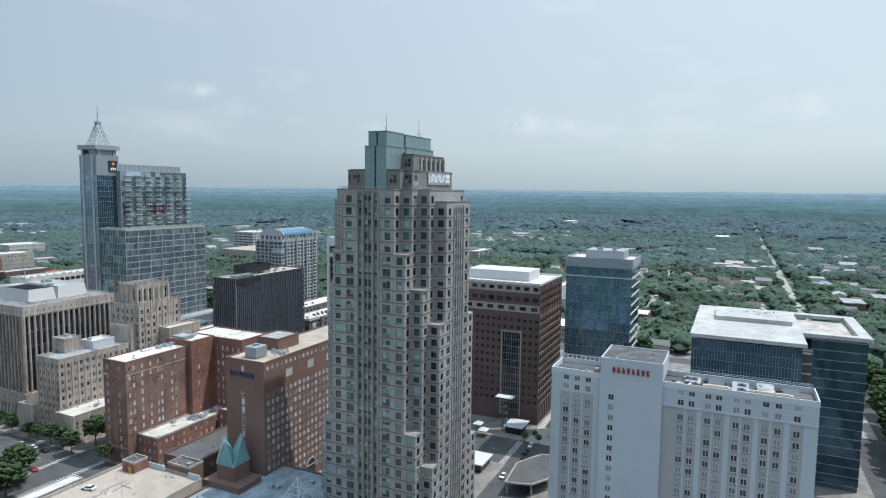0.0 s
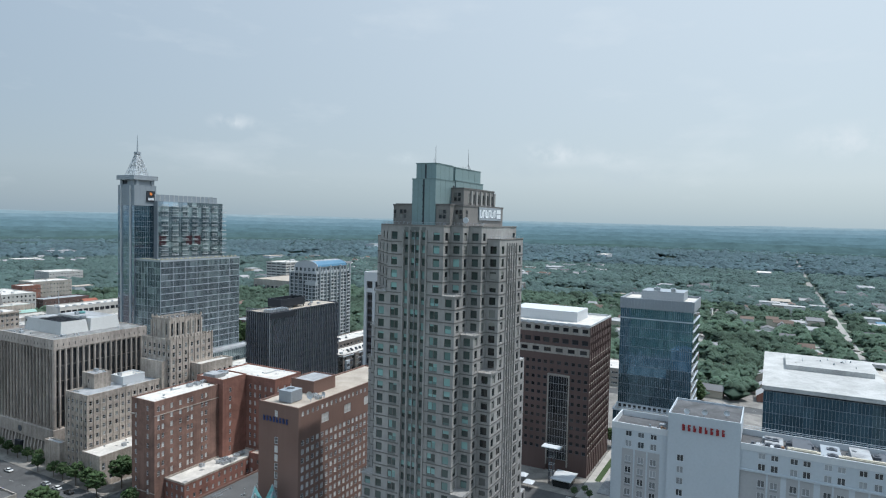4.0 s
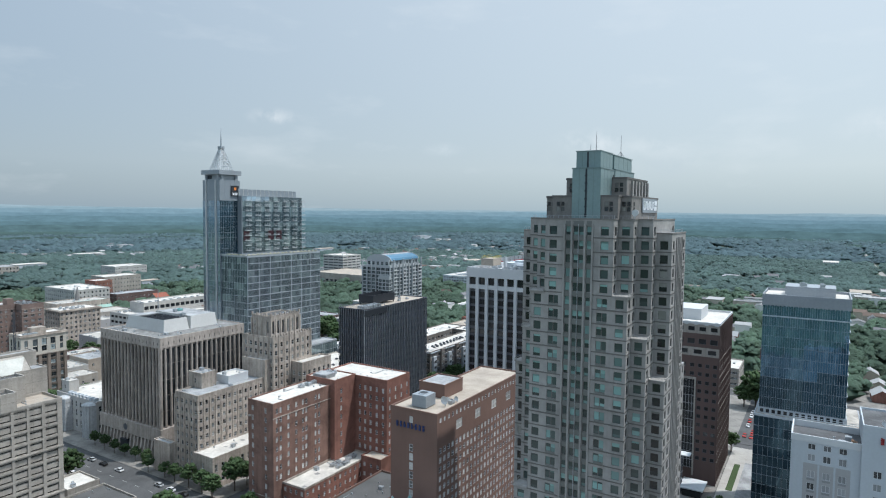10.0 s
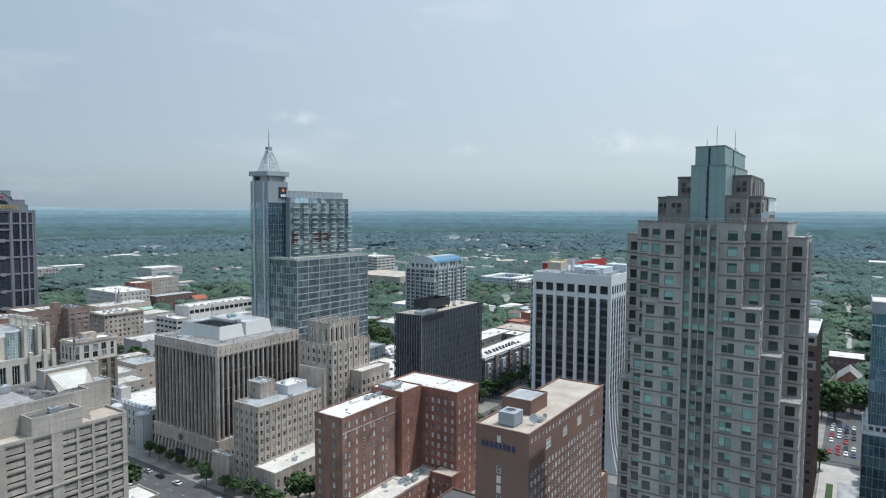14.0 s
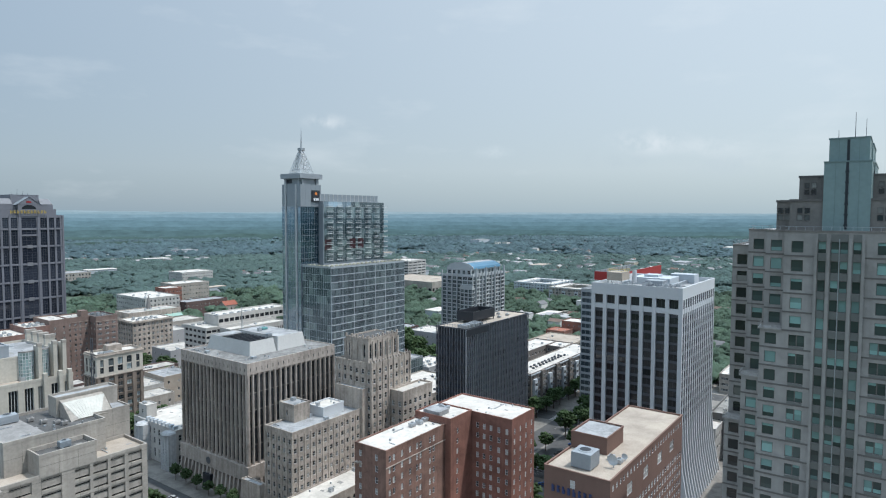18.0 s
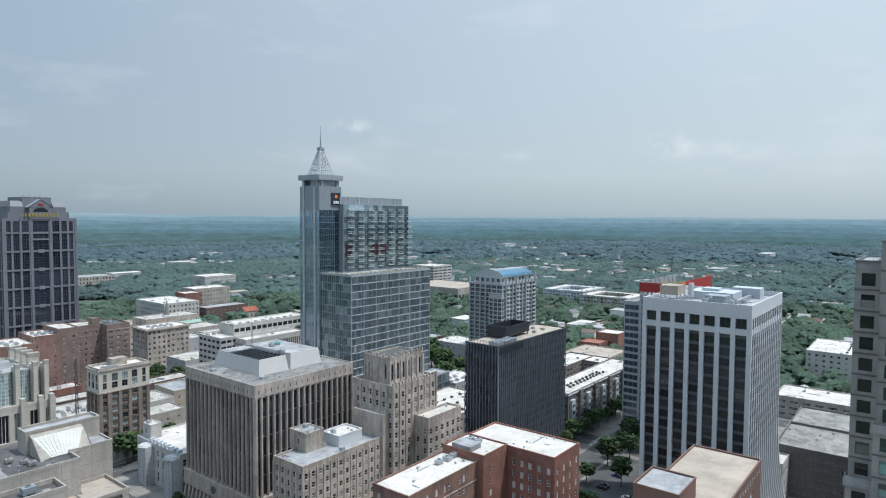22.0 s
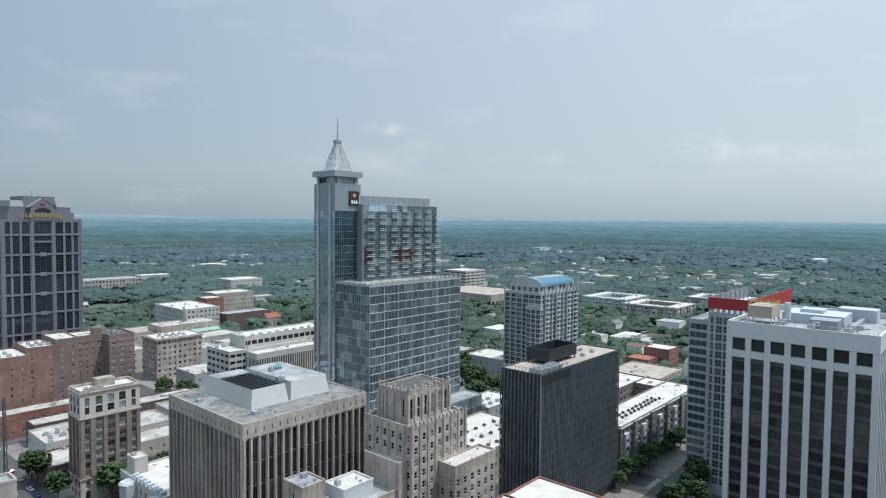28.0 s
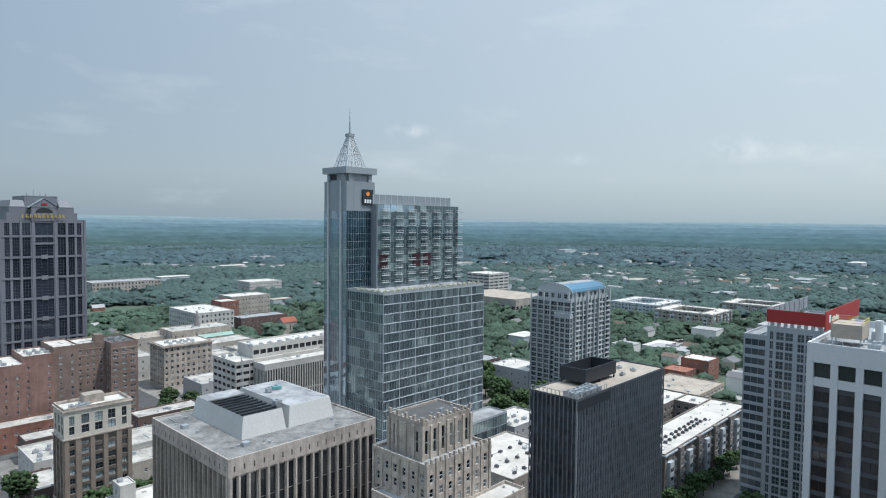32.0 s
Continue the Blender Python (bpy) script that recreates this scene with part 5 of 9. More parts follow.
for r in range(11):
    for i in range(7):
        x = 8.6 + i * 8.1 + (0.8 if i > 3 else 0)
        z = 85.5 + r * 3.25
        f = Geo()
        f.box(x, x + 4.6, -13.2, -12.05, z, z + 0.3)
        f.box(x, x + 4.6, -13.2, -13.12, z + 1.1, z + 1.26)
        for k in range(5):
            f.box(x + 1.13 * k, x + 1.13 * k + 0.07, -13.2, -13.12, z + 0.3, z + 1.1)
        f.box(x, x + 0.08, -13.12, -12.05, z + 1.1, z + 1.26)
        f.box(x + 4.52, x + 4.6, -13.12, -12.05, z + 1.1, z + 1.26)
        part("balcony", f, [BALC], B.root)
DARK_RED = material("dark_red_glass", (0.05, 0.018, 0.024), 0.3, 0.0, vary=0.1, bump=0.0)
for r in (2, 3):
    for i in (0, 3, 4):
        f = Geo()
        f.box(7.2 + i * 7.0, 12.4 + i * 7.0, -12.2, -12.1, 85.4 + r * 3.38, 88.3 + r * 3.38)
        part("red_panel", f, [DARK_RED], B.root)
B.finish()
sg = thing("bank_sign", 0, -8.7, 123, "dark square sign with an orange mark", "sign")
f = Geo()
f.box(0.5, 6.5, -8.75, -8.3, 120.8, 127.6)
part("board", f, [BLACK], sg)
f = Geo()
for k in range(8):
    a0, a1 = k * math.pi / 4, (k + 1) * math.pi / 4
    f.poly([(3.5, -8.8, 125.6), (3.5 + 1.0 * math.cos(a0), -8.8, 125.6 + 1.0 * math.sin(a0)), (3.5 + 1.0 * math.cos(a1), -8.8, 125.6 + 1.0 * math.sin(a1))][::1])
part("mark", f, [ORANGE], sg)
for k in range(3):
    f = Geo()
    f.box(1.6 + k * 1.4, 2.5 + k * 1.4, -8.85, -8.75, 121.5, 123.1)
    part("sign_bar", f, [WHITE_SIGN], sg)

# ---------------- white hotel slab ----------------
B = Building("white_hotel", "white stucco hotel slab with grey bays and a cluttered roof", "hotel", -74, -366, STUCCO, WHITE, glass("hotel_glass", (0.045, 0.052, 0.060), (0.34, 0.36, 0.38), 0.42), 180, "pair")
RH = rows(2.5, 3.3, 14, 0.6, 1.95)
wx = -81.2
for o_, w_, cc, mt in ((-328.1, 3.0, (), STUCCO), (-331.1, 10.6, ((0.9, 2.7), (4.4, 6.2), (7.9, 9.7)), GREY_STUCCO), (-341.7, 2.1, (), STUCCO)):
    B.serial += 1
    B.face((wx, o_), (0, -1), w_, 0, 46.6, list(cc), RH[:13] if cc else (), 0.2, mat=mt, part_name="bay_wall")
    B.face((wx, o_), (0, -1), w_, 46.6, 53.3, list(cc), [(47.2, 49.1), (50.3, 51.9)] if cc else (), 0.2)
B.face((wx - 0.9, -343.8), (0, -1), 18.6, 0, 58.8, [(2.6, 4.4)], RH, 0.2)
for o, u, w in (((wx, -343.8), (-1, 0), 0.9), ((wx - 0.9, -362.4), (1, 0), 0.9)):
    B.face(o, u, w, 0, 58.8)
at_ = -362.4
for w_, grey, cc in ((3.4, 1, ()), (6.4, 1, ((0.9, 2.7), (3.9, 5.7))), (1.3, 0, ()), (6.2, 1, ((0.7, 2.5), (3.6, 5.4))), (1.4, 0, ()), (6.2, 1, ((0.7, 2.5), (3.6, 5.4))), (1.3, 0, ()), (6.4, 1, ((0.7, 2.5), (3.9, 5.7))), (1.4, 0, ()), (3.4, 1, ((0.8, 2.6),)), (3.5, 0, ())):
    mt = GREY_STUCCO if grey else STUCCO
    B.serial += 1
    B.face((wx, at_), (0, -1), w_, 0, 46.6, list(cc), RH[:13] if cc else (), 0.2, mat=mt, part_name="bay_wall")
    B.face((wx, at_), (0, -1), w_, 46.6, 53.3, list(cc), [(47.2, 49.1), (50.3, 51.9)] if cc else (), 0.2)
    at_ -= w_
B.face((wx, -403.3), (1, 0), 13.6, 0, 53.3, [(3, 4.4), (9, 10.4)], RH, 0.2)
B.face((-67.6, -403.3), (0, 1), 75.2, 0, 53.3)
B.face((-67.6, -328.1), (-1, 0), 13.6, 0, 53.3)
GRILLE = material("grey_window_grille", (0.23, 0.235, 0.245), 0.6, vary=0.08)
for y_ in (-332.0, -335.5, -339.0, -366.7, -369.7, -374.2, -377.1, -381.8, -384.7, -389.3, -392.5, -396.7):
    f = Geo()
    for a, _ in RH[:13]:
        f.box(wx - 0.03, wx, y_ - 1.8, y_, a - 0.6, a - 0.08, 0, "e")
    part("grille", f, [GRILLE], B.root, kind="stuff")
for y_ in (-334.6, -338.2, -369.0, -376.4, -383.9, -391.6):
    f = Geo()
    f.box(wx - 0.06, wx - 0.01, y_ - 0.22, y_ + 0.22, 0.3, 46.5)
    part("pilaster_strip", f, [STUCCO], B.root)
f = Geo()
f.box(wx - 0.3, wx, -403.3, -362.4, 46.6, 47.1, 0, "e")
part("cornice", f, [STUCCO], B.root)
B.geo("roof", R_CHAR).box(wx + 0.05, -67.65, -403.2, -328.2, 52.2, 52.3, 0, "b")
for k in range(4):
    B.clutter(wx + 0.6, -68.2, -402 + k * 0.7, -363.5, 52.3 + 0.003 * k)
B.clutter(wx + 0.6, -68.2, -343, -329, 52.3)
for k in range(5):
    f = Geo()
    f.box(wx + 2, -69.5, -399 + k * 6.6, -394.5 + k * 6.6, 52.3, 53.5 + 0.5 * (k % 2))
    f.box(wx + 3, wx + 4, -394.5 + k * 6.6, -392.5 + k * 6.6, 52.6, 53.3)
    part("duct", f, [(DARKGREY, R_GREY, GREYPANEL)[k % 3]], B.root)
CREAM_DUCT = material("cream_duct_metal", (0.46, 0.42, 0.34), 0.6, vary=0.14, streak=0.3)
RUST_PIPE = material("copper_brown_pipe", (0.32, 0.19, 0.12), 0.6, vary=0.2)
for ya, yb in ((-381.0, -373.5), (-397.0, -385.0)):
    f = Geo()
    f.box(wx + 1.2, wx + 2.6, ya, yb, 52.5, 54.1)
    f.box(wx + 1.5, wx + 2.3, ya + 0.8, yb - 0.8, 54.1, 54.3)
    part("long_duct", f, [CREAM_DUCT], B.root)
for k, y_ in enumerate((-372.4, -398.2, -399.4, -342.6, -341.9)):
    f = Geo()
    f.cone(wx + 1.4, y_, 52.3, 54.3 - 0.3 * (k % 2), 0.4, 0.4, 8)
    f.bar((wx + 1.4, y_, 53.9), (wx + 3.4, y_, 53.4), 0.2)
    part("pipe_riser", f, [RUST_PIPE], B.root)
for k in range(7):
    f = Geo()
    f.box(wx + 0.5 + 0.4 * (k % 3), wx + 1.6 + 0.5 * (k % 2), -371.4 + k * 1.15, -370.6 + k * 1.15, 52.3, 53.6 + 0.35 * (k % 3))
    part("plant_box", f, [(R_CHAR, WHITE, DARKGREY)[k % 3]], B.root)
for ya, yb in ((-403.0, -362.5), (-343.6, -328.4)):
    for z in (54.5, 55.0):
        f = Geo()
        f.bar((-67.7, ya, z), (-67.7, yb, z), 0.05)
        part("guard_rail", f, [STUCCO], B.root)
pp = B.geo("parapet", WHITE)
pp.ring(wx - 0.08, -67.5, -403.4, -328.0, 52.25, 54.0, 0.35)
ph = B.geo("penthouse", STUCCO)
ph.box(wx - 0.85, -64.5, -362.35, -343.85, 53.4, 58.8, 0, "b")
B.geo("penthouse_roof", R_CHAR).box(wx - 0.5, -64.9, -362.0, -344.2, 58.8, 58.9, 0, "b")
pp2 = B.geo("penthouse_parapet", STUCCO)
pp2.ring(wx - 0.9, -64.4, -362.4, -343.8, 58.8, 59.4, 0.3)
B.finish()
sign_bars("hotel_sign", "red metal lettering bars on the white hotel", (wx - 0.95, -347.6), (0, -1), 11.6, 55.0, 1.8, 8, RED_SIGN, 0.3, 0.5)

# ---------------- blue glass office with a grey roof screen ----------------
B = Building("blue_office", "dark blue glass office block with a grey roof screen", "office building", -2, -329, DARKGREY, DARKGREY, G_BLUE, 120, "pane")
core = B.geo("wall", DARKGREY)
core.box(-14.3, 8, -342.3, -315.6, 40, 79.4, 0, "b")
core.box(-16.3, 8, -346.8, -314.2, 0, 39.2, 0, "b")
curtain(B, (-14.5, -315.4), (0, -1), 27, 41.5, 79.4, 18, 10, G_BLUE, GREYPANEL, 0.05, 0.1, fine=2)
curtain(B, (-14.5, -342.4), (1, 0), 22.5, 41.5, 79.4, 8, 10, G_BLUE, STUCCO, 0.2, 0.3, h_only=True)
curtain(B, (-16.5, -314.0), (0, -1), 33, 2, 38.4, 20, 10, G_NAVY, GREYPANEL, 0.05, 0.1, fine=1)
curtain(B, (-16.5, -347.0), (1, 0), 24.5, 2, 38.4, 8, 10, G_NAVY, GREYPANEL, 0.12, 0.15, h_only=True)
for bx in ((-14.75, -14.4, -342.6, -315.2, 75.2, 75.6), (-14.4, 8, -342.75, -342.3, 75.2, 75.6), (-16.7, 8, -347.1, -313.9, 38.4, 39.2), (-14.9, 7.9, -342.8, -315.0, 39.2, 41.3)):
    f = Geo()
    f.box(*bx)
    part("band", f, [STUCCO], B.root)
for k in range(14):
    f = Geo()
    f.box(-15.0, -14.88, -341.6 + k * 1.9, -340.5 + k * 1.9, 39.6, 40.9)
    part("low_window", f, [G_BLACK], B.root)
f = Geo()
f.box(-16.3, 7.9, -346.7, -314.3, 39.21, 39.27)
part("setback_roof", f, [R_WORN], B.root)
rs = B.geo("roof_screen", GREYPANEL)
rs.ring(-14.8, 8.3, -342.7, -315.1, 79.4, 83.4, 0.3)
for k in range(22):
    rs.box(-14.95, -14.8, -342 + k * 1.25, -341.5 + k * 1.25, 79.2, 83.2)
B.geo("roof", R_WHITE).box(-14.4, 8, -342.3, -315.5, 82.3, 82.5, 0, "b")
B.clutter(-13.5, 7, -341, -316.5, 82.5)
B.geo("penthouse", GREYPANEL).box(-8, 5, -338, -322, 82.5, 86.0, 0, "b")
B.finish()

# ---------------- maroon brick office ----------------
B = Building("maroon_office", "maroon brick office block with pale bands", "office building", 22, -278, BRICK_DARK, DARKGREY, G_BLACK, 100, "plain")
G_STRIP = glass("green_grey_strip_glass", (0.17, 0.22, 0.215), (0.34, 0.38, 0.37), 0.35, 0.15, 0.08)
B.face((3, -255), (0, -1), 25.4, 0, 53.6, cols(25.4, 9, 1.6), rows(9, 3.55, 12, 0.8, 1.6))
B.face((3, -290.4), (0, -1), 8.6, 0, 53.6, cols(8.6, 3, 1.6), rows(9, 3.55, 12, 0.8, 1.6))
B.face((3, -280.4), (0, -1), 10.0, 44.0, 53.6, cols(10, 3, 1.7), rows(44.5, 3.6, 2, 0.8, 1.6))
B.geo("core_wall", BRICK_DARK).box(4.2, 40, -298, -256, 0, 44.5, 0, "b")
curtain(B, (3.3, -280.6), (0, -1), 9.6, 6, 43.6, 4, 11, G_STRIP, ALU, 0.07, 0.1, fine=2)
for y0_, y1_, z0_, z1_ in ((-280.9, -280.3, 3, 44.6), (-290.5, -289.9, 3, 44.6), (-289.9, -280.9, 43.7, 44.6)):
    f = Geo()
    f.box(2.6, 4.4, y0_, y1_, z0_, z1_)
    part("strip_frame", f, [PALE], B.root)
B.face((3, -255), (0, -1), 44, 57.2, 63, cols(44, 10, 2.9), [(58.6, 60.8)], 0.4)
B.face((3, -255), (0, -1), 44, 63, 67.3, cols(44, 10, 2.6), [(64.0, 65.8)], 0.4, mat=PALE)
B.face((3, -255), (0, -1), 44, 53.6, 57.2, cols(44, 8, 3.2), [(54.4, 56.3)], 0.4, mat=PALE)
B.face((3, -299), (1, 0), 39, 0, 53.6, cols(39, 12, 1.8), rows(9, 3.55, 12, 0.8, 1.6), 0.6)
B.face((3, -299), (1, 0), 39, 53.6, 67.3, cols(39, 12, 1.8), rows(53.6, 3.6, 3, 1.2, 1.6), 0.6)
for k in range(13):
    f = Geo()
    f.box(3.0, 42.0, -299.16, -299.0, 9.45 + 3.55 * k, 9.75 + 3.55 * k)
    part("sill_band", f, [PALE], B.root)
for k in range(13):
    f = Geo()
    f.box(3.0 + 3.2 * k - 0.3, 3.0 + 3.2 * k + 0.3, -299.3, -299.0, 0.2, 66.8)
    part("pier", f, [BRICK_DARK], B.root)
B.face((42, -299), (0, 1), 44, 0, 67.3)
B.face((42, -255), (-1, 0), 39, 0, 67.3)
B.geo("roof", R_WHITE).box(3.05, 41.9, -298.9, -255.1, 66.7, 66.9, 0, "b")
pp = B.geo("parapet", WHITE)
pp.ring(2.9, 42.1, -299.1, -254.9, 66.9, 67.8, 0.4)
for k in range(12):
    pp.box(2.7, 3.4, -298.5 + k * 3.9, -297.0 + k * 3.9, 66.6, 68.0)
B.geo("penthouse", WHITE).box(14, 32, -290, -258, 66.9, 71.6, 0, "b")
B.finish()

# ---------------- dark glass block with a white roof frame ----------------
B = Building("framed_office", "dark glass office block under a projecting white roof frame", "office building", -5, -395, DARKGREY, DARKGREY, G_NAVY, 180, "pane")
FRAME_WHITE = material("weathered_white_frame", (0.44, 0.44, 0.43), 0.7, vary=0.12, streak=0.3, stain=0.25)
core = B.geo("wall", DARKGREY)
core.box(-27.8, 33, -403, -367.2, 0, 56.5, 0, "b")
core.box(-8, 30, -425.6, -408, 0, 56.5, 0, "b")
core.box(-14, 6, -408, -403, 0, 53, 0, "b")
curtain(B, (-28, -367), (0, -1), 36.2, 2, 56.5, 12, 15, G_NAVY, GREYPANEL, 0.05, 0.12, v_every=1, fine=3)
curtain(B, (-8.2, -407.8), (0, -1), 18, 2, 56.5, 8, 15, G_NAVY, ALU, 0.09, 0.12, h_only=True)
curtain(B, (-28, -403.2), (1, 0), 14, 2, 56.5, 5, 15, G_NAVY, DARKGREY, 0.07, 0.1)
curtain(B, (-8.2, -425.8), (1, 0), 38, 2, 56.5, 12, 15, G_NAVY, ALU, 0.09, 0.12, h_only=True)
for k in range(14):
    f = Geo()
    f.box(-15, -14, -407.6, -403.4, 2.5 + k * 3.8, 3.0 + k * 3.8)
    part("balcony", f, [ALU], B.root)
fr = B.geo("roof_frame", FRAME_WHITE)
fr.box(-30, 36.5, -404.5, -366.5, 57.4, 58.8)
fr.box(-9.5, -5.5, -427, -404.5, 57.4, 58.8)
fr.box(32, 36.5, -427, -404.5, 57.4, 58.8)
fr.box(-5.5, 32, -427, -423, 57.4, 58.8)
B.geo("roof", R_WORN).box(-8, 30, -425.6, -404, 56.5, 56.8, 0, "b")
B.geo("penthouse", FRAME_WHITE).box(2, 26, -402, -374, 58.8, 60.6, 0, "b")
B.clutter(3, 25, -401, -375, 60.6)
for x0_, y0_ in ((-8.5, -426.2), (-8.5, -405.5), (33.5, -426.2), (33.5, -405.5), (12, -426.2)):
    f = Geo()
    f.box(x0_, x0_ + 0.7, y0_, y0_ + 0.7, 56.5, 57.4)
    part("post", f, [WHITE], B.root)
B.finish()

# ---------------- balconied apartment tower with a blue roof ----------------
CONDO_WALL = material("pale_grey_panel", (0.38, 0.405, 0.42), 0.7, vary=0.08, streak=0.25)
G_CONDO = glass("green_black_glass", (0.03, 0.045, 0.05), (0.13, 0.16, 0.165), 0.3, 0.2, 0.08)
B = Building("apartment_tower", "pale grey balconied apartment tower with a blue arched roof", "apartment tower", 185, -2, CONDO_WALL, GREYPANEL, G_CONDO, 60, "both")
RC = rows(3, 3.2, 19, 0.35, 2.45)
B.block(161, 209, -16.5, 13, 0, 64, dict(cols=cols(29.5, 6, 4.3), rows=RC), dict(cols=cols(48, 10, 4.2), rows=RC), R_GREY, 0.9)
B.block(163, 208, -14, 10, 64, 69.4, dict(cols=cols(24, 5, 2.6), rows=[(65.5, 68.4)]), dict(cols=cols(45, 9, 2.8), rows=[(65.5, 68.4)]), R_GREY, 0.4)
B.block(157.6, 160.9, -18.5, -7, 0, 56, dict(cols=cols(11.5, 3, 3.0), rows=RC[:16]), dict(cols=[(0.4, 2.9)], rows=RC[:16]), R_GREY, 0.8)
for i in range(11):
    x = 161 + 48 * i / 10
    f = Geo()
    out = 1.3 if i % 3 == 1 else 0.7
    f.box(x - 0.4, x + 0.4, -16.5 - out, -16.5, 0, 70.5 if i % 3 == 1 else 66.2)
    part("pier", f, [CONDO_WALL], B.root)
for i in range(3, 7):
    y = -16.5 + 29.5 * i / 6
    f = Geo()
    f.box(160.2, 161, y - 0.4, y + 0.4, 0, 66.2 if i % 2 else 68.5)
    part("pier", f, [CONDO_WALL], B.root)
for r in range(0, 19):
    for i in (1, 4, 7, 9):
        f = Geo()
        x = 161 + 48 * i / 10
        f.box(x + 0.5, x + 4.3, -17.9, -16.55, 3.1 + r * 3.2, 3.4 + r * 3.2)
        f.box(x + 0.5, x + 4.3, -17.9, -17.8, 3.4 + r * 3.2, 4.3 + r * 3.2)
        part("balcony", f, [BALC], B.root)
N = 8
for i in range(N):
    arc = Geo()
    a0, a1 = math.pi * i / N, math.pi * (i + 1) / N
    ya, yb, za, zb = -2 - 13 * math.cos(a0), -2 - 13 * math.cos(a1), 69.4 + 5.0 * math.sin(a0), 69.4 + 5.0 * math.sin(a1)
    arc.poly([(165, ya, za), (207, ya, za), (207, yb, zb), (165, yb, zb)])
    part("roof_panel", arc, [BLUE_ROOF if i < 3 else R_GREY], B.root)
for x in (164.6, 207.1):
    end = Geo()
    ring_ = [(-2 - 13.4 * math.cos(math.pi * i / N), 69.4 + 5.5 * math.sin(math.pi * i / N)) for i in range(N + 1)]
    for xx, way in ((x, -1), (x + 0.5, 1)):
        end.poly([(xx, y, z) for y, z in ring_][::way])
    for (ya, za), (yb, zb) in zip(ring_, ring_[1:]):
        end.poly([(x, ya, za), (x + 0.5, ya, za), (x + 0.5, yb, zb), (x, yb, zb)])
    part("gable", end, [CONDO_WALL], B.root)
B.finish()

# ---------------- dark tower with stone bands and a gabled top ----------------
B = Building("gabled_tower", "dark glass tower with grey stone bands and a gabled top", "skyscraper", -71, 218, material("blue_grey_granite", (0.158, 0.165, 0.192), 0.6, vary=0.08, streak=0.25), material("dim_grey_mullion", (0.085, 0.092, 0.112), 0.5, 0.2, vary=0.06, bump=0.02), glass("blue_black_glass", (0.024, 0.030, 0.045), (0.042, 0.05, 0.07), 0.3, 0.1, 0.08), 150, "grid")
st = B.wall_mat
x0, x1, y0, y1 = -92.9, -49.4, 201, 240
gx = (x0 + x1) / 2
SLOPED = material("grey_sloped_cladding", (0.185, 0.192, 0.21), 0.7, vary=0.1, streak=0.3)
GW = [(1.9, 4.4), (5.7, 9.1), (10.4, 14.7), (17.1, 26.4), (28.8, 33.1), (34.4, 37.8), (39.1, 41.6)]
GS = [(1.2, 4.0), (5.4, 9.6), (11.2, 15.4), (17.0, 22.0), (23.6, 27.8), (29.4, 33.6), (35.0, 37.8)]
RW = sorted((103.2 - 12.3 * g, 114.2 - 12.3 * g) for g in range(1, 9)) + [(103.2, 110.4)]
B.block(x0, x1, y0, y1, 0, 111.7, dict(cols=GS, rows=RW, depth=0.4), dict(cols=GW, rows=RW, depth=0.4), R_GREY, 0.6)
B.block(x0 + 3.5, x1 - 3.5, y0 + 2.0, y1 - 2.0, 111.7, 116.2, None, None, R_GREY, 0.2)
B.block(x0 + 5.0, x1 - 5.0, y0 + 3.0, y1 - 3.0, 116.2, 119.4, None, None, R_GREY, 0.2)
B.block(x0 + 13, x1 - 13, y0 + 6, y1 - 6, 119.4, 126.0, None, None, R_GREY, 0.5)
for xa, xb in ((x0 + 5.2, x0 + 12.9), (x1 - 12.9, x1 - 5.2)):
    f = Geo()
    f.prism([(xa, y0 + 3.2), (xb, y0 + 3.2), (xb, y1 - 3.2), (xa, y1 - 3.2)], 119.4, 120.0)
    lo = [(xa, y0 + 3.2), (xb, y0 + 3.2), (xb, y1 - 3.2), (xa, y1 - 3.2)]
    hi = [(xa + 1.4 if xa < gx else xa, y0 + 7), (xb if xa < gx else xb - 1.4, y0 + 7), (xb if xa < gx else xb - 1.4, y1 - 7), (xa + 1.4 if xa < gx else xa, y1 - 7)]
    for a in range(4):
        b_ = (a + 1) % 4
        f.poly([(*lo[a], 120.0), (*lo[b_], 120.0), (*hi[b_], 123.8), (*hi[a], 123.8)])
    f.poly([(*p, 123.8) for p in hi])
    part("sloped_top", f, [SLOPED], B.root)
# bands across the outer bays, plaques and ribs on the middle bay
for g in range(8):
    z = 102.0 - 12.3 * g
    for xa, xb in ((x0 - 0.2, x0 + 16.4), (x1 - 16.4, x1 + 0.2)):
        f = Geo()
        f.box(xa, xb, y0 - 0.3, y0, z, z + 1.0)
        part("stone_band", f, [st], B.root)
    f = Geo()
    f.box(x0 - 0.3, x0, y0 - 0.3, y1, z, z + 1.0)
    part("stone_band", f, [st], B.root)
    f = Geo()
    f.box(gx - 1.7, gx + 1.7, y0 - 0.25, y0 + 0.4, z - 13.0, z - 10.6)
    part("plaque", f, [SLOPED], B.root)
f = Geo()
f.box(gx - 6.2, gx + 6.2, y0 - 0.4, y0, 97.6, 98.8)
part("stone_band", f, [st], B.root)
for xx in (x0, x0 + 10, x0 + 16, x1 - 16, x1 - 10, x1):
    f = Geo()
    f.box(xx - 0.55, xx + 0.55, y0 - 0.35, y0 - 0.01, 0, 112.2)
    part("pilaster", f, [st], B.root)
gb = Geo()
gb.box(gx - 6.6, gx + 6.6, y0 - 0.6, y0 + 6.5, 111.7, 119.6, 0, "bt")
gb.poly([(gx - 7.6, y0 - 0.8, 119.6), (gx + 7.6, y0 - 0.8, 119.6), (gx, y0 - 0.8, 124.8)])
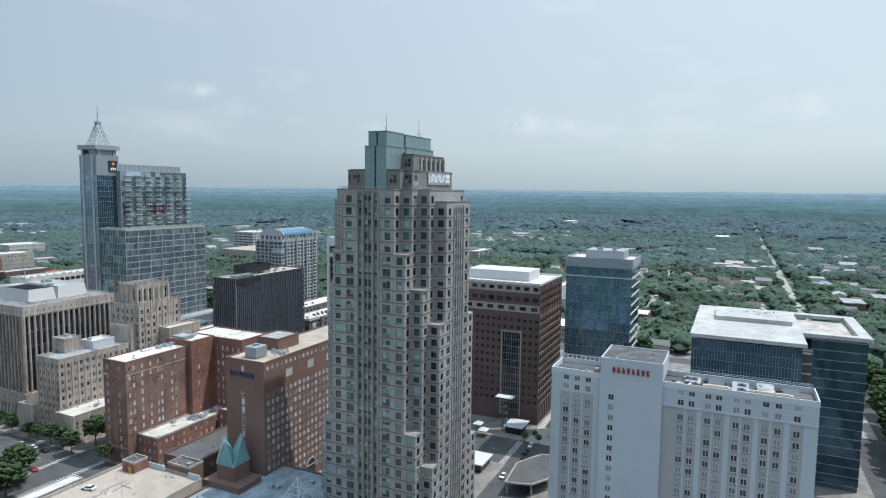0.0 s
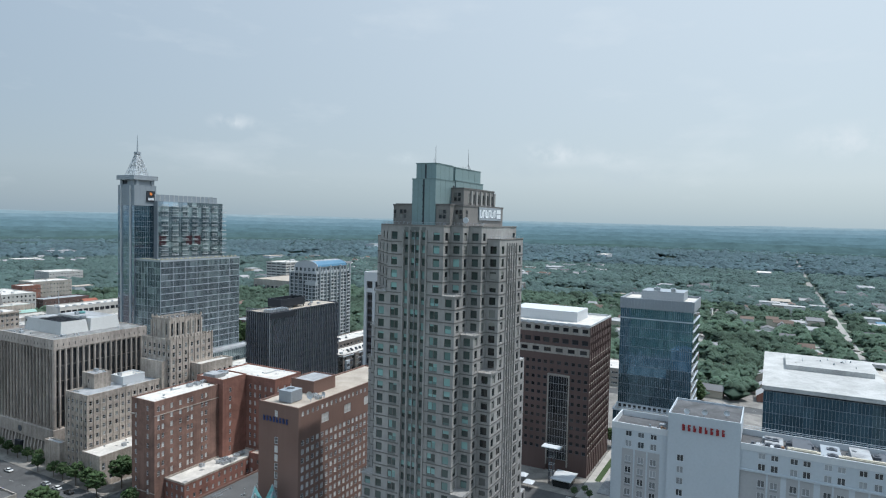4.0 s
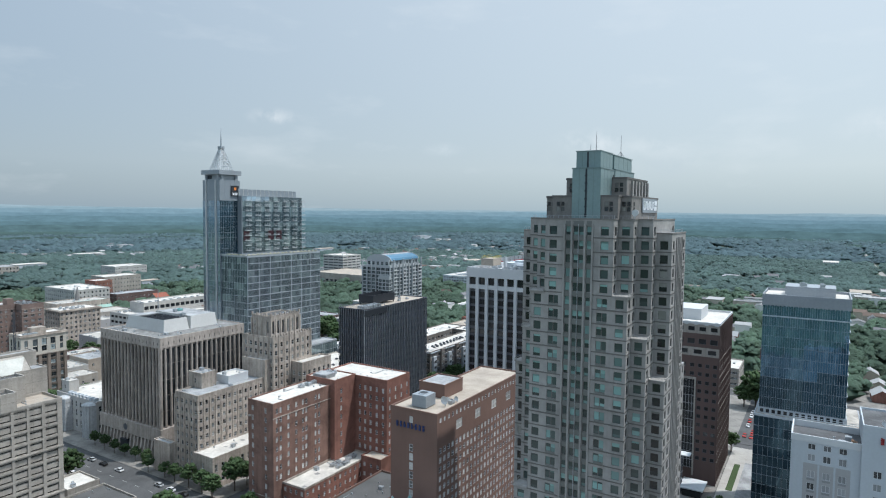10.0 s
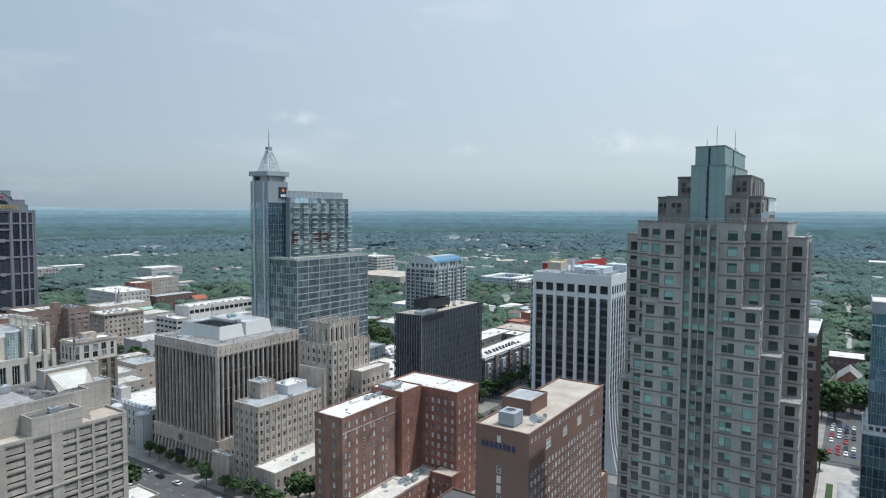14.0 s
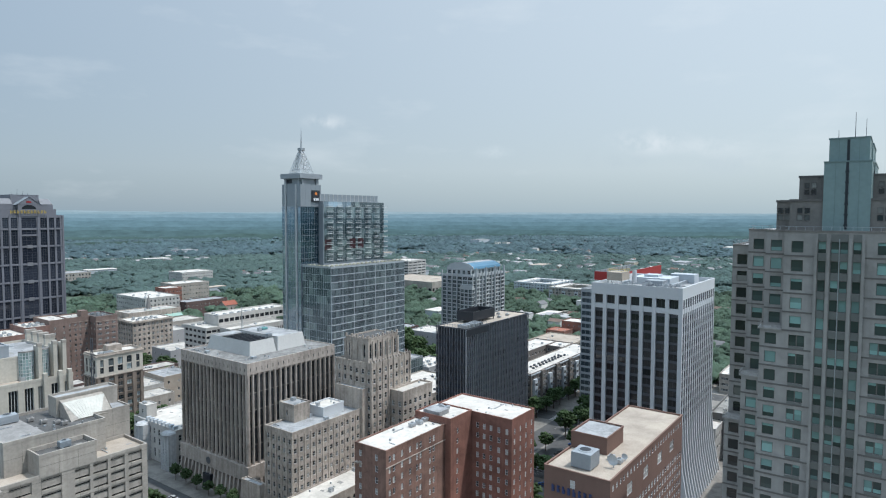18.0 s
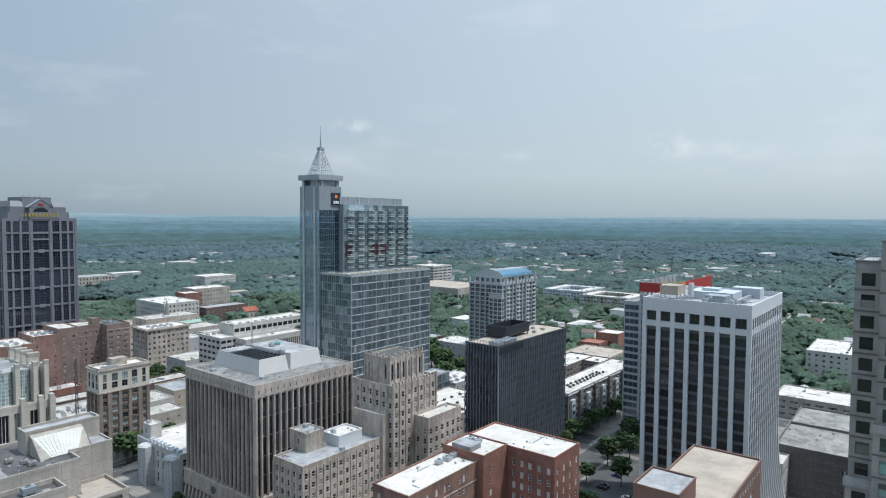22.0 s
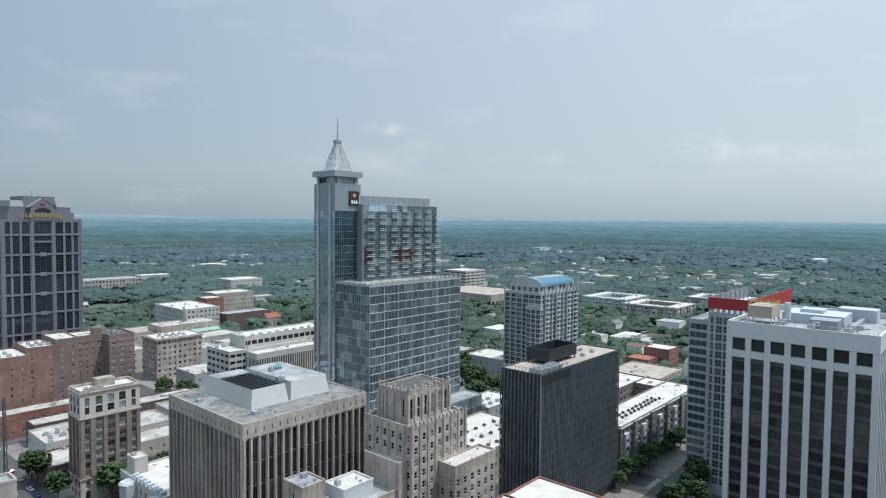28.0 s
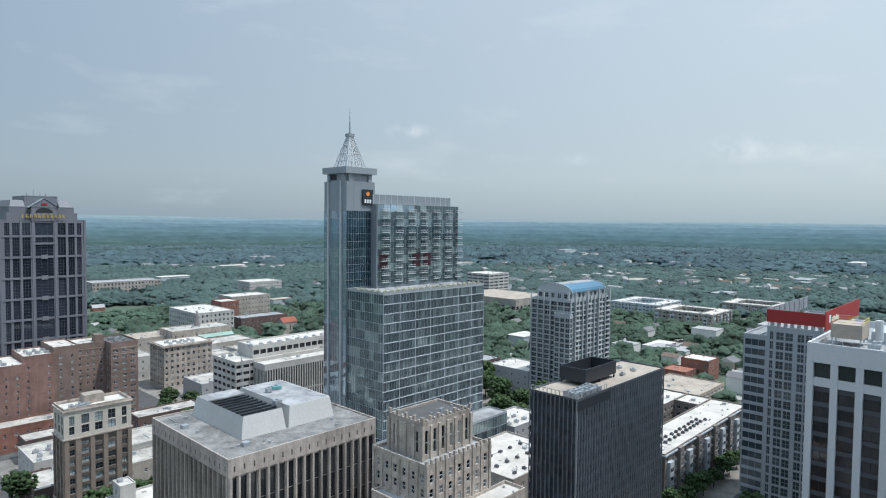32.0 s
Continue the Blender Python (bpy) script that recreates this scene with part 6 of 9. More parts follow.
gable = part("gable", gb, [st], B.root)
for sgn in (-1, 1):
    f = Geo()
    f.poly([(gx + sgn * 8.0, y0 - 1.1, 119.4), (gx + sgn * 8.0, y0 + 7, 119.4), (gx, y0 + 7, 125.0), (gx, y0 - 1.1, 125.0)][::sgn])
    part("gable_roof", f, [SLATE_PANEL], gable)
f = Geo()
f.poly([(gx + 4.6 * math.cos(math.pi * k / 8), y0 - 0.68, 116.4 + 2.9 * math.sin(math.pi * k / 8)) for k in range(9)])
part("arched_light", f, [G_BLACK], gable)
f = Geo()
f.box(gx - 1.5, gx + 1.5, y0 - 1.0, y0 - 0.8, 120.8, 122.0)
part("gable_mark", f, [RED_SIGN], gable)
B.finish()
for ax, ah in ((gx - 6, 2.2), (gx - 2.5, 4.6), (gx + 1, 3.0), (gx + 4, 2.4)):
    a = thing("roof_antenna", ax, y0 + 12, 126.0, "thin grey metal aerial on the gabled tower roof", "antenna", "antennas on the gabled tower")
    f = Geo()
    f.cone(ax, y0 + 12, 126.0, 126.0 + ah, 0.14, 0.06, 6)
    part("mast", f, [DARKGREY], a)
sign_bars("bank_sign", "gold metal lettering bars on the gabled tower", (gx - 11.5, y0 - 0.75), (1, 0), 23, 113.4, 2.2, 11, GOLD_SIGN)

# ---------------- pale concrete office with a slanted skylight ----------------
B = Building("concrete_office", "pale concrete office with deep slot windows and a slanted metal roof", "office building", -185, -110, PALE, DARKGREY, G_BLACK, 100, "plain")
BW = dict(cols=[(2.0, 6.6), (8.6, 13.2), (16.2, 19.8), (20.6, 24.2), (25.0, 28.6), (29.6, 33.2)], rows=rows(1.5, 3.75, 13, 0.5, 2.9), depth=0.35, style="slot", frm=PALE)
R_TAR = material("dark_gravel_roof", (0.105, 0.105, 0.105), 0.95, vary=0.3, fine=2, coarse=0.2, stain=0.3)
B.split = True
B.block(-199.5, -164.8, -125.2, -113, 0, 50.2, None, BW, R_TAN, 0.8)
B.block(-212, -199.55, -127.5, -113, 0, 50.0, None, None, R_GREY, 0.7)
B.block(-191.2, -178, -125.3, -118.55, 50.2, 54.9, None, None, R_DARK, 1.0)
B.block(-196.2, -172.5, -118.5, -96, 0, 58.0, None, None, R_TAR, 0.8)
f = Geo()
f.box(-195.6, -186.0, -117.9, -96.6, 58.01, 58.06)
part("roof_sheet", f, [R_PATCH], B.root, "pale grey roofing sheet")
B.block(-172.45, -162.9, -112.6, -96, 0, 58.6, None, None, R_GREY, 0.4)
B.block(-179.4, -163, -105.9, -101, 57.9, 63.0, None, None, R_GREY, 0.6)
prof = [(-105.95, 57.9), (-112.6, 57.9), (-112.6, 58.4), (-107.4, 62.2), (-105.95, 62.6)]
for x, way in ((-178.6, -1), (-167.45, 1)):
    f = Geo()
    f.poly([(x, y, z) for y, z in prof][::-way])
    part("roof_cheek", f, [PALE], B.root)
sk = Geo()
sk.poly([(-176.6, -112.7, 58.4), (-170.8, -112.7, 58.4), (-167.45, -107.4, 62.25), (-178.6, -107.4, 62.25)])
slant = part("slanted_roof", sk, [material("pale_ribbed_metal", (0.47, 0.47, 0.435), 0.55, 0.15, vary=0.1, streak=0.3, stain=0.12)], B.root)
f = B.geo("roof_collar", PALE)
f.poly([(-178.6, -107.4, 62.2), (-167.45, -107.4, 62.2), (-167.45, -105.9, 62.6), (-178.6, -105.9, 62.6)])
f.poly([(-178.6, -112.6, 57.9), (-176.6, -112.7, 58.4), (-178.6, -107.4, 62.22)])
f.poly([(-167.45, -112.6, 57.9), (-167.45, -107.4, 62.22), (-170.8, -112.7, 58.4)])
f.poly([(-178.6, -112.6, 57.9), (-167.45, -112.6, 57.9), (-170.8, -112.72, 58.42), (-176.6, -112.72, 58.42)])
for k in range(12):
    q = k / 11
    f = Geo()
    f.bar((-176.5 + 5.6 * q, -112.7, 58.45), (-178.4 + 10.8 * q, -107.4, 62.26), 0.035)
    part("seam", f, [slant.data.materials[0]], slant)
JOINT = material("grey_panel_joint", (0.20, 0.19, 0.172), 0.9, vary=0.1)
for xa, xb, yy, za, zb, n_, zs_ in ((-199.5, -164.8, -125.2, 0, 50.2, 8, (12.5, 27.5, 42.5, 49.3)), (-191.2, -178, -125.3, 50.2, 55.5, 3, (52.9,)), (-196.2, -172.5, -118.5, 50, 58.6, 6, (54.4,)), (-212, -199.55, -127.5, 0, 50.6, 3, (20, 35, 46.5)), (-172.45, -162.9, -112.6, 50, 58.9, 2, (54.4,))):
    for k in range(1, n_):
        f = Geo()
        xx = xa + (xb - xa) * k / n_
        f.box(xx - 0.035, xx + 0.035, yy - 0.025, yy - 0.004, max(za, zb - 9.0) if n_ == 8 else za, zb)
        part("panel_joint", f, [JOINT], B.root)
    for z in zs_:
        f = Geo()
        f.box(xa, xb, yy - 0.025, yy - 0.004, z - 0.035, z + 0.035)
        part("panel_joint", f, [JOINT], B.root)
for k in range(3):
    B.geo("wall_panel", PALE).box(-199.6, -164.7, -125.5, -125.2, 5 + 15 * k, 5.5 + 15 * k)
B.finish()

# ---------------- cream museum with glass bays ----------------
B = Building("glass_bay_building", "cream stone building with tall piers and pale green glass bays", "building", -172, -52, material("cream_museum_stone", (0.46, 0.435, 0.385), 0.85, vary=0.12, streak=0.5), WHITE, G_GREEN, 20, "both")
MUSEUM = B.wall_mat
B.block(-198, -162.4, -76.3, -40, 0, 61.6, None, dict(cols=[(17.5, 20.0), (21.8, 24.2), (25.4, 27.6), (29.2, 32.2), (33.0, 35.0)], rows=[(52.5, 60.2)], pane=G_DARK, style="three", depth=0.5), R_TAN, 0.9)
B.block(-196, -163.5, -69.8, -42, 61.6, 68.6, None, None, R_GREY, 0.7)
B.block(-190, -176.5, -66, -50, 68.6, 72.0, None, None, R_GREY, 0.4, wall=GREYPANEL)
for i, (cx_, r_) in enumerate(((-173.3, 2.05), (-168.4, 1.5), (-165.0, 0.8))):
    f = Geo()
    n_ = 8
    ring_ = [(cx_ + r_ * math.cos(math.pi + math.pi * k / n_), -69.8 + r_ * math.sin(math.pi + math.pi * k / n_)) for k in range(n_ + 1)]
    for (ax, ay), (bx, by) in zip(ring_, ring_[1:]):
        for zz in range(4):
            f.poly([(ax, ay, 61.6 + 2.2 * zz), (bx, by, 61.6 + 2.2 * zz), (bx, by, 63.75 + 2.2 * zz), (ax, ay, 63.75 + 2.2 * zz)])
    bay = part("glass_bay", f, [G_GREEN], B.root)
    f = Geo()
    f.prism([(cx_ + (x - cx_) * 1.06, y - 0.1) for x, y in ring_], 70.36, 70.7)
    part("bay_roof", f, [R_PATCH], bay)
    for zz in range(0, 9):
        f = Geo()
        for (ax, ay), (bx, by) in zip(ring_, ring_[1:]):
            f.bar((ax, ay - 0.04, 61.7 + 1.08 * zz), (bx, by - 0.04, 61.7 + 1.08 * zz), 0.06)
        part("bay_rail", f, [WHITE], bay, kind="stuff")
    f = Geo()
    for x, y in ring_:
        f.bar((x, y - 0.04, 61.6), (x, y - 0.04, 70.4), 0.05)
    part("bay_mullion", f, [WHITE], bay, kind="stuff")
    for dx in (r_ + 0.1,):
        f = Geo()
        f.box(cx_ + dx, cx_ + dx + 1.1, -77.2, -75.6, 46, 64.0)
        f.box(cx_ + dx, cx_ + dx + 1.1, -73.4, -69.8, 61.6, 72.0)
        pr_ = part("pier", f, [MUSEUM], B.root)
        f = Geo()
        f.box(cx_ + dx - 0.1, cx_ + dx + 1.2, -73.5, -72.2, 72.0, 73.0)
        part("pier_cap", f, [PALE], pr_)
for y in (-43.4, -48.6, -53.6, -58.6):
    f = Geo()
    f.box(-163.6, -160.6, y - 0.7, y + 0.7, 50, 71.6)
    fn_ = part("fin", f, [MUSEUM], B.root)
    f = Geo()
    f.box(-163.7, -160.5, y - 0.8, y + 0.8, 71.6, 72.8)
    part("fin_cap", f, [PALE], fn_)
B.finish()

# ---------------- narrow historic office ----------------
B = Building("historic_office", "brown brick historic office with a cream top and base", "office building", -98, 30, BRICK_PINK, DARKGREY, G_DARK, 120, "plain")
x0, x1, y0, y1 = -109.5, -86.5, 23.8, 36.5
tan_brick = material("tan_brown_brick", (0.225, 0.18, 0.148), 0.9, vary=0.15, fine=6, streak=0.35, bump=0.3)
CREAM_STONE = material("cream_terracotta", (0.47, 0.44, 0.39), 0.8, vary=0.12, streak=0.5)
G_HIST = glass("sash_glass_with_blue_blinds", (0.022, 0.028, 0.032), (0.42, 0.50, 0.52), 0.36)
WC, SC = [(1.5, 3.4), (5.2, 7.6), (9.3, 11.2)], [(1.7, 3.4), (5.7, 8.3), (10.2, 12.8), (14.7, 17.3), (19.6, 21.3)]
for z0, z1, rr, mt in ((0, 9, [(1, 4.0), (5.2, 8)], CREAM_STONE), (9, 33.5, rows(9, 3.5, 7, 0.7, 2.2), tan_brick), (33.5, 44, [(35.0, 37.9), (38.3, 41.8)], CREAM_STONE)):
    nm = "base_wall" if z0 == 0 else "wall" if z0 < 30 else "top_wall"
    B.face((x0, y1), (0, -1), y1 - y0, z0, z1, WC, rr, 0.4, "both", G_HIST, mat=mt, part_name=nm)
    B.face((x0, y0), (1, 0), x1 - x0, z0, z1, SC, rr, 0.4, "both", G_HIST, mat=mt, part_name=nm)
    B.face((x1, y0), (0, 1), y1 - y0, z0, z1, mat=mt, part_name=nm)
    B.face((x1, y1), (-1, 0), x1 - x0, z0, z1, mat=mt, part_name=nm)
# brick piers between the bays, dark spandrels under the windows
PIER_BRICK = material("warm_brown_brick", (0.235, 0.192, 0.162), 0.9, vary=0.16, fine=6, streak=0.4, bump=0.3, stain=0.15)
SPAN_DARK = material("dark_brown_spandrel", (0.105, 0.088, 0.076), 0.8, vary=0.12)
for cc, wd, ax in ((WC, y1 - y0, 0), (SC, x1 - x0, 1)):
    edges = [0.0] + [v for c in cc for v in c] + [wd]
    for k in range(0, len(edges), 2):
        a, b_ = edges[k] + (0.0 if k == 0 else 0.25), edges[k + 1] - (0.0 if k == len(edges) - 2 else 0.25)
        f = Geo()
        if ax:
            f.box(x0 + a, x0 + b_, y0 - 0.32, y0 - 0.01, 9.5, 33.2)
        else:
            f.box(x0 - 0.32, x0 - 0.01, y1 - b_, y1 - a, 9.5, 33.2)
        part("pier", f, [PIER_BRICK], B.root)
    for c in cc:
        for k in range(8):
            f = Geo()
            hi = min(9.7 + 3.5 * k - 0.05, 33.15)
            if ax:
                f.box(x0 + c[0], x0 + c[1], y0 - 0.08, y0 - 0.01, max(9.5, hi - 1.15), hi)
            else:
                f.box(x0 - 0.08, x0 - 0.01, y1 - c[1], y1 - c[0], max(9.5, hi - 1.15), hi)
            part("spandrel", f, [SPAN_DARK], B.root)
for z in (9, 33.2, 43.5):
    f = Geo()
    f.ring(x0 - 0.5, x1 + 0.5, y0 - 0.5, y1 + 0.5, z, z + 0.5, 0.55)
    part("cornice", f, [LIMESTONE], B.root)
B.geo("roof", R_WHITE).box(x0, x1, y0, y1, 43.6, 43.7, 0, "b")
B.geo("parapet", LIMESTONE).ring(x0, x1, y0, y1, 43.9, 44.8, 0.4)
B.geo("stair_house", LIMESTONE).box(-101, -94, 30, 35, 43.7, 47, 0, "b")
B.finish()

# ---------------- brick apartment row and other middle-distance blocks ----------------
B = Building("brick_row", "long weathered brick block with small dark windows", "building", -70, 160, BRICK_PINK, WHITE, G_DARK, 110, "sash")
RL = rows(2, 3.5, 11, 1.0, 1.5)
B.block(-53, -38.5, 147, 172, 0, 43, dict(cols=cols(25, 6, 1.4), rows=RL), dict(cols=[(1.2, 3.8), (5.9, 8.5), (10.4, 13.0)], rows=RL, style="both"), R_DARK, 0.8)
B.block(-68, -53.05, 156, 175, 0, 43, None, dict(cols=[(0.8, 2.9), (5.2, 6.5), (8.3, 9.6), (12.0, 13.6)], rows=RL), R_WHITE, 0.8)
B.block(-80, -68.05, 151, 176, 0, 43.6, dict(cols=[(8, 9.1), (16, 17.1)], rows=RL), dict(cols=[(2.6, 4.0), (8.2, 9.4)], rows=RL), R_WHITE, 0.8)
for xa, xb, yy in ((-53, -38.5, 147), (-68, -53.05, 156)):
    for z in (36.9, 40.4):
        f = Geo()
        f.box(xa - 0.1, xb + 0.1, yy - 0.12, yy, z - 0.25, z)
        part("string_course", f, [LIMESTONE], B.root)
f = Geo()
f.box(-57.5, -53.2, 158, 164, 43, 47.2)
part("stair_house", f, [BRICK_PINK], B.root)
B.finish()
B = Building("red_brick_row", "plain red brick block with few windows and a white roof", "building", -98, 160, material("faded_red_brick", (0.245, 0.150, 0.128), 0.9, vary=0.2, fine=6, streak=0.7, bump=0.3, stain=0.25), WHITE, G_DARK, 50, "sash")
B.block(-94, -80.1, 150, 175, 0, 41, None, dict(cols=[(1.5, 2.6), (11, 12.1)], rows=RL[:10]), R_WHITE, 0.7)
B.block(-118, -94.05, 146, 175, 0, 38, None, dict(cols=[(3, 4.1), (9, 10.1), (15, 16.1), (20, 21.1)], rows=RL[:9]), R_WHITE, 0.7)
B.finish()
B = Building("band_office", "white concrete office with dark ribbon windows", "office building", 12, 94, TOWN_WHITE, BLACK, G_BLACK, 60, "three")
B.block(-12.8, 45, 81, 107, 0, 36.5, dict(cols=[(1.2, 4.6), (6, 9.4), (11, 14.4), (16, 19.4), (21, 24.6)], rows=rows(2, 3.8, 9, 1.2, 1.7)), dict(cols=cols(57, 14, 3.4), rows=rows(2, 3.8, 9, 1.2, 1.7)), R_WHITE, 0.9)
B.block(0, 60, 86, 103, 36.5, 43, None, dict(cols=cols(60, 14, 3.5), rows=[(38.5, 41)]), R_WHITE, 0.8)
B.finish()
B = Building("striped_office", "low white office with close upright fins", "office building", 20, 76, TOWN_WHITE, BLACK, G_BLACK, 50, "pane")
B.block(-2.6, 45, 69, 80.9, 0, 35.5, dict(cols=cols(11.9, 8, 0.85), rows=[(6, 19), (19.5, 33)]), dict(cols=cols(47.6, 30, 0.95), rows=[(6, 19), (19.5, 33)], depth=0.5), R_WHITE, 0.9)
B.finish()
B = Building("classical_office", "beige classical office with a heavy cornice", "office building", 9, 200, LIMESTONE, WHITE, G_DARK, 50, "sash")
B.block(-7, 26, 188, 211, 0, 29, dict(cols=cols(23, 6, 1.8), rows=rows(1, 3.9, 7, 1.0, 2.0)), dict(cols=cols(33, 9, 1.8), rows=rows(1, 3.9, 7, 1.0, 2.0)), R_WHITE, 0.7)
f = Geo()
f.ring(-8, 27, 187, 212, 28.2, 29.2, 1.2)
part("cornice", f, [LIMESTONE], B.root)
B.finish()
TARP = material("pale_scaffold_sheeting", (0.40, 0.41, 0.42), 0.8, vary=0.22, fine=0.9, streak=0.9, bump=0.5)
B = Building("white_ornate_building", "white stone building with dormers and columns", "building", -95, -15, material("weathered_white_stone", (0.42, 0.41, 0.395), 0.85, vary=0.12, streak=0.6), WHITE, G_DARK, 50, "sash")
B.block(-103, -62, -34, 2, 0, 17, dict(cols=cols(36, 9, 1.5), rows=[(2, 6), (8, 11), (12.5, 15.2)]), dict(cols=cols(41, 10, 1.5), rows=[(2, 6), (8, 11), (12.5, 15.2)]), R_WHITE, 0.7)
B.block(-101, -96, -6, 1, 17, 23, dict(cols=[(2.5, 3.8)], rows=[(19, 21)]), None, R_WHITE, 0.4)
for k in range(8):
    f = Geo()
    y = -33 + k * 3.2
    f.box(-103.3, -101.2, y, y + 1.3, 17.7, 19.2)
    part("dormer", f, [STUCCO], B.root)
for yb in (-31.0, -9.5):
    f = Geo()
    f.box(-106.6, -103.1, yb - 3.2, yb + 3.2, 0.15, 16.4)
    f.cone(-104.9, yb, 16.4, 17.1, 3.3, 2.6, 8)
    wrap = part("wrapped_scaffold", f, [TARP], B.root, "scaffold bay wrapped in pale sheeting")
    for k in range(6):
        f = Geo()
        f.ring(-106.7, -103.0, yb - 3.3, yb + 3.3, 2.4 + k * 2.4, 2.5 + k * 2.4, 0.15)
        part("ledger", f, [ALU], wrap)
    for k in range(4):
        f = Geo()
        f.box(-106.72, -106.6, yb - 3.2 + k * 2.1, yb - 3.1 + k * 2.1, 0.15, 16.4)
        part("standard", f, [ALU], wrap)
B.finish()


def low_block(label, x0, x1, y0, y1, h, wall, roof, nx_, ny_, fl, pane=None, w=1.4, wh=1.6, name="low_building", limit=14, pp=0.7):
    """A plain low block with storeys of windows on its west and south sides."""
    Q = Building(name, label, "building", (x0 + x1) / 2, (y0 + y1) / 2, wall, WHITE, pane or G_DARK, limit, "sash")
    p = (h - 1.2) / max(fl, 1)
    rr = rows(0.6, p, fl, p * 0.3, min(wh, p * 0.6))
    Q.block(x0, x1, y0, y1, 0, h, dict(cols=cols(y1 - y0, ny_, w), rows=rr) if ny_ else None, dict(cols=cols(x1 - x0, nx_, w), rows=rr) if nx_ else None, roof, pp)
    Q.finish()


low_block("tan stucco building with a grey roof", -55, -36, 60, 82, 16, R_TAN, R_GREY, 3, 0, 3)
low_block("white low building with one dark window band", -84, -56, 58, 80, 13.5, TOWN_WHITE, R_WORN, 4, 3, 3)
low_block("dark brick low building with a white roof", -56, -22, 100, 114, 12, BRICK_DARK, R_WORN, 5, 3, 2)
low_block("grey low building with a white roof", -4, 24, 140, 166, 12, GREY_STUCCO, R_WORN, 4, 3, 2)
low_block("red brick shop row with a white roof", -114, -76, 128, 141, 12, BRICK, R_WORN, 8, 3, 2)
low_block("dark brick shop with a white roof", -104, -78, 104, 117, 11, BRICK_DARK, R_WORN, 5, 3, 2)
low_block("pale painted shop with a grey roof", -108, -80, 72, 98, 11, TOWN_WHITE, R_WORN, 5, 4, 2)
low_block("white shop with a tan parapet", -84, -60, 40, 56, 12, PALE, R_WORN, 4, 3, 2)
low_block("dark brick corner shop", -114, -95, 46, 68, 9, BRICK_DARK, R_WORN, 4, 4, 2)
low_block("long white government building with rows of windows", 84, 122, 338, 398, 25, TOWN_WHITE, R_WHITE, 9, 14, 5, w=1.8, wh=2.2)
low_block("red brick and white school block", 130, 150, 380, 402, 28, BRICK, R_WHITE, 5, 5, 5)
low_block("cream office behind a red brick tower", 150, 196, 396, 425, 30, PALE, R_WHITE, 12, 7, 6)
low_block("dark brick hall beside the white offices", 125, 176, 330, 352, 17, BRICK_DARK, R_GREY, 10, 5, 3)
low_block("beige low hall with a flat roof", 6, 50, 300, 330, 15, PALE, R_TAN, 8, 6, 2)
low_block("beige low hall with a higher block", 40, 92, 286, 312, 20, LIMESTONE, R_WORN, 9, 5, 3)
low_block("white flat office among the trees", 296, 350, 620, 660, 20, TOWN_WHITE, R_WHITE, 12, 8, 4, w=2.2)
low_block("long pale office with a colonnade front", 128, 226, 770, 812, 18, PALE, R_GREY, 20, 8, 3, w=2.4, wh=3)
low_block("white flat roofed low building", 30, 60, 250, 275, 12, TOWN_WHITE, R_WORN, 5, 4, 2)
low_block("white low block with a cluttered roof", -30, 2, 226, 262, 16, TOWN_WHITE, R_WORN, 6, 6, 3)
low_block("white parking structure with dark bands", 60, 110, 150, 190, 14, TOWN_WHITE, R_WORN, 6, 5, 3, w=5, wh=1.8)
low_block("grey low building with a white roof", 30, 56, 214, 236, 12, GREY_STUCCO, R_WORN, 4, 4, 2)
low_block("white low block beside the square", 60, 100, 206, 232, 13, TOWN_WHITE, R_WORN, 6, 4, 2)
low_block("white low shop block", 50, 96, 255, 280, 12, PALE, R_WORN, 6, 4, 2)
low_block("white roofed block with roof plant", 14, 57, -84, -47.5, 14, PALE, R_WHITE, 10, 6, 3)
low_block("white roofed block with grey walls", 64, 92, -47, -26, 14, GREY_STUCCO, R_WHITE, 6, 5, 3)
low_block("grey block beside the black slab", 78, 92, -76, -50, 15, GREY_STUCCO, R_WHITE, 3, 6, 4)
low_block("open brick parking garage with dark decks", 168, 186, 58, 92, 13, BRICK_DARK, R_GREY, 3, 5, 4, G_BLACK, 4.5, 1.7)
low_block("long grey low building with a white roof", 168, 196, 20, 54, 12, GREY_STUCCO, R_WHITE, 4, 6, 2)
low_block("beige parking deck with an open roof", 190, 238, -84, -48, 11, R_TAN, R_TAN, 8, 6, 3, G_BLACK, 4.0, 1.5)
low_block("brick house with a clay coloured top", 276, 296, -60, -40, 15, BRICK, R_WHITE, 4, 4, 3)
low_block("brick low church hall with red roof", 256, 275, -52, -34, 9, BRICK, material("clay_roof", (0.30, 0.13, 0.09), 0.9, vary=0.15), 4, 4, 2)
low_block("white multi-storey parking deck with dark bands", 522, 568, 345, 388, 38, TOWN_WHITE, R_WHITE, 4, 4, 8, G_BLACK, 9.5, 2.2)
low_block("pale flat roofed arena hall", 440, 520, 235, 335, 18, PALE, R_TAN, 10, 12, 1, G_BLACK, 5, 4)
DECK_WALL = material("dark_ribbed_concrete", (0.15, 0.148, 0.145), 0.9, vary=0.14, streak=0.5)
low_block("dark ribbed parking garage with an open deck", 56, 92, -256, -220.5, 20, DECK_WALL, R_DECK, 14, 14, 5, G_BLACK, 1.2, 1.4, pp=1.1)
low_block("open parking deck with a pale top", 92.3, 146, -256, -217, 14, DECK_WALL, R_DECK, 8, 6, 3, G_BLACK, 4.5, 1.6)
low_block("long pale parking deck with a pale roof", 170, 200, -290, -200, 12, PALE, R_WHITE, 5, 14, 3, G_BLACK, 4.5, 1.4)
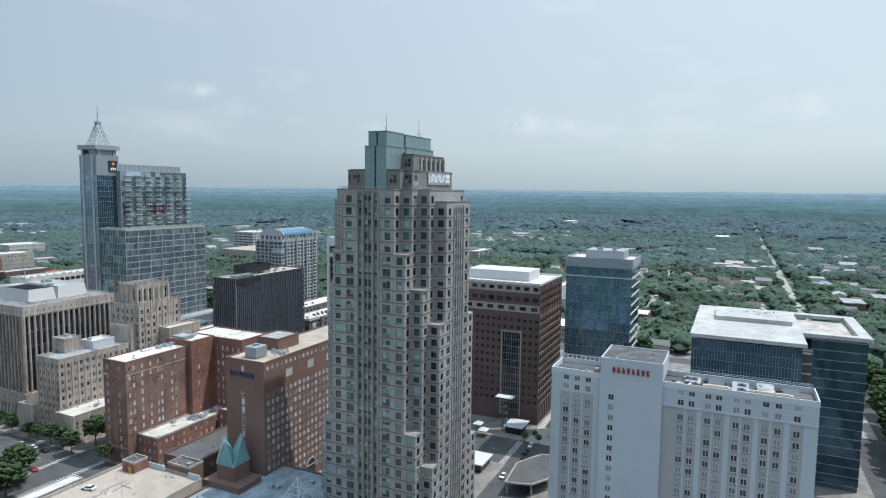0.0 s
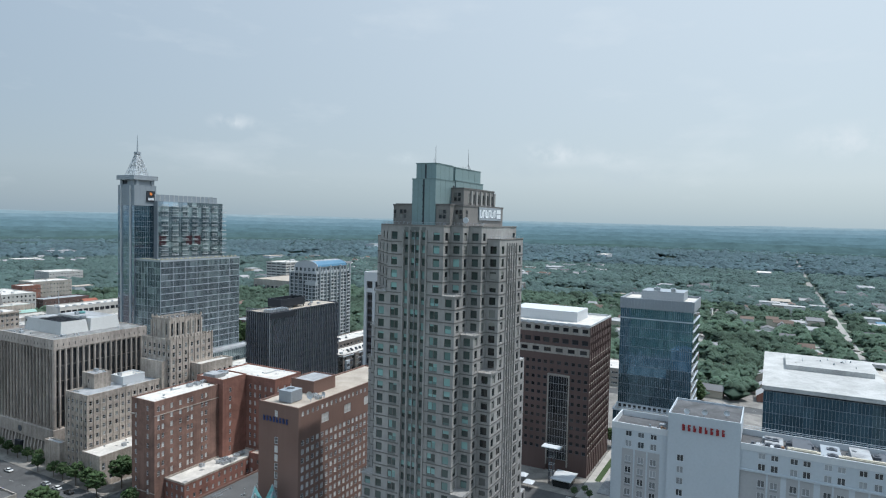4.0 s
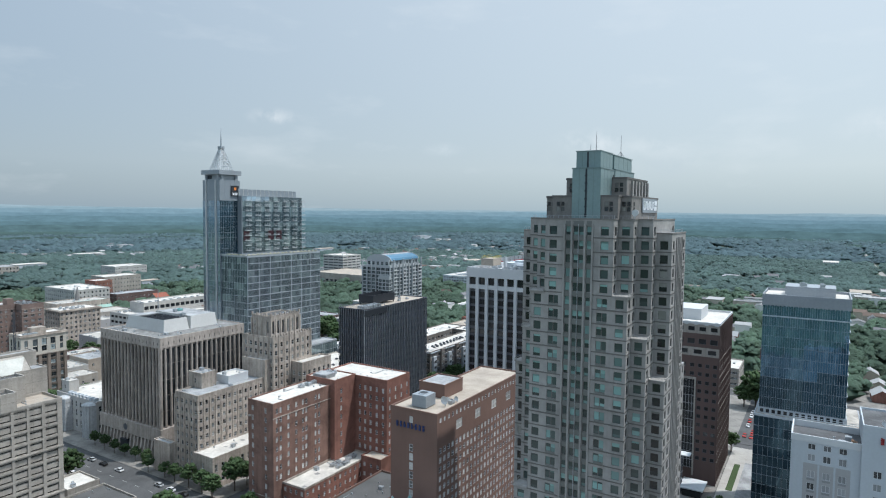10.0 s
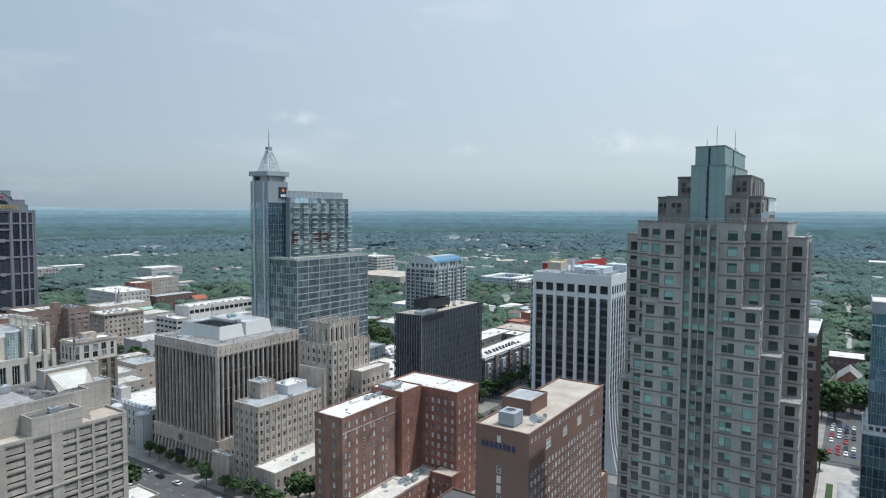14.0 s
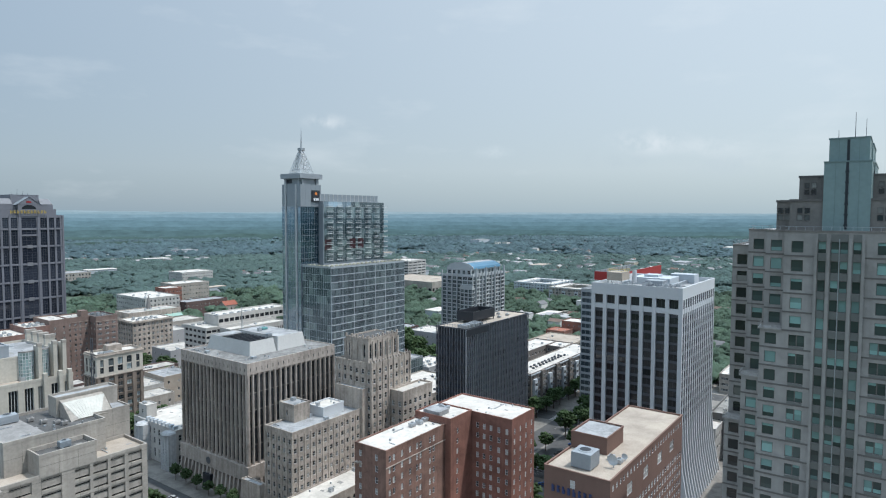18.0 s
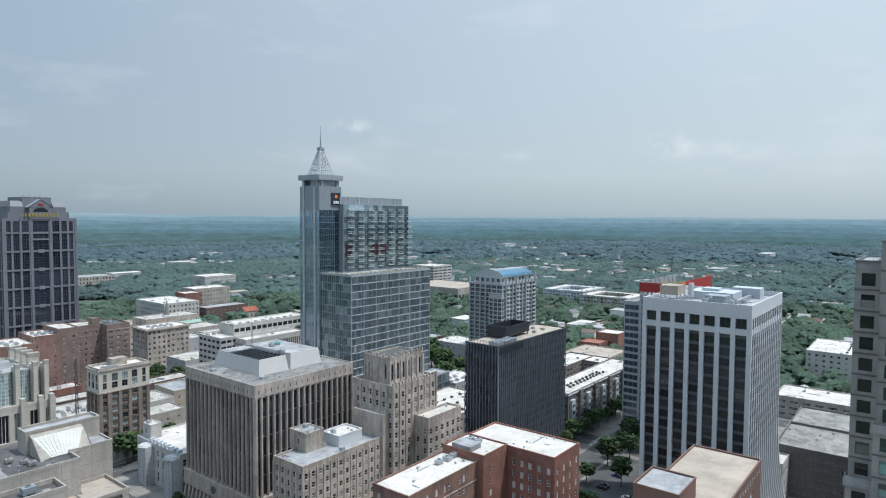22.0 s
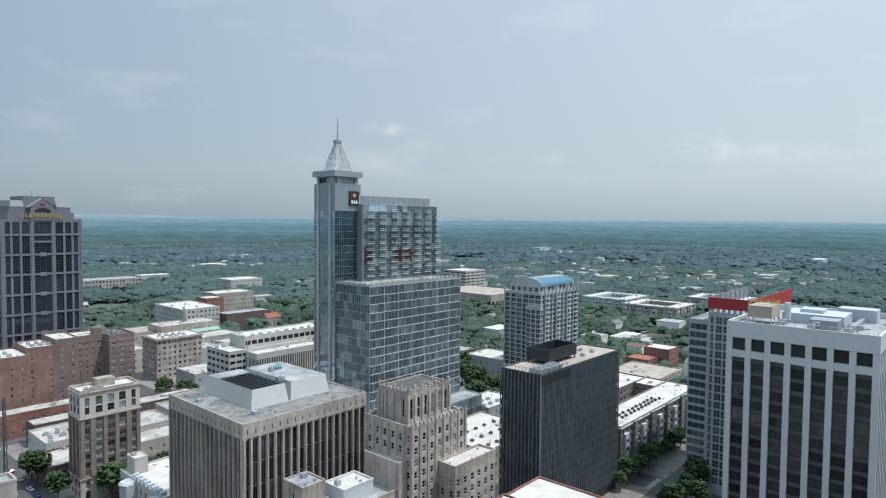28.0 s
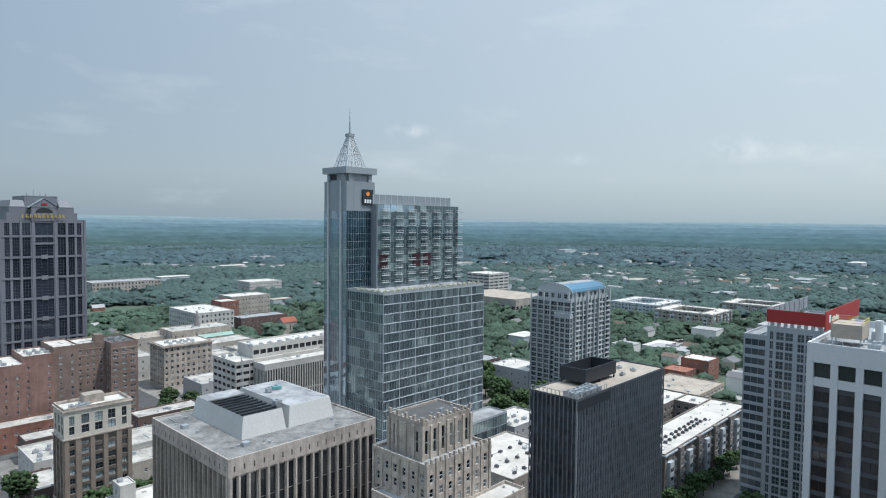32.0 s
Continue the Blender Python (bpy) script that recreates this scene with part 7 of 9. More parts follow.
low_block("white and grey new apartment block", 281, 338, -231, -199.5, 20, TOWN_WHITE, R_WHITE, 9, 7, 5, w=2.0)
low_block("white podium with roof plant beside the columned tower", 42, 55.5, -226, -196, 17, TOWN_WHITE, R_WHITE, 4, 5, 3)
low_block("brick and glass podium beside the brown hotel", -52, -45, -236, -206, 16, BRICK_BROWN, R_TAN, 2, 6, 3)
low_block("grey low annex with a dark roof", -114.5, -77, -205, -188, 9.5, BRICK_BROWN, R_DARK, 8, 4, 2)


def apartments(label, x0, x1, y0, y1, h, fl, court, wall, limit=60):
    """Apartment block round a court: four wings."""
    Q = Building("apartment_block", label, "apartment block", (x0 + x1) / 2, (y0 + y1) / 2, wall, WHITE, G_DARK, limit, "pair")
    p = (h - 1.5) / fl
    d = court
    rr = rows(0.8, p, fl, p * 0.25, p * 0.5)
    for a, b, c, e in ((x0, x1, y0, y0 + d), (x0, x1, y1 - d, y1), (x0, x0 + d, y0 + d + 0.02, y1 - d - 0.02), (x1 - d, x1, y0 + d + 0.02, y1 - d - 0.02)):
        Q.block(a, b, c, e, 0, h, dict(cols=cols(e - c, max(2, int((e - c) / 4)), 2.2), rows=rr), dict(cols=cols(b - a, max(2, int((b - a) / 4.2)), 2.2), rows=rr), R_WHITE, 0.7)
    n = int((x1 - x0) / 9)
    for i in range(n):
        xx = x0 + (x1 - x0) * (i + 0.2) / n
        f = Geo()
        f.box(xx, xx + 3.6, y0 - 1.5, y0, 0.3, h + 0.6 if i % 2 else h - 3)
        part("bay", f, [wall if i % 2 else STUCCO], Q.root)
        for k in range(fl - (0 if i % 2 else 1)):
            Q.win((xx, y0 - 1.5), (1, 0), 0.5, 1.6 + p * k, 2.6, p * 0.55, "pair", -0.04)
        for k in range(fl):
            f = Geo()
            f.box(xx + 4.2, xx + 7.4, y0 - 1.2, y0 - 0.02, 0.8 + p * k, 1.8 + p * k)
            part("balcony", f, [DARKGREY], Q.root)
    for i in range(int((y1 - y0) / 9)):
        yy = y1 - 1.5 - 9 * i
        f = Geo()
        f.box(x0 - 1.3, x0, yy - 4.4, yy, 0.3, h + 0.6 if i % 2 else h - 3.4)
        part("bay", f, [wall if i % 2 else STUCCO], Q.root)
        for k in range(fl - (0 if i % 2 else 1)):
            Q.win((x0 - 1.3, yy), (0, -1), 0.6, 1.6 + p * k, 3.2, p * 0.55, "pair", -0.04)
    f = Geo()
    f.ring(x0 - 0.5, x1 + 0.5, y0 - 0.5, y1 + 0.5, h - 0.5, h + 0.1, 0.5)
    part("cornice", f, [STUCCO], Q.root)
    Q.finish()


APT_WALL = material("dark_taupe_brick", (0.185, 0.165, 0.15), 0.85, vary=0.12, fine=5)
apartments("dark brick and cream apartment block with white roofs", 58, 152, -124.5, -78, 23, 6, 17, APT_WALL)
apartments("cream and grey apartment block round a court", 500, 560, 20, 85, 17, 4, 14, PALE, 20)
apartments("cream and grey apartment block with flat roofs", 530, 600, 95, 155, 17, 4, 14, STUCCO, 20)
apartments("pale apartment block with a courtyard", 640, 700, -10, 60, 15, 4, 14, PALE, 16)

# ---------------- near parking deck, turret and kiosks by the camera's start ----------------
YELLOW_DOOR = material("yellow_door_paint", (0.5, 0.33, 0.03), 0.5, vary=0.05)
B = Building("parking_deck", "low parking deck with a tan open roof", "parking deck", -150, -215, R_TAN, WHITE, G_BLACK, 20, "pane")
B.split = True
B.block(-190, -130.4, -224.2, -191, 0, 14, dict(cols=cols(33.2, 5, 5.5), rows=[(2, 4), (6, 8), (10, 12)]), None, R_TAN, 0.9, coping=PALE)
B.block(-136.9, -131.3, -200.2, -194.5, 14.1, 17.2, None, None, R_DARK, 0.7, wall=BRICK, coping=PALE)
B.block(-130.3, -124.3, -218.6, -208.6, 0, 16.6, None, None, R_DARK, 0.7, wall=BRICK_BROWN, coping=PALE)
for y0_, y1_ in ((-224, -219), (-208, -200), (-199.8, -191.4)):
    f = Geo()
    f.box(-131.15, -130.85, y0_, y1_, 13.99, 15.9)
    part("barrier", f, [STUCCO], B.root)
f = Geo()
f.box(-136.95, -136.8, -198.8, -197.4, 14.0, 16.1)
part("door", f, [YELLOW_DOOR], B.root, "yellow steel door")
for k in range(9):
    f = Geo()
    f.box(-168, -163, -217 + k * 2.7, -216.88 + k * 2.7, 13.99, 14.02)
    part("bay_line", f, [PAINT], B.root)
for x_, y_ in ((-152, -214), (-170, -200)):
    f = Geo()
    f.cone(x_, y_, 13.99, 20.5, 0.09, 0.06, 6)
    f.bar((x_ - 0.9, y_, 20.5), (x_ + 0.9, y_, 20.5), 0.09)
    part("deck_light", f, [ALU], B.root)
B.block(-176, -147.5, -189.2, -184.4, 0, 14.6, None, None, R_WHITE, 0.3, wall=GREY_STUCCO)
B.finish()
tu = thing("turret_house", -121, -226, 0, "brick stair house with four copper gables", "building")
f = Geo()
f.box(-125.2, -117.8, -233.2, -225.8, 0, 18, 0, "b")
f.box(-127.9, -117.5, -238, -222, 0, 13, 0, "b")
part("wall", f, [BRICK_BROWN], tu)
cxx, cyy, zz = -121.5, -229.5, 18
for s in range(4):
    ca, sa_ = [(1, 0), (0, 1), (-1, 0), (0, -1)][s]
    R4 = lambda x, y, z: (cxx + x * ca - y * sa_, cyy + x * sa_ + y * ca, z)
    f = Geo()
    f.poly([R4(3.7, -3.7, zz), R4(3.7, 3.7, zz), R4(3.7, 0, zz + 8.5)])
    f.poly([R4(3.7, 0, zz + 8.5), R4(3.7, 3.7, zz), R4(0, 0, zz + 4.5)])
    f.poly([R4(3.7, -3.7, zz), R4(3.7, 0, zz + 8.5), R4(0, 0, zz + 4.5)])
    gable = part("gable", f, [COPPER], tu)
    f = Geo()
    f.bar(R4(3.8, 0, zz + 8.5), R4(3.8, -3.8, zz), 0.16)
    f.bar(R4(3.8, 0, zz + 8.5), R4(3.8, 3.8, zz), 0.16)
    part("gable_trim", f, [ALU], gable)
low_block("brick arcade with a pale blue roof membrane", -141, -104, -272, -224.6, 11, BRICK_BROWN, material("pale_blue_roof_membrane", (0.27, 0.335, 0.385), 0.8, vary=0.18, coarse=0.15, stain=0.35), 4, 5, 2)
gp = thing("lattice_pyramid", -121.4, -256.4, 11, "white open steel lattice pyramid on the arcade roof", "skylight")
for k in range(4):
    (ax, ay), (bx, by) = [(-3.8, -3.8), (3.8, -3.8), (3.8, 3.8), (-3.8, 3.8)][k], [(3.8, -3.8), (3.8, 3.8), (-3.8, 3.8), (-3.8, -3.8)][k]
    f = Geo()
    f.bar((-121.4 + ax, -256.4 + ay, 11.0), (-121.4, -256.4, 18.2), 0.12)
    part("rib", f, [WHITE], gp)
    for q in (0.0, 0.35, 0.65):
        f = Geo()
        z = 11.1 + 7.0 * q
        f.bar((-121.4 + ax * (1 - q), -256.4 + ay * (1 - q), z), (-121.4 + bx * (1 - q), -256.4 + by * (1 - q), z), 0.08)
        f.bar((-121.4 + ax * (1 - q), -256.4 + ay * (1 - q), z), (-121.4 + (ax + bx) / 2 * (0.7 - q), -256.4 + (ay + by) / 2 * (0.7 - q), z + 2.1), 0.07)
        part("strut", f, [WHITE], gp)
for x, y, w, d in ((-51, -291, 10, 6), (-8, -292.5, 9, 7)):
    kk = thing("street_kiosk", x, y, 0.15, "small street kiosk with a flat white roof", "kiosk", "white roofed kiosks")
    f = Geo()
    f.box(x - w / 2, x + w / 2, y - d / 2, y + d / 2, 0.15, 3.4, 0, "b")
    part("wall", f, [G_DARK], kk)
    f = Geo()
    f.box(x - w / 2 - 1, x + w / 2 + 1, y - d / 2 - 1, y + d / 2 + 1, 3.4, 3.8)
    part("roof", f, [WHITE], kk)
def gabled(name, label, cat, x0, x1, y0, y1, h, e, wall, roof, nx_, along="x"):
    """A gabled hall: walls with windows, gable ends, two roof slopes with eaves."""
    Q = Building(name, label, cat, (x0 + x1) / 2, (y0 + y1) / 2, wall, WHITE, G_DARK, 24, "sash")
    Q.block(x0, x1, y0, y1, 0, h, dict(cols=cols(y1 - y0, max(2, nx_ - 1), 1.2), rows=[(h * 0.3, h * 0.75)]), dict(cols=cols(x1 - x0, nx_, 1.2), rows=[(h * 0.3, h * 0.75)]))
    xm, ym = (x0 + x1) / 2, (y0 + y1) / 2
    if along == "x":
        ends = [[(x, y0, h), (x, y1, h), (x, ym, h + e)] for x in (x0, x1)]
        slopes = [[(x0 - 0.5, yy - s * 0.5, h - 0.2), (x1 + 0.5, yy - s * 0.5, h - 0.2), (x1 + 0.5, ym, h + e + 0.2), (x0 - 0.5, ym, h + e + 0.2)][::s] for yy, s in ((y0, 1), (y1, -1))]
    else:
        ends = [[(x0, y, h), (x1, y, h), (xm, y, h + e)] for y in (y0, y1)]
        slopes = [[(xx - s * 0.5, y0 - 0.5, h - 0.2), (xm, y0 - 0.5, h + e + 0.2), (xm, y1 + 0.5, h + e + 0.2), (xx - s * 0.5, y1 + 0.5, h - 0.2)][::s] for xx, s in ((x0, 1), (x1, -1))]
    for q in ends:
        f = Geo()
        f.poly(q)
        part("gable", f, [wall], Q.root)
    for q in slopes:
        f = Geo()
        f.poly(q)
        part("roof_slope", f, [roof], Q.root)
    Q.finish()


CLAY = material("red_clay_tiles", (0.26, 0.09, 0.06), 0.9, vary=0.15)
SLATE = material("grey_slate", (0.19, 0.185, 0.18), 0.85, vary=0.15, fine=3)
GREEN_ROOF = material("pale_green_copper_roof", (0.26, 0.40, 0.35), 0.7, vary=0.12, streak=0.3)
gabled("church", "red brick church with a steep grey gable", "church", 200, 222, -316, -303, 7, 6, BRICK, SLATE, 4)
gabled("church", "stone church with a pale green copper roof", "church", 62, 92, 283, 303, 13, 7, BRICK_PINK, GREEN_ROOF, 6)
gabled("clay_roofed_hall", "small hall with a red clay roof", "hall", 160, 176, 311, 323, 12, 4, PALE, CLAY, 3)
low_block("dark brick shop row with a white roof edge", 250, 275, -318, -296, 11, BRICK_DARK, R_WHITE, 6, 5, 2)
low_block("long low brick wall building beside the car park", 160, 168, -318, -296, 6, BRICK_DARK, R_TAN, 2, 5, 1)
sp = thing("church_steeple", 70, 306, 0, "slender dark slate church steeple", "steeple")
f = Geo()
f.box(67.5, 72.5, 303.5, 308.5, 0, 20, 0, "b")
part("tower", f, [BRICK_PINK], sp)
f = Geo()
f.cone(70, 306, 20, 34, 3.0, 0.1, 8)
part("steeple_roof", f, [SLATE], sp)
low_block("small white roofed bank pavilion", -150, -138, -98, -84, 7, PALE, R_WHITE, 5, 5, 1, wh=2)
low_block("low grey roofed pavilion with planters", -166, -138, -122, -101, 6, PALE, R_DARK, 5, 5, 1, wh=2)
cd = thing("hotel_canopy", -53, -314, 0, "dark flat hotel canopy with a pale rim over the drop-off", "canopy")
CAN = [(-68.5, -308.5), (-51, -307.2), (-39, -313.5), (-37.5, -321.5), (-58.5, -322), (-66, -317.5)]
f = Geo()
f.prism(CAN[::-1], 4.3, 5.0, bottom=True)
f.f = [q[::-1] for q in f.f]
part("canopy", f, [R_DARK], cd)
f = Geo()
for (ax, ay), (bx, by) in zip(CAN, CAN[1:] + CAN[:1]):
    f.bar((ax, ay, 4.9), (bx, by, 4.9), 0.3)
part("rim", f, [PALE], cd)
for ax, ay in CAN:
    f = Geo()
    f.cone(ax * 0.94 - 3.2, ay * 0.94 - 18.9, 0.15, 4.4, 0.35, 0.35, 8)
    part("post", f, [PALE], cd)
g = Geo()
g.box(-17.8, 56, -315.8, -300.2, 0.02, 0.16, 0, "b")
tagged(new("plaza", g.mesh("plaza", [material("pale_plaza_paving", (0.40, 0.385, 0.36), 0.9, vary=0.12, fine=1.5, coarse=0.1, stain=0.15)])), "pale paved plaza between the offices", "plaza", kind="structure")
g = Geo()
g.box(2.0, 33, -305.6, -303.2, 0.1, 0.3, 0, "b")
tagged(new("lawn", g.mesh("lawn", [LAWN])), "narrow green lawn strip beside the plaza", "lawn", kind="structure")
g = Geo()
g.box(-10, 36, -315, -307.2, 0.1, 0.55, 0, "b")
tagged(new("terrace", g.mesh("terrace", [R_GREY])), "raised grey terrace beside the lawn", "terrace", kind="structure")
py_ = thing("pylon", -10, -287.4, 0.15, "slender grey plaza pylon with a white winged top", "pylon")
for sx in (-0.9, 0.9):
    for sy in (-0.9, 0.9):
        f = Geo()
        f.box(-10 + sx - 0.15, -10 + sx + 0.15, -287.4 + sy - 0.15, -287.4 + sy + 0.15, 0.15, 16)
        part("post", f, [DARKGREY], py_)
for k in range(5):
    f = Geo()
    f.ring(-11.1, -8.9, -288.5, -286.3, 2.5 + k * 3, 2.8 + k * 3, 0.2)
    part("collar", f, [GREYPANEL], py_)
f = Geo()
f.box(-12.2, -7.8, -291.5, -283.3, 16, 16.35)
part("wing", f, [WHITE], py_)
for sx, sy in ((-14, -276), (-20, -281)):
    um = thing("parasol", sx, sy, 0.15, "white square parasol on the plaza", "parasol", "plaza parasols")
    f = Geo()
    for k in range(4):
        a0, a1 = math.pi / 4 + k * math.pi / 2, math.pi / 4 + (k + 1) * math.pi / 2
        f.poly([(sx + 3 * math.cos(a0), sy + 3 * math.sin(a0), 3.0), (sx + 3 * math.cos(a1), sy + 3 * math.sin(a1), 3.0), (sx, sy, 4.2)])
    part("shade", f, [WHITE], um)
    f = Geo()
    f.cone(sx, sy, 0.15, 4.1, 0.08, 0.06, 6)
    part("pole", f, [ALU], um)

# ---------------- rooftop plant ----------------
UNIT_MESH = {}


def roof_unit(x, y, z, w=2.4, d=1.6, h=1.3, turn=0, label="grey metal roof unit with a round fan", mat=ALU):
    """An air handler: body with louvres, fan ring, feet."""
    key = (w, d, h, mat.name)
    if key not in UNIT_MESH:
        a, b_, c = Geo(), Geo(), Geo()
        a.box(-w / 2, w / 2, -d / 2, d / 2, 0.25, h)
        for k in range(3):
            a.box(-w / 2 + 0.2, w / 2 - 0.2, -d / 2 - 0.05, -d / 2, 0.4 + k * h * 0.2, 0.4 + k * h * 0.2 + 0.1)
        for sx in (-1, 1):
            for sy in (-1, 1):
                a.box(sx * w * 0.4 - 0.1, sx * w * 0.4 + 0.1, sy * d * 0.4 - 0.1, sy * d * 0.4 + 0.1, 0, 0.25)
        b_.cone(0, 0, h, h + 0.25, min(w, d) * 0.38, min(w, d) * 0.34, 10)
        c.cone(0, 0, h + 0.251, h + 0.26, min(w, d) * 0.28, min(w, d) * 0.1, 10)
        UNIT_MESH[key] = (a.mesh("body", [mat]), b_.mesh("fan_ring", [mat]), c.mesh("fan", [BLACK]))
    r = thing("roof_unit", x, y, z, label, "roof unit", "roof units")
    r.matrix_world = r.matrix_basis = pose(x, y, z, 0, 0, turn)
    body, ring_, fan = UNIT_MESH[key]
    part("body", body, None, r)
    part("fan", fan, None, part("fan_ring", ring_, None, r))


def unit_rows(x0, y0, z, nx_, ny_, dx, dy, **k):
    for i in range(nx_):
        for j in range(ny_):
            roof_unit(x0 + i * dx + random.uniform(-0.3, 0.3), y0 + j * dy + random.uniform(-0.3, 0.3), z, turn=random.choice((0, 90)), **k)


random.seed(11)
roof_unit(-107.5, -227.6, 50.85, 5.6, 5.2, 4.0, label="large fenced grey cooling plant on the hotel roof", mat=GREYPANEL)
roof_unit(-100, -231.5, 50.85, 2.0, 1.4, 1.2)
roof_unit(-101, -234.0, 50.85, 2.0, 1.4, 1.2)
unit_rows(-76, -160, 43.6, 2, 2, 3, 3)
unit_rows(-90, -158, 41.5, 3, 1, 3.4, 3)
unit_rows(-86, -174, 11.0, 2, 2, 3, 3)
unit_rows(-78, -172, 11.0, 2, 1, 3, 3)
unit_rows(28, -121, 59.4, 2, 2, 9, 6.0, w=1.8, d=1.4, h=1.0)
unit_rows(-9, -125, 59.4, 6, 2, 2.4, 2.6, h=1.8)
unit_rows(-4, -216, 85.1, 2, 3, 5, 8)
unit_rows(72, -118.5, 22.99, 11, 1, 4.2, 3, w=1.4, d=1.2, h=1.0, mat=DARKGREY, label="dark grey roof unit with a round fan")
unit_rows(74, -115.9, 22.99, 9, 1, 4.6, 3, w=1.4, d=1.2, h=1.0, mat=DARKGREY, label="dark grey roof unit with a round fan")
unit_rows(70, -88, 22.99, 6, 1, 8, 3, w=1.4, d=1.2, h=1.0, mat=DARKGREY, label="dark grey roof unit with a round fan")
unit_rows(20, -80, 14, 5, 3, 7, 9, w=1.6, d=1.2, h=1.0, mat=DARKGREY, label="dark grey roof unit with a round fan")
unit_rows(66, -42, 14, 3, 2, 6, 6)
unit_rows(-78, -394, 52.3, 2, 6, 5, 5, w=2.4, d=1.8, h=1.5, mat=DARKGREY, label="dark grey roof unit with a round fan")
unit_rows(-78, -371, 52.3, 2, 1, 5, 5, w=2.4, d=1.8, h=1.5, mat=DARKGREY, label="dark grey roof unit with a round fan")
unit_rows(-6, -334, 86, 1, 2, 4, 6)
unit_rows(-80, -70, 60.6, 1, 1, 4, 5)
roof_unit(-72, -56, 60.6, 2.6, 2.0, 1.2, label="pale teal roof unit on the fin office", mat=COPPER)
roof_unit(-75.5, -57.5, 60.6, 1.6, 1.6, 1.5)
unit_rows(-106, 27, 43.7, 3, 1, 2.6, 3)
unit_rows(0, 88, 43, 8, 1, 6, 3)
unit_rows(-10, 100, 36.5, 3, 1, 4, 3)
unit_rows(-90, 157, 41, 3, 2, 4, 7)
unit_rows(-112, 152, 38, 3, 2, 5, 8)
unit_rows(-48, 155, 43, 2, 2, 4, 8)
unit_rows(0, 194, 29, 4, 2, 5, 6)
for ux, uy in ((-181.5, -111.5), (-183.4, -108.0), (-180.6, -113.6), (-184.8, -103.5)):
    roof_unit(ux, uy, 58.0, 1.5, 1.2, 1.1, label="small dark roof unit on the gravel roof", mat=R_PATCH)
roof_unit(-184, -121.5, 54.9, 2.6, 1.8, 1.7, label="blue-grey roof unit on the concrete office", mat=SLATE_PANEL)
roof_unit(-189, -100, 58.0, 4.5, 3.0, 2.2, label="blue-grey plant hut on the concrete office", mat=GREYPANEL)
unit_rows(90, 350, 25, 2, 2, 14, 24)
unit_rows(290, -224, 20, 5, 1, 9, 8, w=1.6, d=1.2, h=1.0, mat=DARKGREY, label="dark grey roof unit with a round fan")
unit_rows(-104, 80, 11, 4, 2, 5, 6)
unit_rows(44, -222, 17, 2, 4, 4, 6)
unit_rows(-26, 234, 16, 2, 2, 14, 18)
ct = thing("cooling_tower", 4, -193, 85.1, "tan cooling tower in a yellow steel frame", "cooling tower")
f = Geo()
f.box(0, 9, -197, -190.5, 86.2, 89.6)
part("tank", f, [R_TAN], ct)
for x in (0.3, 4.5, 8.7):
    for y in (-196.7, -190.8):
        f = Geo()
        f.box(x - 0.15, x + 0.15, y - 0.15, y + 0.15, 85.08, 86.3)
        part("leg", f, [ALU], ct)
YELLOW = material("yellow_steel", (0.55, 0.42, 0.08), 0.5, vary=0.08)
for bx in ((0, 9, -197, -196.9), (0, 9, -190.6, -190.5), (0, 0.1, -197, -190.5), (8.9, 9, -197, -190.5)):
    f = Geo()
    for z in (90.1, 90.7):
        f.box(*bx, z, z + 0.09)
    part("rail", f, [YELLOW], ct)
for k in range(5):
    f = Geo()
    f.box(0.1 + k * 2.2, 0.2 + k * 2.2, -196.95, -196.85, 89.6, 90.75)
    part("rail_post", f, [YELLOW], ct)
f = Geo()
f.cone(9.5, -199, 85.08, 90.2, 0.9, 0.9, 12)
part("flue", f, [WHITE], ct)
for dx, dy, dz, dr in ((-104.5, -233.8, 50.85, 1.35), (-98.5, -234.6, 50.85, 0.8), (-80.5, -348.5, 58.9, 0.8), (-79, -353, 58.9, 0.8), (-76.5, -358.5, 58.9, 0.8)):
    dish = thing("satellite_dish", dx, dy, dz, "white satellite dish on a post", "satellite dish", "satellite dishes")
    f = Geo()
    f.cone(dx, dy, dz, dz + dr * 1.3, 0.15, 0.12, 8)
    part("post", f, [ALU], dish)
    f = Geo()
    for k in range(14):
        a0, a1 = 2 * math.pi * k / 14, 2 * math.pi * (k + 1) / 14
        for r0, r1, d0, d1 in ((0, 0.5, 0, 0.06), (0.5, 1.0, 0.06, 0.26)):
            q = [(r0, a0, d0), (r1, a0, d1), (r1, a1, d1), (r0, a1, d0)]
            f.poly([(dx - 0.2 - d * 1.6 * dr, dy + r * dr * math.cos(t), dz + dr * 1.6 + r * dr * math.sin(t)) for r, t, d in q])
    part("bowl", f, [WHITE], dish)
ms = thing("lattice_mast", -84, -56, 60.6, "thin steel lattice mast on the fin office roof", "mast")
f = Geo()
for sx, sy in ((0, 0), (0.8, 0), (0.4, 0.7)):
    f.bar((-84 + sx, -56 + sy, 60.6), (-83.6, -55.7, 73), 0.05)
for k in range(8):
    f.bar((-84 + 0.05 * k, -56, 61 + 1.4 * k), (-83.2 - 0.05 * k, -56, 62.4 + 1.4 * k), 0.035)
part("lattice", f, [ALU], ms)
ms = thing("lattice_mast", -160, -80, 58, "steel lattice mast with dishes beside the concrete office", "mast")
f = Geo()
for sx, sy in ((0, 0), (1.2, 0), (0.6, 1.0)):
    f.bar((-160 + sx, -83 + sy, 0.15), (-159.4 + (sx - 0.6) * 0.4, -82.6 + (sy - 0.4) * 0.4, 74), 0.09)
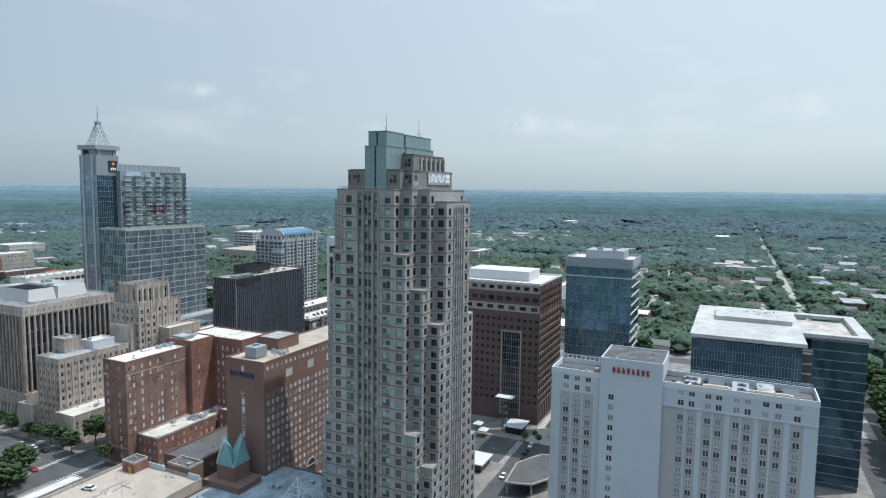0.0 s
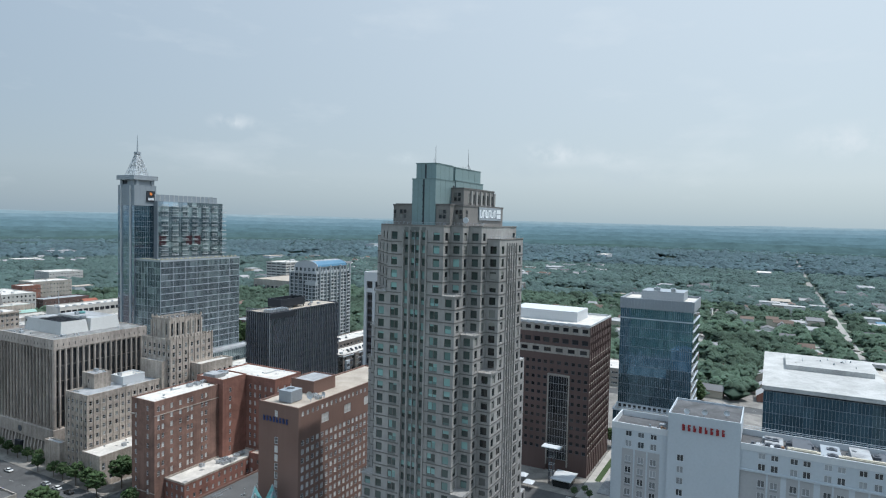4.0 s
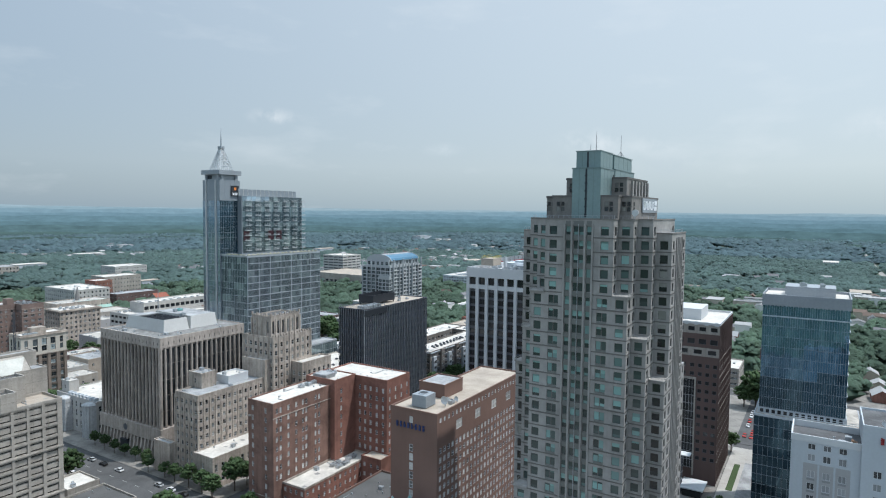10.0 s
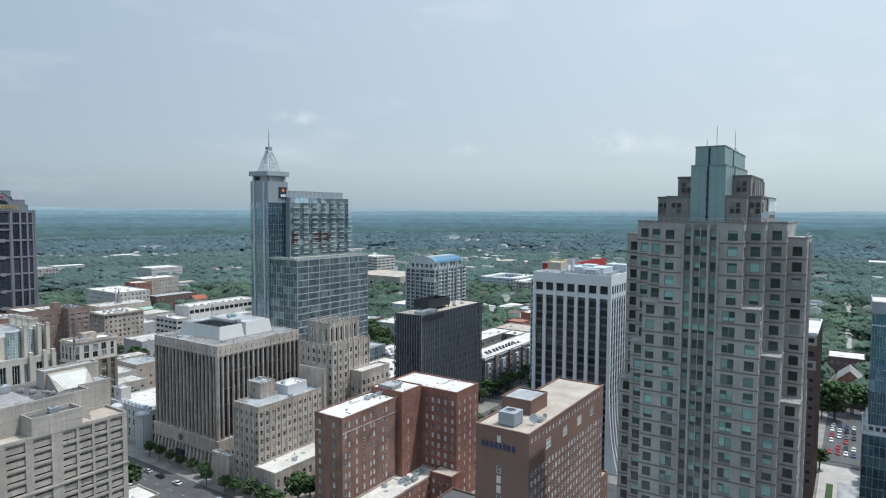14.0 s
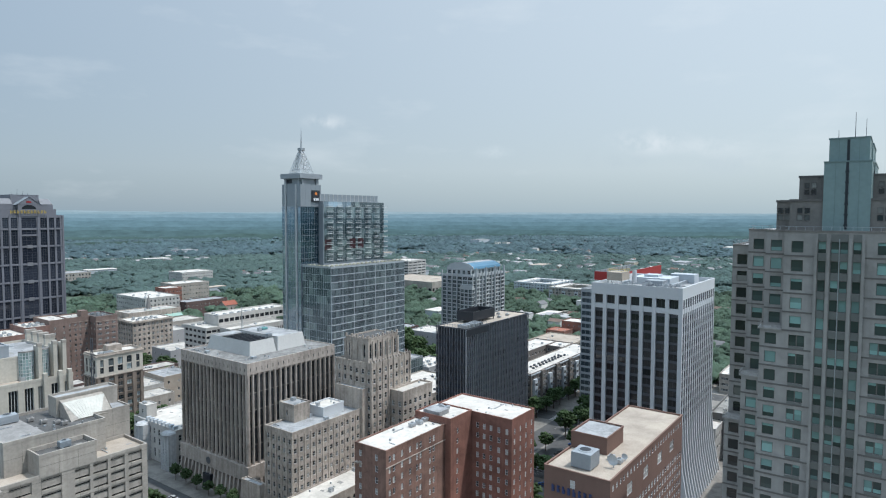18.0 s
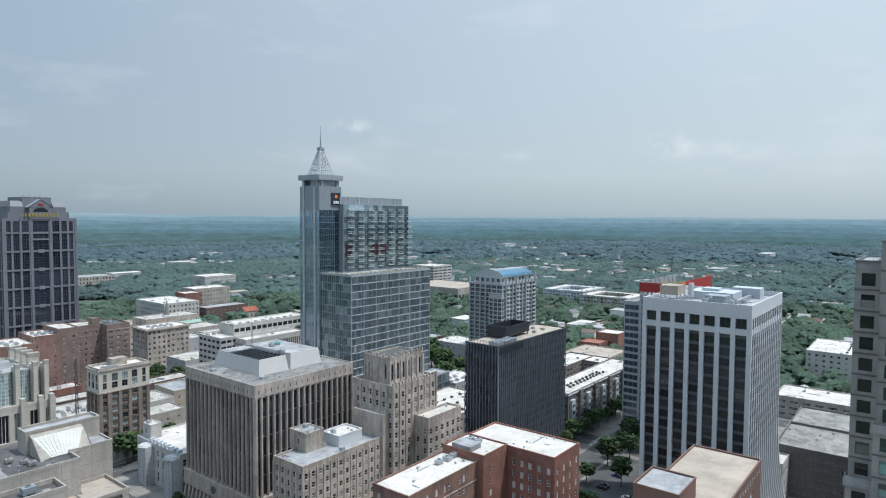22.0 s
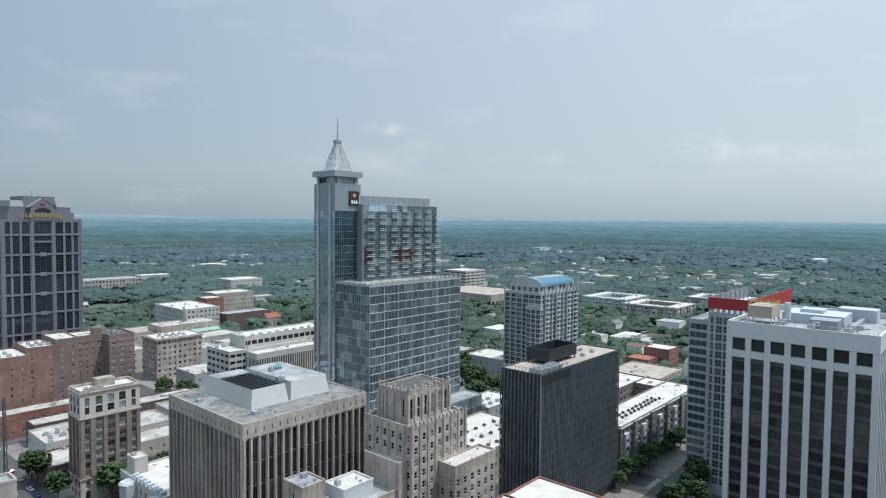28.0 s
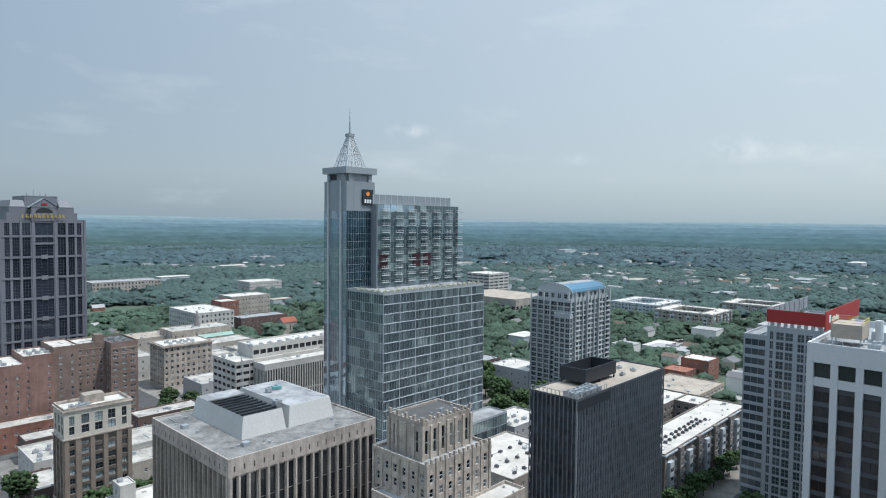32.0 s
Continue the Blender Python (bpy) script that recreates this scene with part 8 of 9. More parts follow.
for k in range(24):
    f.bar((-160 + 0.01 * k, -83, 3 * k), (-158.9, -83, 3 + 3 * k), 0.05)
part("lattice", f, [DARKGREY], ms)

# ---------------- trees, woods ----------------
LEAF = material("summer_leaves", (0.066, 0.106, 0.048), 0.8, vary=0.3, fine=1.6, coarse=0.02, bump=0.6, spec=0.2, each=0.35, leafy=0.3)
# aerial haze is put into the canopy colours, paler and bluer with distance
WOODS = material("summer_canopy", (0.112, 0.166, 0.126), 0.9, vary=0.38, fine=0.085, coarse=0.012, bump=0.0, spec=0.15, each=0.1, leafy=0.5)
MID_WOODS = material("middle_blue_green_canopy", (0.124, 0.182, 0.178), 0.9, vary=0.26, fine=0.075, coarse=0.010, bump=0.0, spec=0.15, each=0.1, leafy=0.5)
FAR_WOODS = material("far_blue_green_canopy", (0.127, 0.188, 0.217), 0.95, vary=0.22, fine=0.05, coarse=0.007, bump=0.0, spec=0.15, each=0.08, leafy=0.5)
BARK = material("bark", (0.10, 0.08, 0.06), 0.9, vary=0.2, fine=8)
rng = np.random.default_rng(5)


def ball(sub):
    if sub == 0:
        return np.array([(1, 0, 0), (-1, 0, 0), (0, 1, 0), (0, -1, 0), (0, 0, 1), (0, 0, -1)], dtype=float), np.array([(0, 2, 4), (2, 1, 4), (1, 3, 4), (3, 0, 4), (2, 0, 5), (1, 2, 5), (3, 1, 5), (0, 3, 5)])
    bm = bmesh.new()
    bmesh.ops.create_icosphere(bm, subdivisions=sub, radius=1)
    v = np.array([p.co[:] for p in bm.verts])
    f = np.array([[p.index for p in q.verts] for q in bm.faces])
    bm.free()
    return v, f


def clump_mesh(name, centres, radii, sub, mat, rough=0.22, lift=0.0):
    """Many ragged leaf clumps in one mesh; lift: shading normals bent upward to lighten shaded sides."""
    v, f = ball(sub)
    n = len(centres)
    ang, lean = rng.uniform(0, 6.283, n), rng.uniform(-0.7, 0.7, (n, 1))
    ca, sa_ = np.cos(ang)[:, None], np.sin(ang)[:, None]
    k = 1 + rng.uniform(-rough, rough, (n, len(v)))
    x, y, z = v[None, :, 0] * k, v[None, :, 1] * k, v[None, :, 2] * k
    x, z = x * np.cos(lean) - z * np.sin(lean), x * np.sin(lean) + z * np.cos(lean)
    p = np.stack([(x * ca - y * sa_) * radii[:, :1], (x * sa_ + y * ca) * radii[:, 1:2], z * radii[:, 2:3]], -1) + centres[:, None, :]
    co = p.reshape(-1, 3)
    fi = (f[None] + (np.arange(n) * len(v))[:, None, None]).reshape(-1)
    d = bpy.data.meshes.new(name)
    d.vertices.add(len(co))
    d.vertices.foreach_set("co", co.ravel().astype(np.float32))
    d.loops.add(len(fi))
    d.loops.foreach_set("vertex_index", fi.astype(np.int32))
    nf = len(fi) // 3
    d.polygons.add(nf)
    d.polygons.foreach_set("loop_start", np.arange(0, nf * 3, 3, dtype=np.int32))
    d.polygons.foreach_set("use_smooth", np.ones(nf, dtype=bool))
    d.materials.append(mat)
    d.update(calc_edges=True)
    if lift:
        nr = p - centres[:, None, :]
        nr = nr / np.maximum(np.linalg.norm(nr, axis=2, keepdims=True), 1e-6) + np.array([0, 0, lift])
        nr = nr / np.maximum(np.linalg.norm(nr, axis=2, keepdims=True), 1e-6)
        d.normals_split_custom_set_from_vertices(nr.reshape(-1, 3).tolist())
    return d


def crown_points(n, h, r, rnd):
    """Clump places for one crown: an uneven dome with gaps."""
    out = []
    for _ in range(n):
        a, u_ = rnd.uniform(0, 6.283), rnd.uniform(0, 1) ** 0.6
        z = rnd.uniform(-0.75, 1.0)
        rr = r * u_ * math.sqrt(max(0.05, 1 - (0.85 * z) ** 2))
        out.append((rr * math.cos(a), rr * math.sin(a), h + z * r * 0.75))
    return np.array(out)


TREES = []
for kind, (h, r, n) in enumerate([(6.0, 3.2, 90), (7.5, 4.2, 110), (9.0, 5.4, 130), (11, 7.0, 150)]):
    rnd = random.Random(40 + kind)
    t = thing("tree", 0, 0, -200, "leafy green street tree", "tree", "street trees")
    g = Geo()
    g.cone(0, 0, 0, h * 0.55, 0.12 * r * 0.5, 0.05 * r, 8)
    for k in range(6):
        a = k * 1.05
        g.bar((0, 0, h * 0.45), (math.cos(a) * r * 0.5, math.sin(a) * r * 0.5, h * 0.95), 0.03 * r)
    part("trunk", g.mesh("trunk", [BARK]), None, t)
    c = crown_points(n * 2, h, r, rnd)
    rad = np.abs(rng.normal(0.15, 0.04, (n * 2, 1))) * r * np.ones((1, 3)) * np.array([[1, 1, 0.7]]) + 0.1
    part("crown", clump_mesh("crown", c, rad, 0, LEAF, 0.5), None, t)
    TREES.append(t)


def tree(x, y, kind=None, s=None, z=0.15):
    kind = random.randrange(len(TREES)) if kind is None else kind
    s = s or random.uniform(0.8, 1.15)
    m_ = pose(x, y, z, 0, 0, random.uniform(0, 360))
    t = copy_thing(TREES[kind], m_)
    t.scale = (s, s, s * random.uniform(0.9, 1.15))
    return t


random.seed(21)
for y in (-127, -119, -109.5, -103, -92):
    tree(-113.6 + random.uniform(-0.5, 0.5), y, 0)
for y in range(-84, -42, 8):
    tree(-109.5, y, 0, 0.75)
for y in range(-74, -20, 14):
    tree(-137.5, y + random.uniform(-2, 2), random.choice((0, 1, 2)))
for x, y, k in ((-166, -158, 3), (-171, -150, 3), (-116, -136, 1), (-106, -137, 1), (-97, -137, 0), (-117, -158, 0), (-152, -154, 3), (-143, -146, 2)):
    tree(x, y, k)
for x in range(-100, -46, 9):
    tree(x, -137.2, random.choice((0, 1)))
for y in range(-180, -30, 11):
    tree(-46.5, y, random.choice((0, 1)))
    tree(-15.5, y + 4, random.choice((0, 1)))
for x in range(46, 150, 10):
    tree(x + random.uniform(-2, 2), -129.5, random.choice((0, 0, 1)))
    tree(x + 3, -153.5, random.choice((1, 1, 2)))
for x, y in ((-100, 19), (-96, 21.5), (-84, 5), (-88, 18), (-78, 21), (-116, 30), (-116, 55), (-116, 64), (-30, 30), (-20, 95), (-28, 135), (-24, 140), (-34, 128), (-34, 92), (-15, 130), (-14, 122)):
    tree(x, y, random.choice((1, 2, 2)))
for k in range(44):
    tree(random.uniform(98, 158), random.uniform(26, 112), random.choice((2, 3, 3)))
for k in range(16):
    tree(random.uniform(76, 149), random.uniform(-82, 4), random.choice((2, 2, 3)))
for y in range(-300, -262, 8):
    tree(48, y, random.choice((1, 2)))
for x in range(10, 60, 8):
    tree(x, -322 + random.uniform(-1, 1), 2)
for k in range(22):
    tree(random.uniform(24, 60), random.uniform(-428, -330), 3)
for x in range(-30, 60, 10):
    tree(x, -447 + random.uniform(-1.5, 1.5), 3)
for x, y in ((-18.5, -300), (-17.4, -306), (-13, -303)):
    tree(x, y, 0, 0.45)
for x, y in ((42, -449), (60, -451), (74, -449), (92, -452), (116, -450), (138, -451), (50, -426), (72, -425)):
    tree(x, y, 3, 1.1)
for x, y in ((-4, -155), (14, -156), (37, -155.5), (-14, -170), (-14, -182), (20, -169), (52, -160)):
    tree(x, y, random.choice((0, 1)), z=0.17)
for k in range(9):
    tree(random.uniform(126, 148), random.uniform(-330, -297), random.choice((2, 3)))
for t in TREES:
    for o in [*t.children, t]:
        bpy.data.objects.remove(o)

ROADS = [((165, -308), (1000, -303), 6), ((55, -438), (2300, -436), 10), ((250, -300), (250, 700), 9), ((165, 13), (900, 25), 9), ((420, -700), (420, 500), 8), ((620, -900), (620, 700), 8), ((880, -900), (900, 800), 8), ((-126, 300), (-120, 1500), 9), ((-30, 300), (40, 1500), 9), ((160, 300), (190, 1200), 8), ((250, -150), (1400, -120), 8), ((40, -700), (900, -640), 8), ((-30, 560), (800, 620), 8)]


def on_road(x, y, pad):
    for (ax, ay), (bx, by), w in ROADS:
        dx, dy = bx - ax, by - ay
        t = max(0, min(1, ((x - ax) * dx + (y - ay) * dy) / (dx * dx + dy * dy)))
        if math.hypot(x - ax - t * dx, y - ay - t * dy) < w / 2 + pad:
            return True
    return False


ROADM = material("sunlit_concrete_road", (0.30, 0.29, 0.27), 0.9, vary=0.1, fine=0.8, coarse=0.03)
for (ax, ay), (bx, by), w in ROADS:
    g = Geo()
    L = math.hypot(bx - ax, by - ay)
    ux, uy = (bx - ax) / L, (by - ay) / L
    n = int(L / 30)
    for i in range(n):
        q = []
        for s, side in ((i, -1), (i + 1, -1), (i + 1, 1), (i, 1)):
            x, y = ax + ux * L * s / n - uy * side * w / 2 * -1, ay + uy * L * s / n + ux * side * w / 2 * -1
            q.append((x, y, hills(x, y) + 0.35))
        g.poly(q[::-1])
    tagged(new("road", g.mesh("road", [ROADM])), "pale concrete road between the trees", "road", kind="structure")

# houses and halls among the trees
HOUSE_WALLS = [material("white_siding", (0.62, 0.62, 0.6), 0.8, vary=0.06), material("beige_siding", (0.45, 0.40, 0.33), 0.8, vary=0.08), BRICK]
HOUSE_ROOFS = [material("grey_shingle", (0.16, 0.16, 0.165), 0.9, vary=0.15, fine=3), material("brown_shingle", (0.15, 0.11, 0.09), 0.9, vary=0.15, fine=3), material("pale_shingle", (0.33, 0.33, 0.33), 0.9, vary=0.1, fine=3)]
random.seed(33)
HOUSES = []
for k in range(6):
    w, d, h, e = random.uniform(8, 11), random.uniform(10, 15), random.uniform(3.5, 6), random.uniform(2.4, 3.6)
    hs_ = thing("house", 0, 0, -100, "small gabled house among the trees", "house", "houses among the trees")
    g = Geo()
    g.box(-w / 2, w / 2, -d / 2, d / 2, 0, h, 0, "bt")
    for s in (-1, 1):
        p3_ = [(-w / 2, s * d / 2, h), (w / 2, s * d / 2, h), (0, s * d / 2, h + e)]
        g.poly(p3_ if s < 0 else p3_[::-1])
    part("wall", g.mesh("wall", [HOUSE_WALLS[k % 3]]), None, hs_)
    g = Geo()
    o = 0.5
    for s in (-1, 1):
        a, b_, c, dd = (s * (w / 2 + o), -d / 2 - o, h - 0.2), (s * (w / 2 + o), d / 2 + o, h - 0.2), (0, d / 2 + o, h + e + 0.15), (0, -d / 2 - o, h + e + 0.15)
        g.poly([a, b_, c, dd] if s > 0 else [dd, c, b_, a])
    part("roof", g.mesh("roof", [HOUSE_ROOFS[(k // 2) % 3]]), None, hs_)
    HOUSES.append(hs_)
HOUSE_AT = []


def free(x, y, pad):
    if -335 < x < 168 and -452 < y < 296:
        return False
    if on_road(x, y, pad):
        return False
    for a, b, c, d in FOOT:
        if a - pad < x < b + pad and c - pad < y < d + pad:
            return False
    return all((x - p) ** 2 + (y - q) ** 2 > (pad + 8) ** 2 for p, q in HOUSE_AT)


tries = 0
while len(HOUSE_AT) < 128 and tries < 6000:
    tries += 1
    az, r = radians(random.uniform(2, 108)), 330 + 1300 * random.random() ** 1.3
    x, y = -230 + r * math.sin(az), -300 + r * math.cos(az)
    if not free(x, y, 9) or not on_road(x, y, 60):
        continue
    HOUSE_AT.append((x, y))
    copy_thing(random.choice(HOUSES), pose(x, y, hills(x, y) - 0.3, 0, 0, random.choice((0, 90)) + random.uniform(-4, 4)))
for t in HOUSES:
    for o in [*t.children, t]:
        bpy.data.objects.remove(o)
HALLS = [(430, -485, 46, 30, 9, "dark"), (470, -515, 40, 24, 10, "dark"), (575, -478, 44, 14, 8, "blue"), (760, -380, 60, 40, 9, "w"), (900, -200, 70, 40, 9, "w"), (700, -170, 12, 60, 6, "w"), (720, -160, 12, 60, 6, "w"), (820, 120, 70, 40, 10, "w"), (950, 330, 80, 45, 10, "w"), (640, 420, 60, 40, 11, "w"), (480, 560, 60, 34, 12, "w"), (300, 900, 80, 40, 12, "w"), (120, 1150, 90, 40, 12, "w"), (-20, 1500, 100, 50, 14, "w"), (520, 1100, 90, 40, 12, "w"), (1200, 100, 90, 50, 12, "w"), (1350, 500, 100, 50, 12, "w"), (1400, -350, 90, 50, 12, "w"), (1100, -520, 80, 40, 12, "w"), (1000, 820, 90, 40, 14, "w"), (760, 1380, 110, 50, 16, "w"), (250, 1700, 110, 50, 18, "w"), (1700, 100, 110, 50, 16, "w"), (1600, 900, 110, 60, 20, "w"), (40, 900, 60, 30, 14, "w"), (-60, 700, 70, 30, 14, "w"), (380, 380, 46, 26, 12, "w"), (260, 480, 40, 24, 12, "w"), (330, -90, 40, 24, 8, "w"), (350, 10, 50, 26, 8, "w"), (300, 120, 40, 30, 8, "w")]
for x, y, w, d, h, c in HALLS:
    w, d = w * 0.65, d * 0.6
    z = hills(x, y)
    t = thing("flat_hall", x, y, z, "long flat roofed hall among the trees", "hall", "flat halls among the trees")
    g = Geo()
    g.box(x - w / 2, x + w / 2, y - d / 2, y + d / 2, z - 3, z + h, 0, "bt")
    part("wall", g, [STUCCO if c == "w" else BRICK_DARK], t)
    g = Geo()
    g.box(x - w / 2 - 0.5, x + w / 2 + 0.5, y - d / 2 - 0.5, y + d / 2 + 0.5, z + h, z + h + 0.7)
    part("roof", g, [{"w": (R_WHITE, R_GREY, R_TAN)[int(abs(x + y)) % 3], "dark": R_GREY, "blue": BLUE_ROOF}[c]], t)
    HOUSE_AT += [(x + i * 12, y + j * 12) for i in range(int(-w / 24), int(w / 24) + 1) for j in range(int(-d / 24), int(d / 24) + 1)]

random.seed(91)
g = Geo()
FAR_ROOFS = []
while len(FAR_ROOFS) < 420:
    az, r = radians(random.uniform(2, 106)), 420 + 2000 * random.random() ** 1.2
    x, y = -230 + r * math.sin(az), -300 + r * math.cos(az)
    if noise.noise(Vector((x * 0.0025, y * 0.0025, 7.7))) < 0.02 or not free(x, y, 9):
        continue
    FAR_ROOFS.append((x, y))
    # eaves raised so that the roofs show over the trees from the camera
    z, w, d, h = hills(x, y), random.uniform(4, 7), random.uniform(5, 10), random.uniform(6.5, 11.5)
    if random.random() < 0.4:
        w, d = d, w
    if random.random() < 0.25:
        w, d, h = w * 1.7, d * 1.7, h + 1.5
        g.box(x - w, x + w, y - d, y + d, z - 1, z + h, random.choice((0, 0, 1)), "bt")
        g.box(x - w - 0.2, x + w + 0.2, y - d - 0.2, y + d + 0.2, z + h, z + h + 0.5, random.choice((4, 4, 2)))
        continue
    g.box(x - w, x + w, y - d, y + d, z - 1, z + h, random.choice((0, 0, 1)), "bt")
    k, e = random.choice((2, 2, 3, 4)), random.uniform(2, 3.4)
    if w < d:
        g.poly([(x - w - 0.4, y - d - 0.4, z + h), (x, y - d - 0.4, z + h + e), (x, y + d + 0.4, z + h + e), (x - w - 0.4, y + d + 0.4, z + h)][::-1], k)
        g.poly([(x + w + 0.4, y - d - 0.4, z + h), (x + w + 0.4, y + d + 0.4, z + h), (x, y + d + 0.4, z + h + e), (x, y - d - 0.4, z + h + e)], k)
        g.poly([(x - w, y - d, z + h), (x + w, y - d, z + h), (x, y - d, z + h + e)], 0)
    else:
        g.poly([(x - w - 0.4, y - d - 0.4, z + h), (x + w + 0.4, y - d - 0.4, z + h), (x + w + 0.4, y, z + h + e), (x - w - 0.4, y, z + h + e)], k)
        g.poly([(x + w + 0.4, y + d + 0.4, z + h), (x - w - 0.4, y + d + 0.4, z + h), (x - w - 0.4, y, z + h + e), (x + w + 0.4, y, z + h + e)], k)
        g.poly([(x - w, y + d, z + h), (x - w, y - d, z + h), (x - w, y, z + h + e)], 0)
tagged(new("far_houses", g.mesh("far_houses", [HOUSE_WALLS[0], HOUSE_WALLS[1], HOUSE_ROOFS[0], HOUSE_ROOFS[1], HOUSE_ROOFS[2]])), "many houses and halls in the woods, raised to show over the trees", "houses", kind="stuff")
HOUSE_AT += FAR_ROOFS

# the woods, nearest with finer crowns
HA = np.array(HOUSE_AT)
FA = np.array(FOOT)
RA = np.array([(a[0], a[1], b[0], b[1], w) for a, b, w in ROADS])


def scatter(n, r0, r1, az0, az1, pad):
    az = np.radians(rng.uniform(az0, az1, n))
    r = np.sqrt(rng.uniform(r0 * r0, r1 * r1, n))
    x, y = -230 + r * np.sin(az), -300 + r * np.cos(az)
    ok = ~((x > -335) & (x < 166) & (y > -452) & (y < 298))
    for a, b, c, d in FA:
        ok &= ~((x > a - pad) & (x < b + pad) & (y > c - pad) & (y < d + pad))
    for ax, ay, bx, by, w in RA:
        dx, dy = bx - ax, by - ay
        t = np.clip(((x - ax) * dx + (y - ay) * dy) / (dx * dx + dy * dy), 0, 1)
        ok &= np.hypot(x - ax - t * dx, y - ay - t * dy) > w / 2 + pad * (0.75 if w > 8 else 0.4)
    for hx, hy in HA:
        ok &= (x - hx) ** 2 + (y - hy) ** 2 > (pad + 8) ** 2
    # clearings
    keep = np.array([noise.noise(Vector((a * 0.006, b * 0.006, 3.1))) > -0.42 for a, b in zip(x, y)])
    ok &= keep
    x, y = x[ok], y[ok]
    return x, y, np.array([hills(a, b) for a, b in zip(x, y)])


def woods(name, n, r0, r1, az0, az1, size, blobs, sub, label, mat=None, small=0.27, flat=1.0):
    """Crowns of small clumps round one wide heart, some tall, some low; flat: lowered crowns soften the shade as haze
    would.
    """
    x, y, z = scatter(n, r0, r1, az0, az1, size * 0.75)
    m = len(x)
    s = rng.uniform(0.6, 1.3, m) * size
    tall = rng.uniform(0.85, 1.15, m)
    cs, rs = [], []
    for k in range(blobs):
        a = rng.uniform(0, 6.283, m)
        q = rng.uniform(-0.15, 1.0, m)
        off = s * (0.0 if k == 0 else 0.6) * np.sqrt(np.clip(1 - (0.9 * q) ** 2, 0.05, 1)) * rng.uniform(0.75, 1.1, m)
        rr = s * (max(1.0, small * 1.3) if k == 0 else small) * rng.uniform(0.55, 1.5, m)
        zz = z + s * tall * (0.62 if k == 0 else 0.9 + 0.5 * q * flat)
        cs.append(np.stack([x + off * np.cos(a), y + off * np.sin(a), zz], -1))
        rs.append(np.stack([rr, rr, s * tall * 0.72 if k == 0 else rr * rng.uniform(0.65, 0.95, m) * (0.4 + 0.6 * flat)], -1))
    d = clump_mesh(name, np.concatenate(cs), np.concatenate(rs), sub, mat or WOODS, 0.35, 1.1)
    tagged(new(name, d), label, "woods", kind="stuff")


woods("near_woods", 7600, 360, 900, 0, 112, 6.8, 26, 0, "dense green deciduous trees round the town", None, 0.33, 0.85)
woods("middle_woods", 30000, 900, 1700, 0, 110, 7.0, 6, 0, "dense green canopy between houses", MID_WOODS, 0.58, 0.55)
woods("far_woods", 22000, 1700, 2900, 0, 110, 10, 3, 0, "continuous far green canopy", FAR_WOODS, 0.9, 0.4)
woods("woods_behind", 2500, 400, 1100, 112, 360, 8.0, 1, 1, "green trees behind the town")


def ridge(r, top, rgb, seed):
    """Far wooded hills all round, with the summer haze painted as a glow."""
    m = bpy.data.materials.new("far_hill_haze")
    m.use_nodes = True
    n, l = m.node_tree.nodes, m.node_tree.links
    b = n["Principled BSDF"]
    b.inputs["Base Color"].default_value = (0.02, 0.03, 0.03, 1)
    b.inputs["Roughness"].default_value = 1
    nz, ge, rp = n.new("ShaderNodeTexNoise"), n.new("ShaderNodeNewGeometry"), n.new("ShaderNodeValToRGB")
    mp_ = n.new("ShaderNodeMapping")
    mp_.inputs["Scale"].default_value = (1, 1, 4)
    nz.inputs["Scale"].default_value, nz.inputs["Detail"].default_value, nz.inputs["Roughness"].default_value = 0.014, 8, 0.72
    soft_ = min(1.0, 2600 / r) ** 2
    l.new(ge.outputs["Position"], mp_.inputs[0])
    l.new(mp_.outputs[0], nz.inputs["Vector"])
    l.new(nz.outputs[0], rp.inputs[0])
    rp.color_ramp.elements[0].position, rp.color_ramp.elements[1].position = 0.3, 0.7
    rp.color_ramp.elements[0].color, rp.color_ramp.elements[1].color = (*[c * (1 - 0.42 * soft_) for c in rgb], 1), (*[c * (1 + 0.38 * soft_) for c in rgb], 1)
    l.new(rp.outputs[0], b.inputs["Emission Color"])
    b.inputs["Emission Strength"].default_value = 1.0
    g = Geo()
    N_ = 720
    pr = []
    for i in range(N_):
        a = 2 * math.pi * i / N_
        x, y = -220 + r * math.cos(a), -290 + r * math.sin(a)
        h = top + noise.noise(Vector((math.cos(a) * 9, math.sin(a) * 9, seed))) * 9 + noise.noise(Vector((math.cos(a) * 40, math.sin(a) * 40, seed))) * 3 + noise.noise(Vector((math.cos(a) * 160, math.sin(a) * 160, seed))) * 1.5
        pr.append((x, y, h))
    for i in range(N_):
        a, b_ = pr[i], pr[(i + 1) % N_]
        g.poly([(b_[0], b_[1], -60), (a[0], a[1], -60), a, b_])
    tagged(new("backdrop", g.mesh("backdrop", [m])), "distant wooded hills, their blue haze a painted glow", "hills", kind="structure")


# each farther ridge glows paler and bluer, in place of real haze
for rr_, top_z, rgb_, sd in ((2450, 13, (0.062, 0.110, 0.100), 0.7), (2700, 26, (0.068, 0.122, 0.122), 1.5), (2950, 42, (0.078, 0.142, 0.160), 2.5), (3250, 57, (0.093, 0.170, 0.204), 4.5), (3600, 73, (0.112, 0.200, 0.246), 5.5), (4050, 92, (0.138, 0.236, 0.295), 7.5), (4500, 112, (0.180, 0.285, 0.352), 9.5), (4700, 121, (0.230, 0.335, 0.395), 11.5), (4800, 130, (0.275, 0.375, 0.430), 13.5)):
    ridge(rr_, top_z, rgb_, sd)

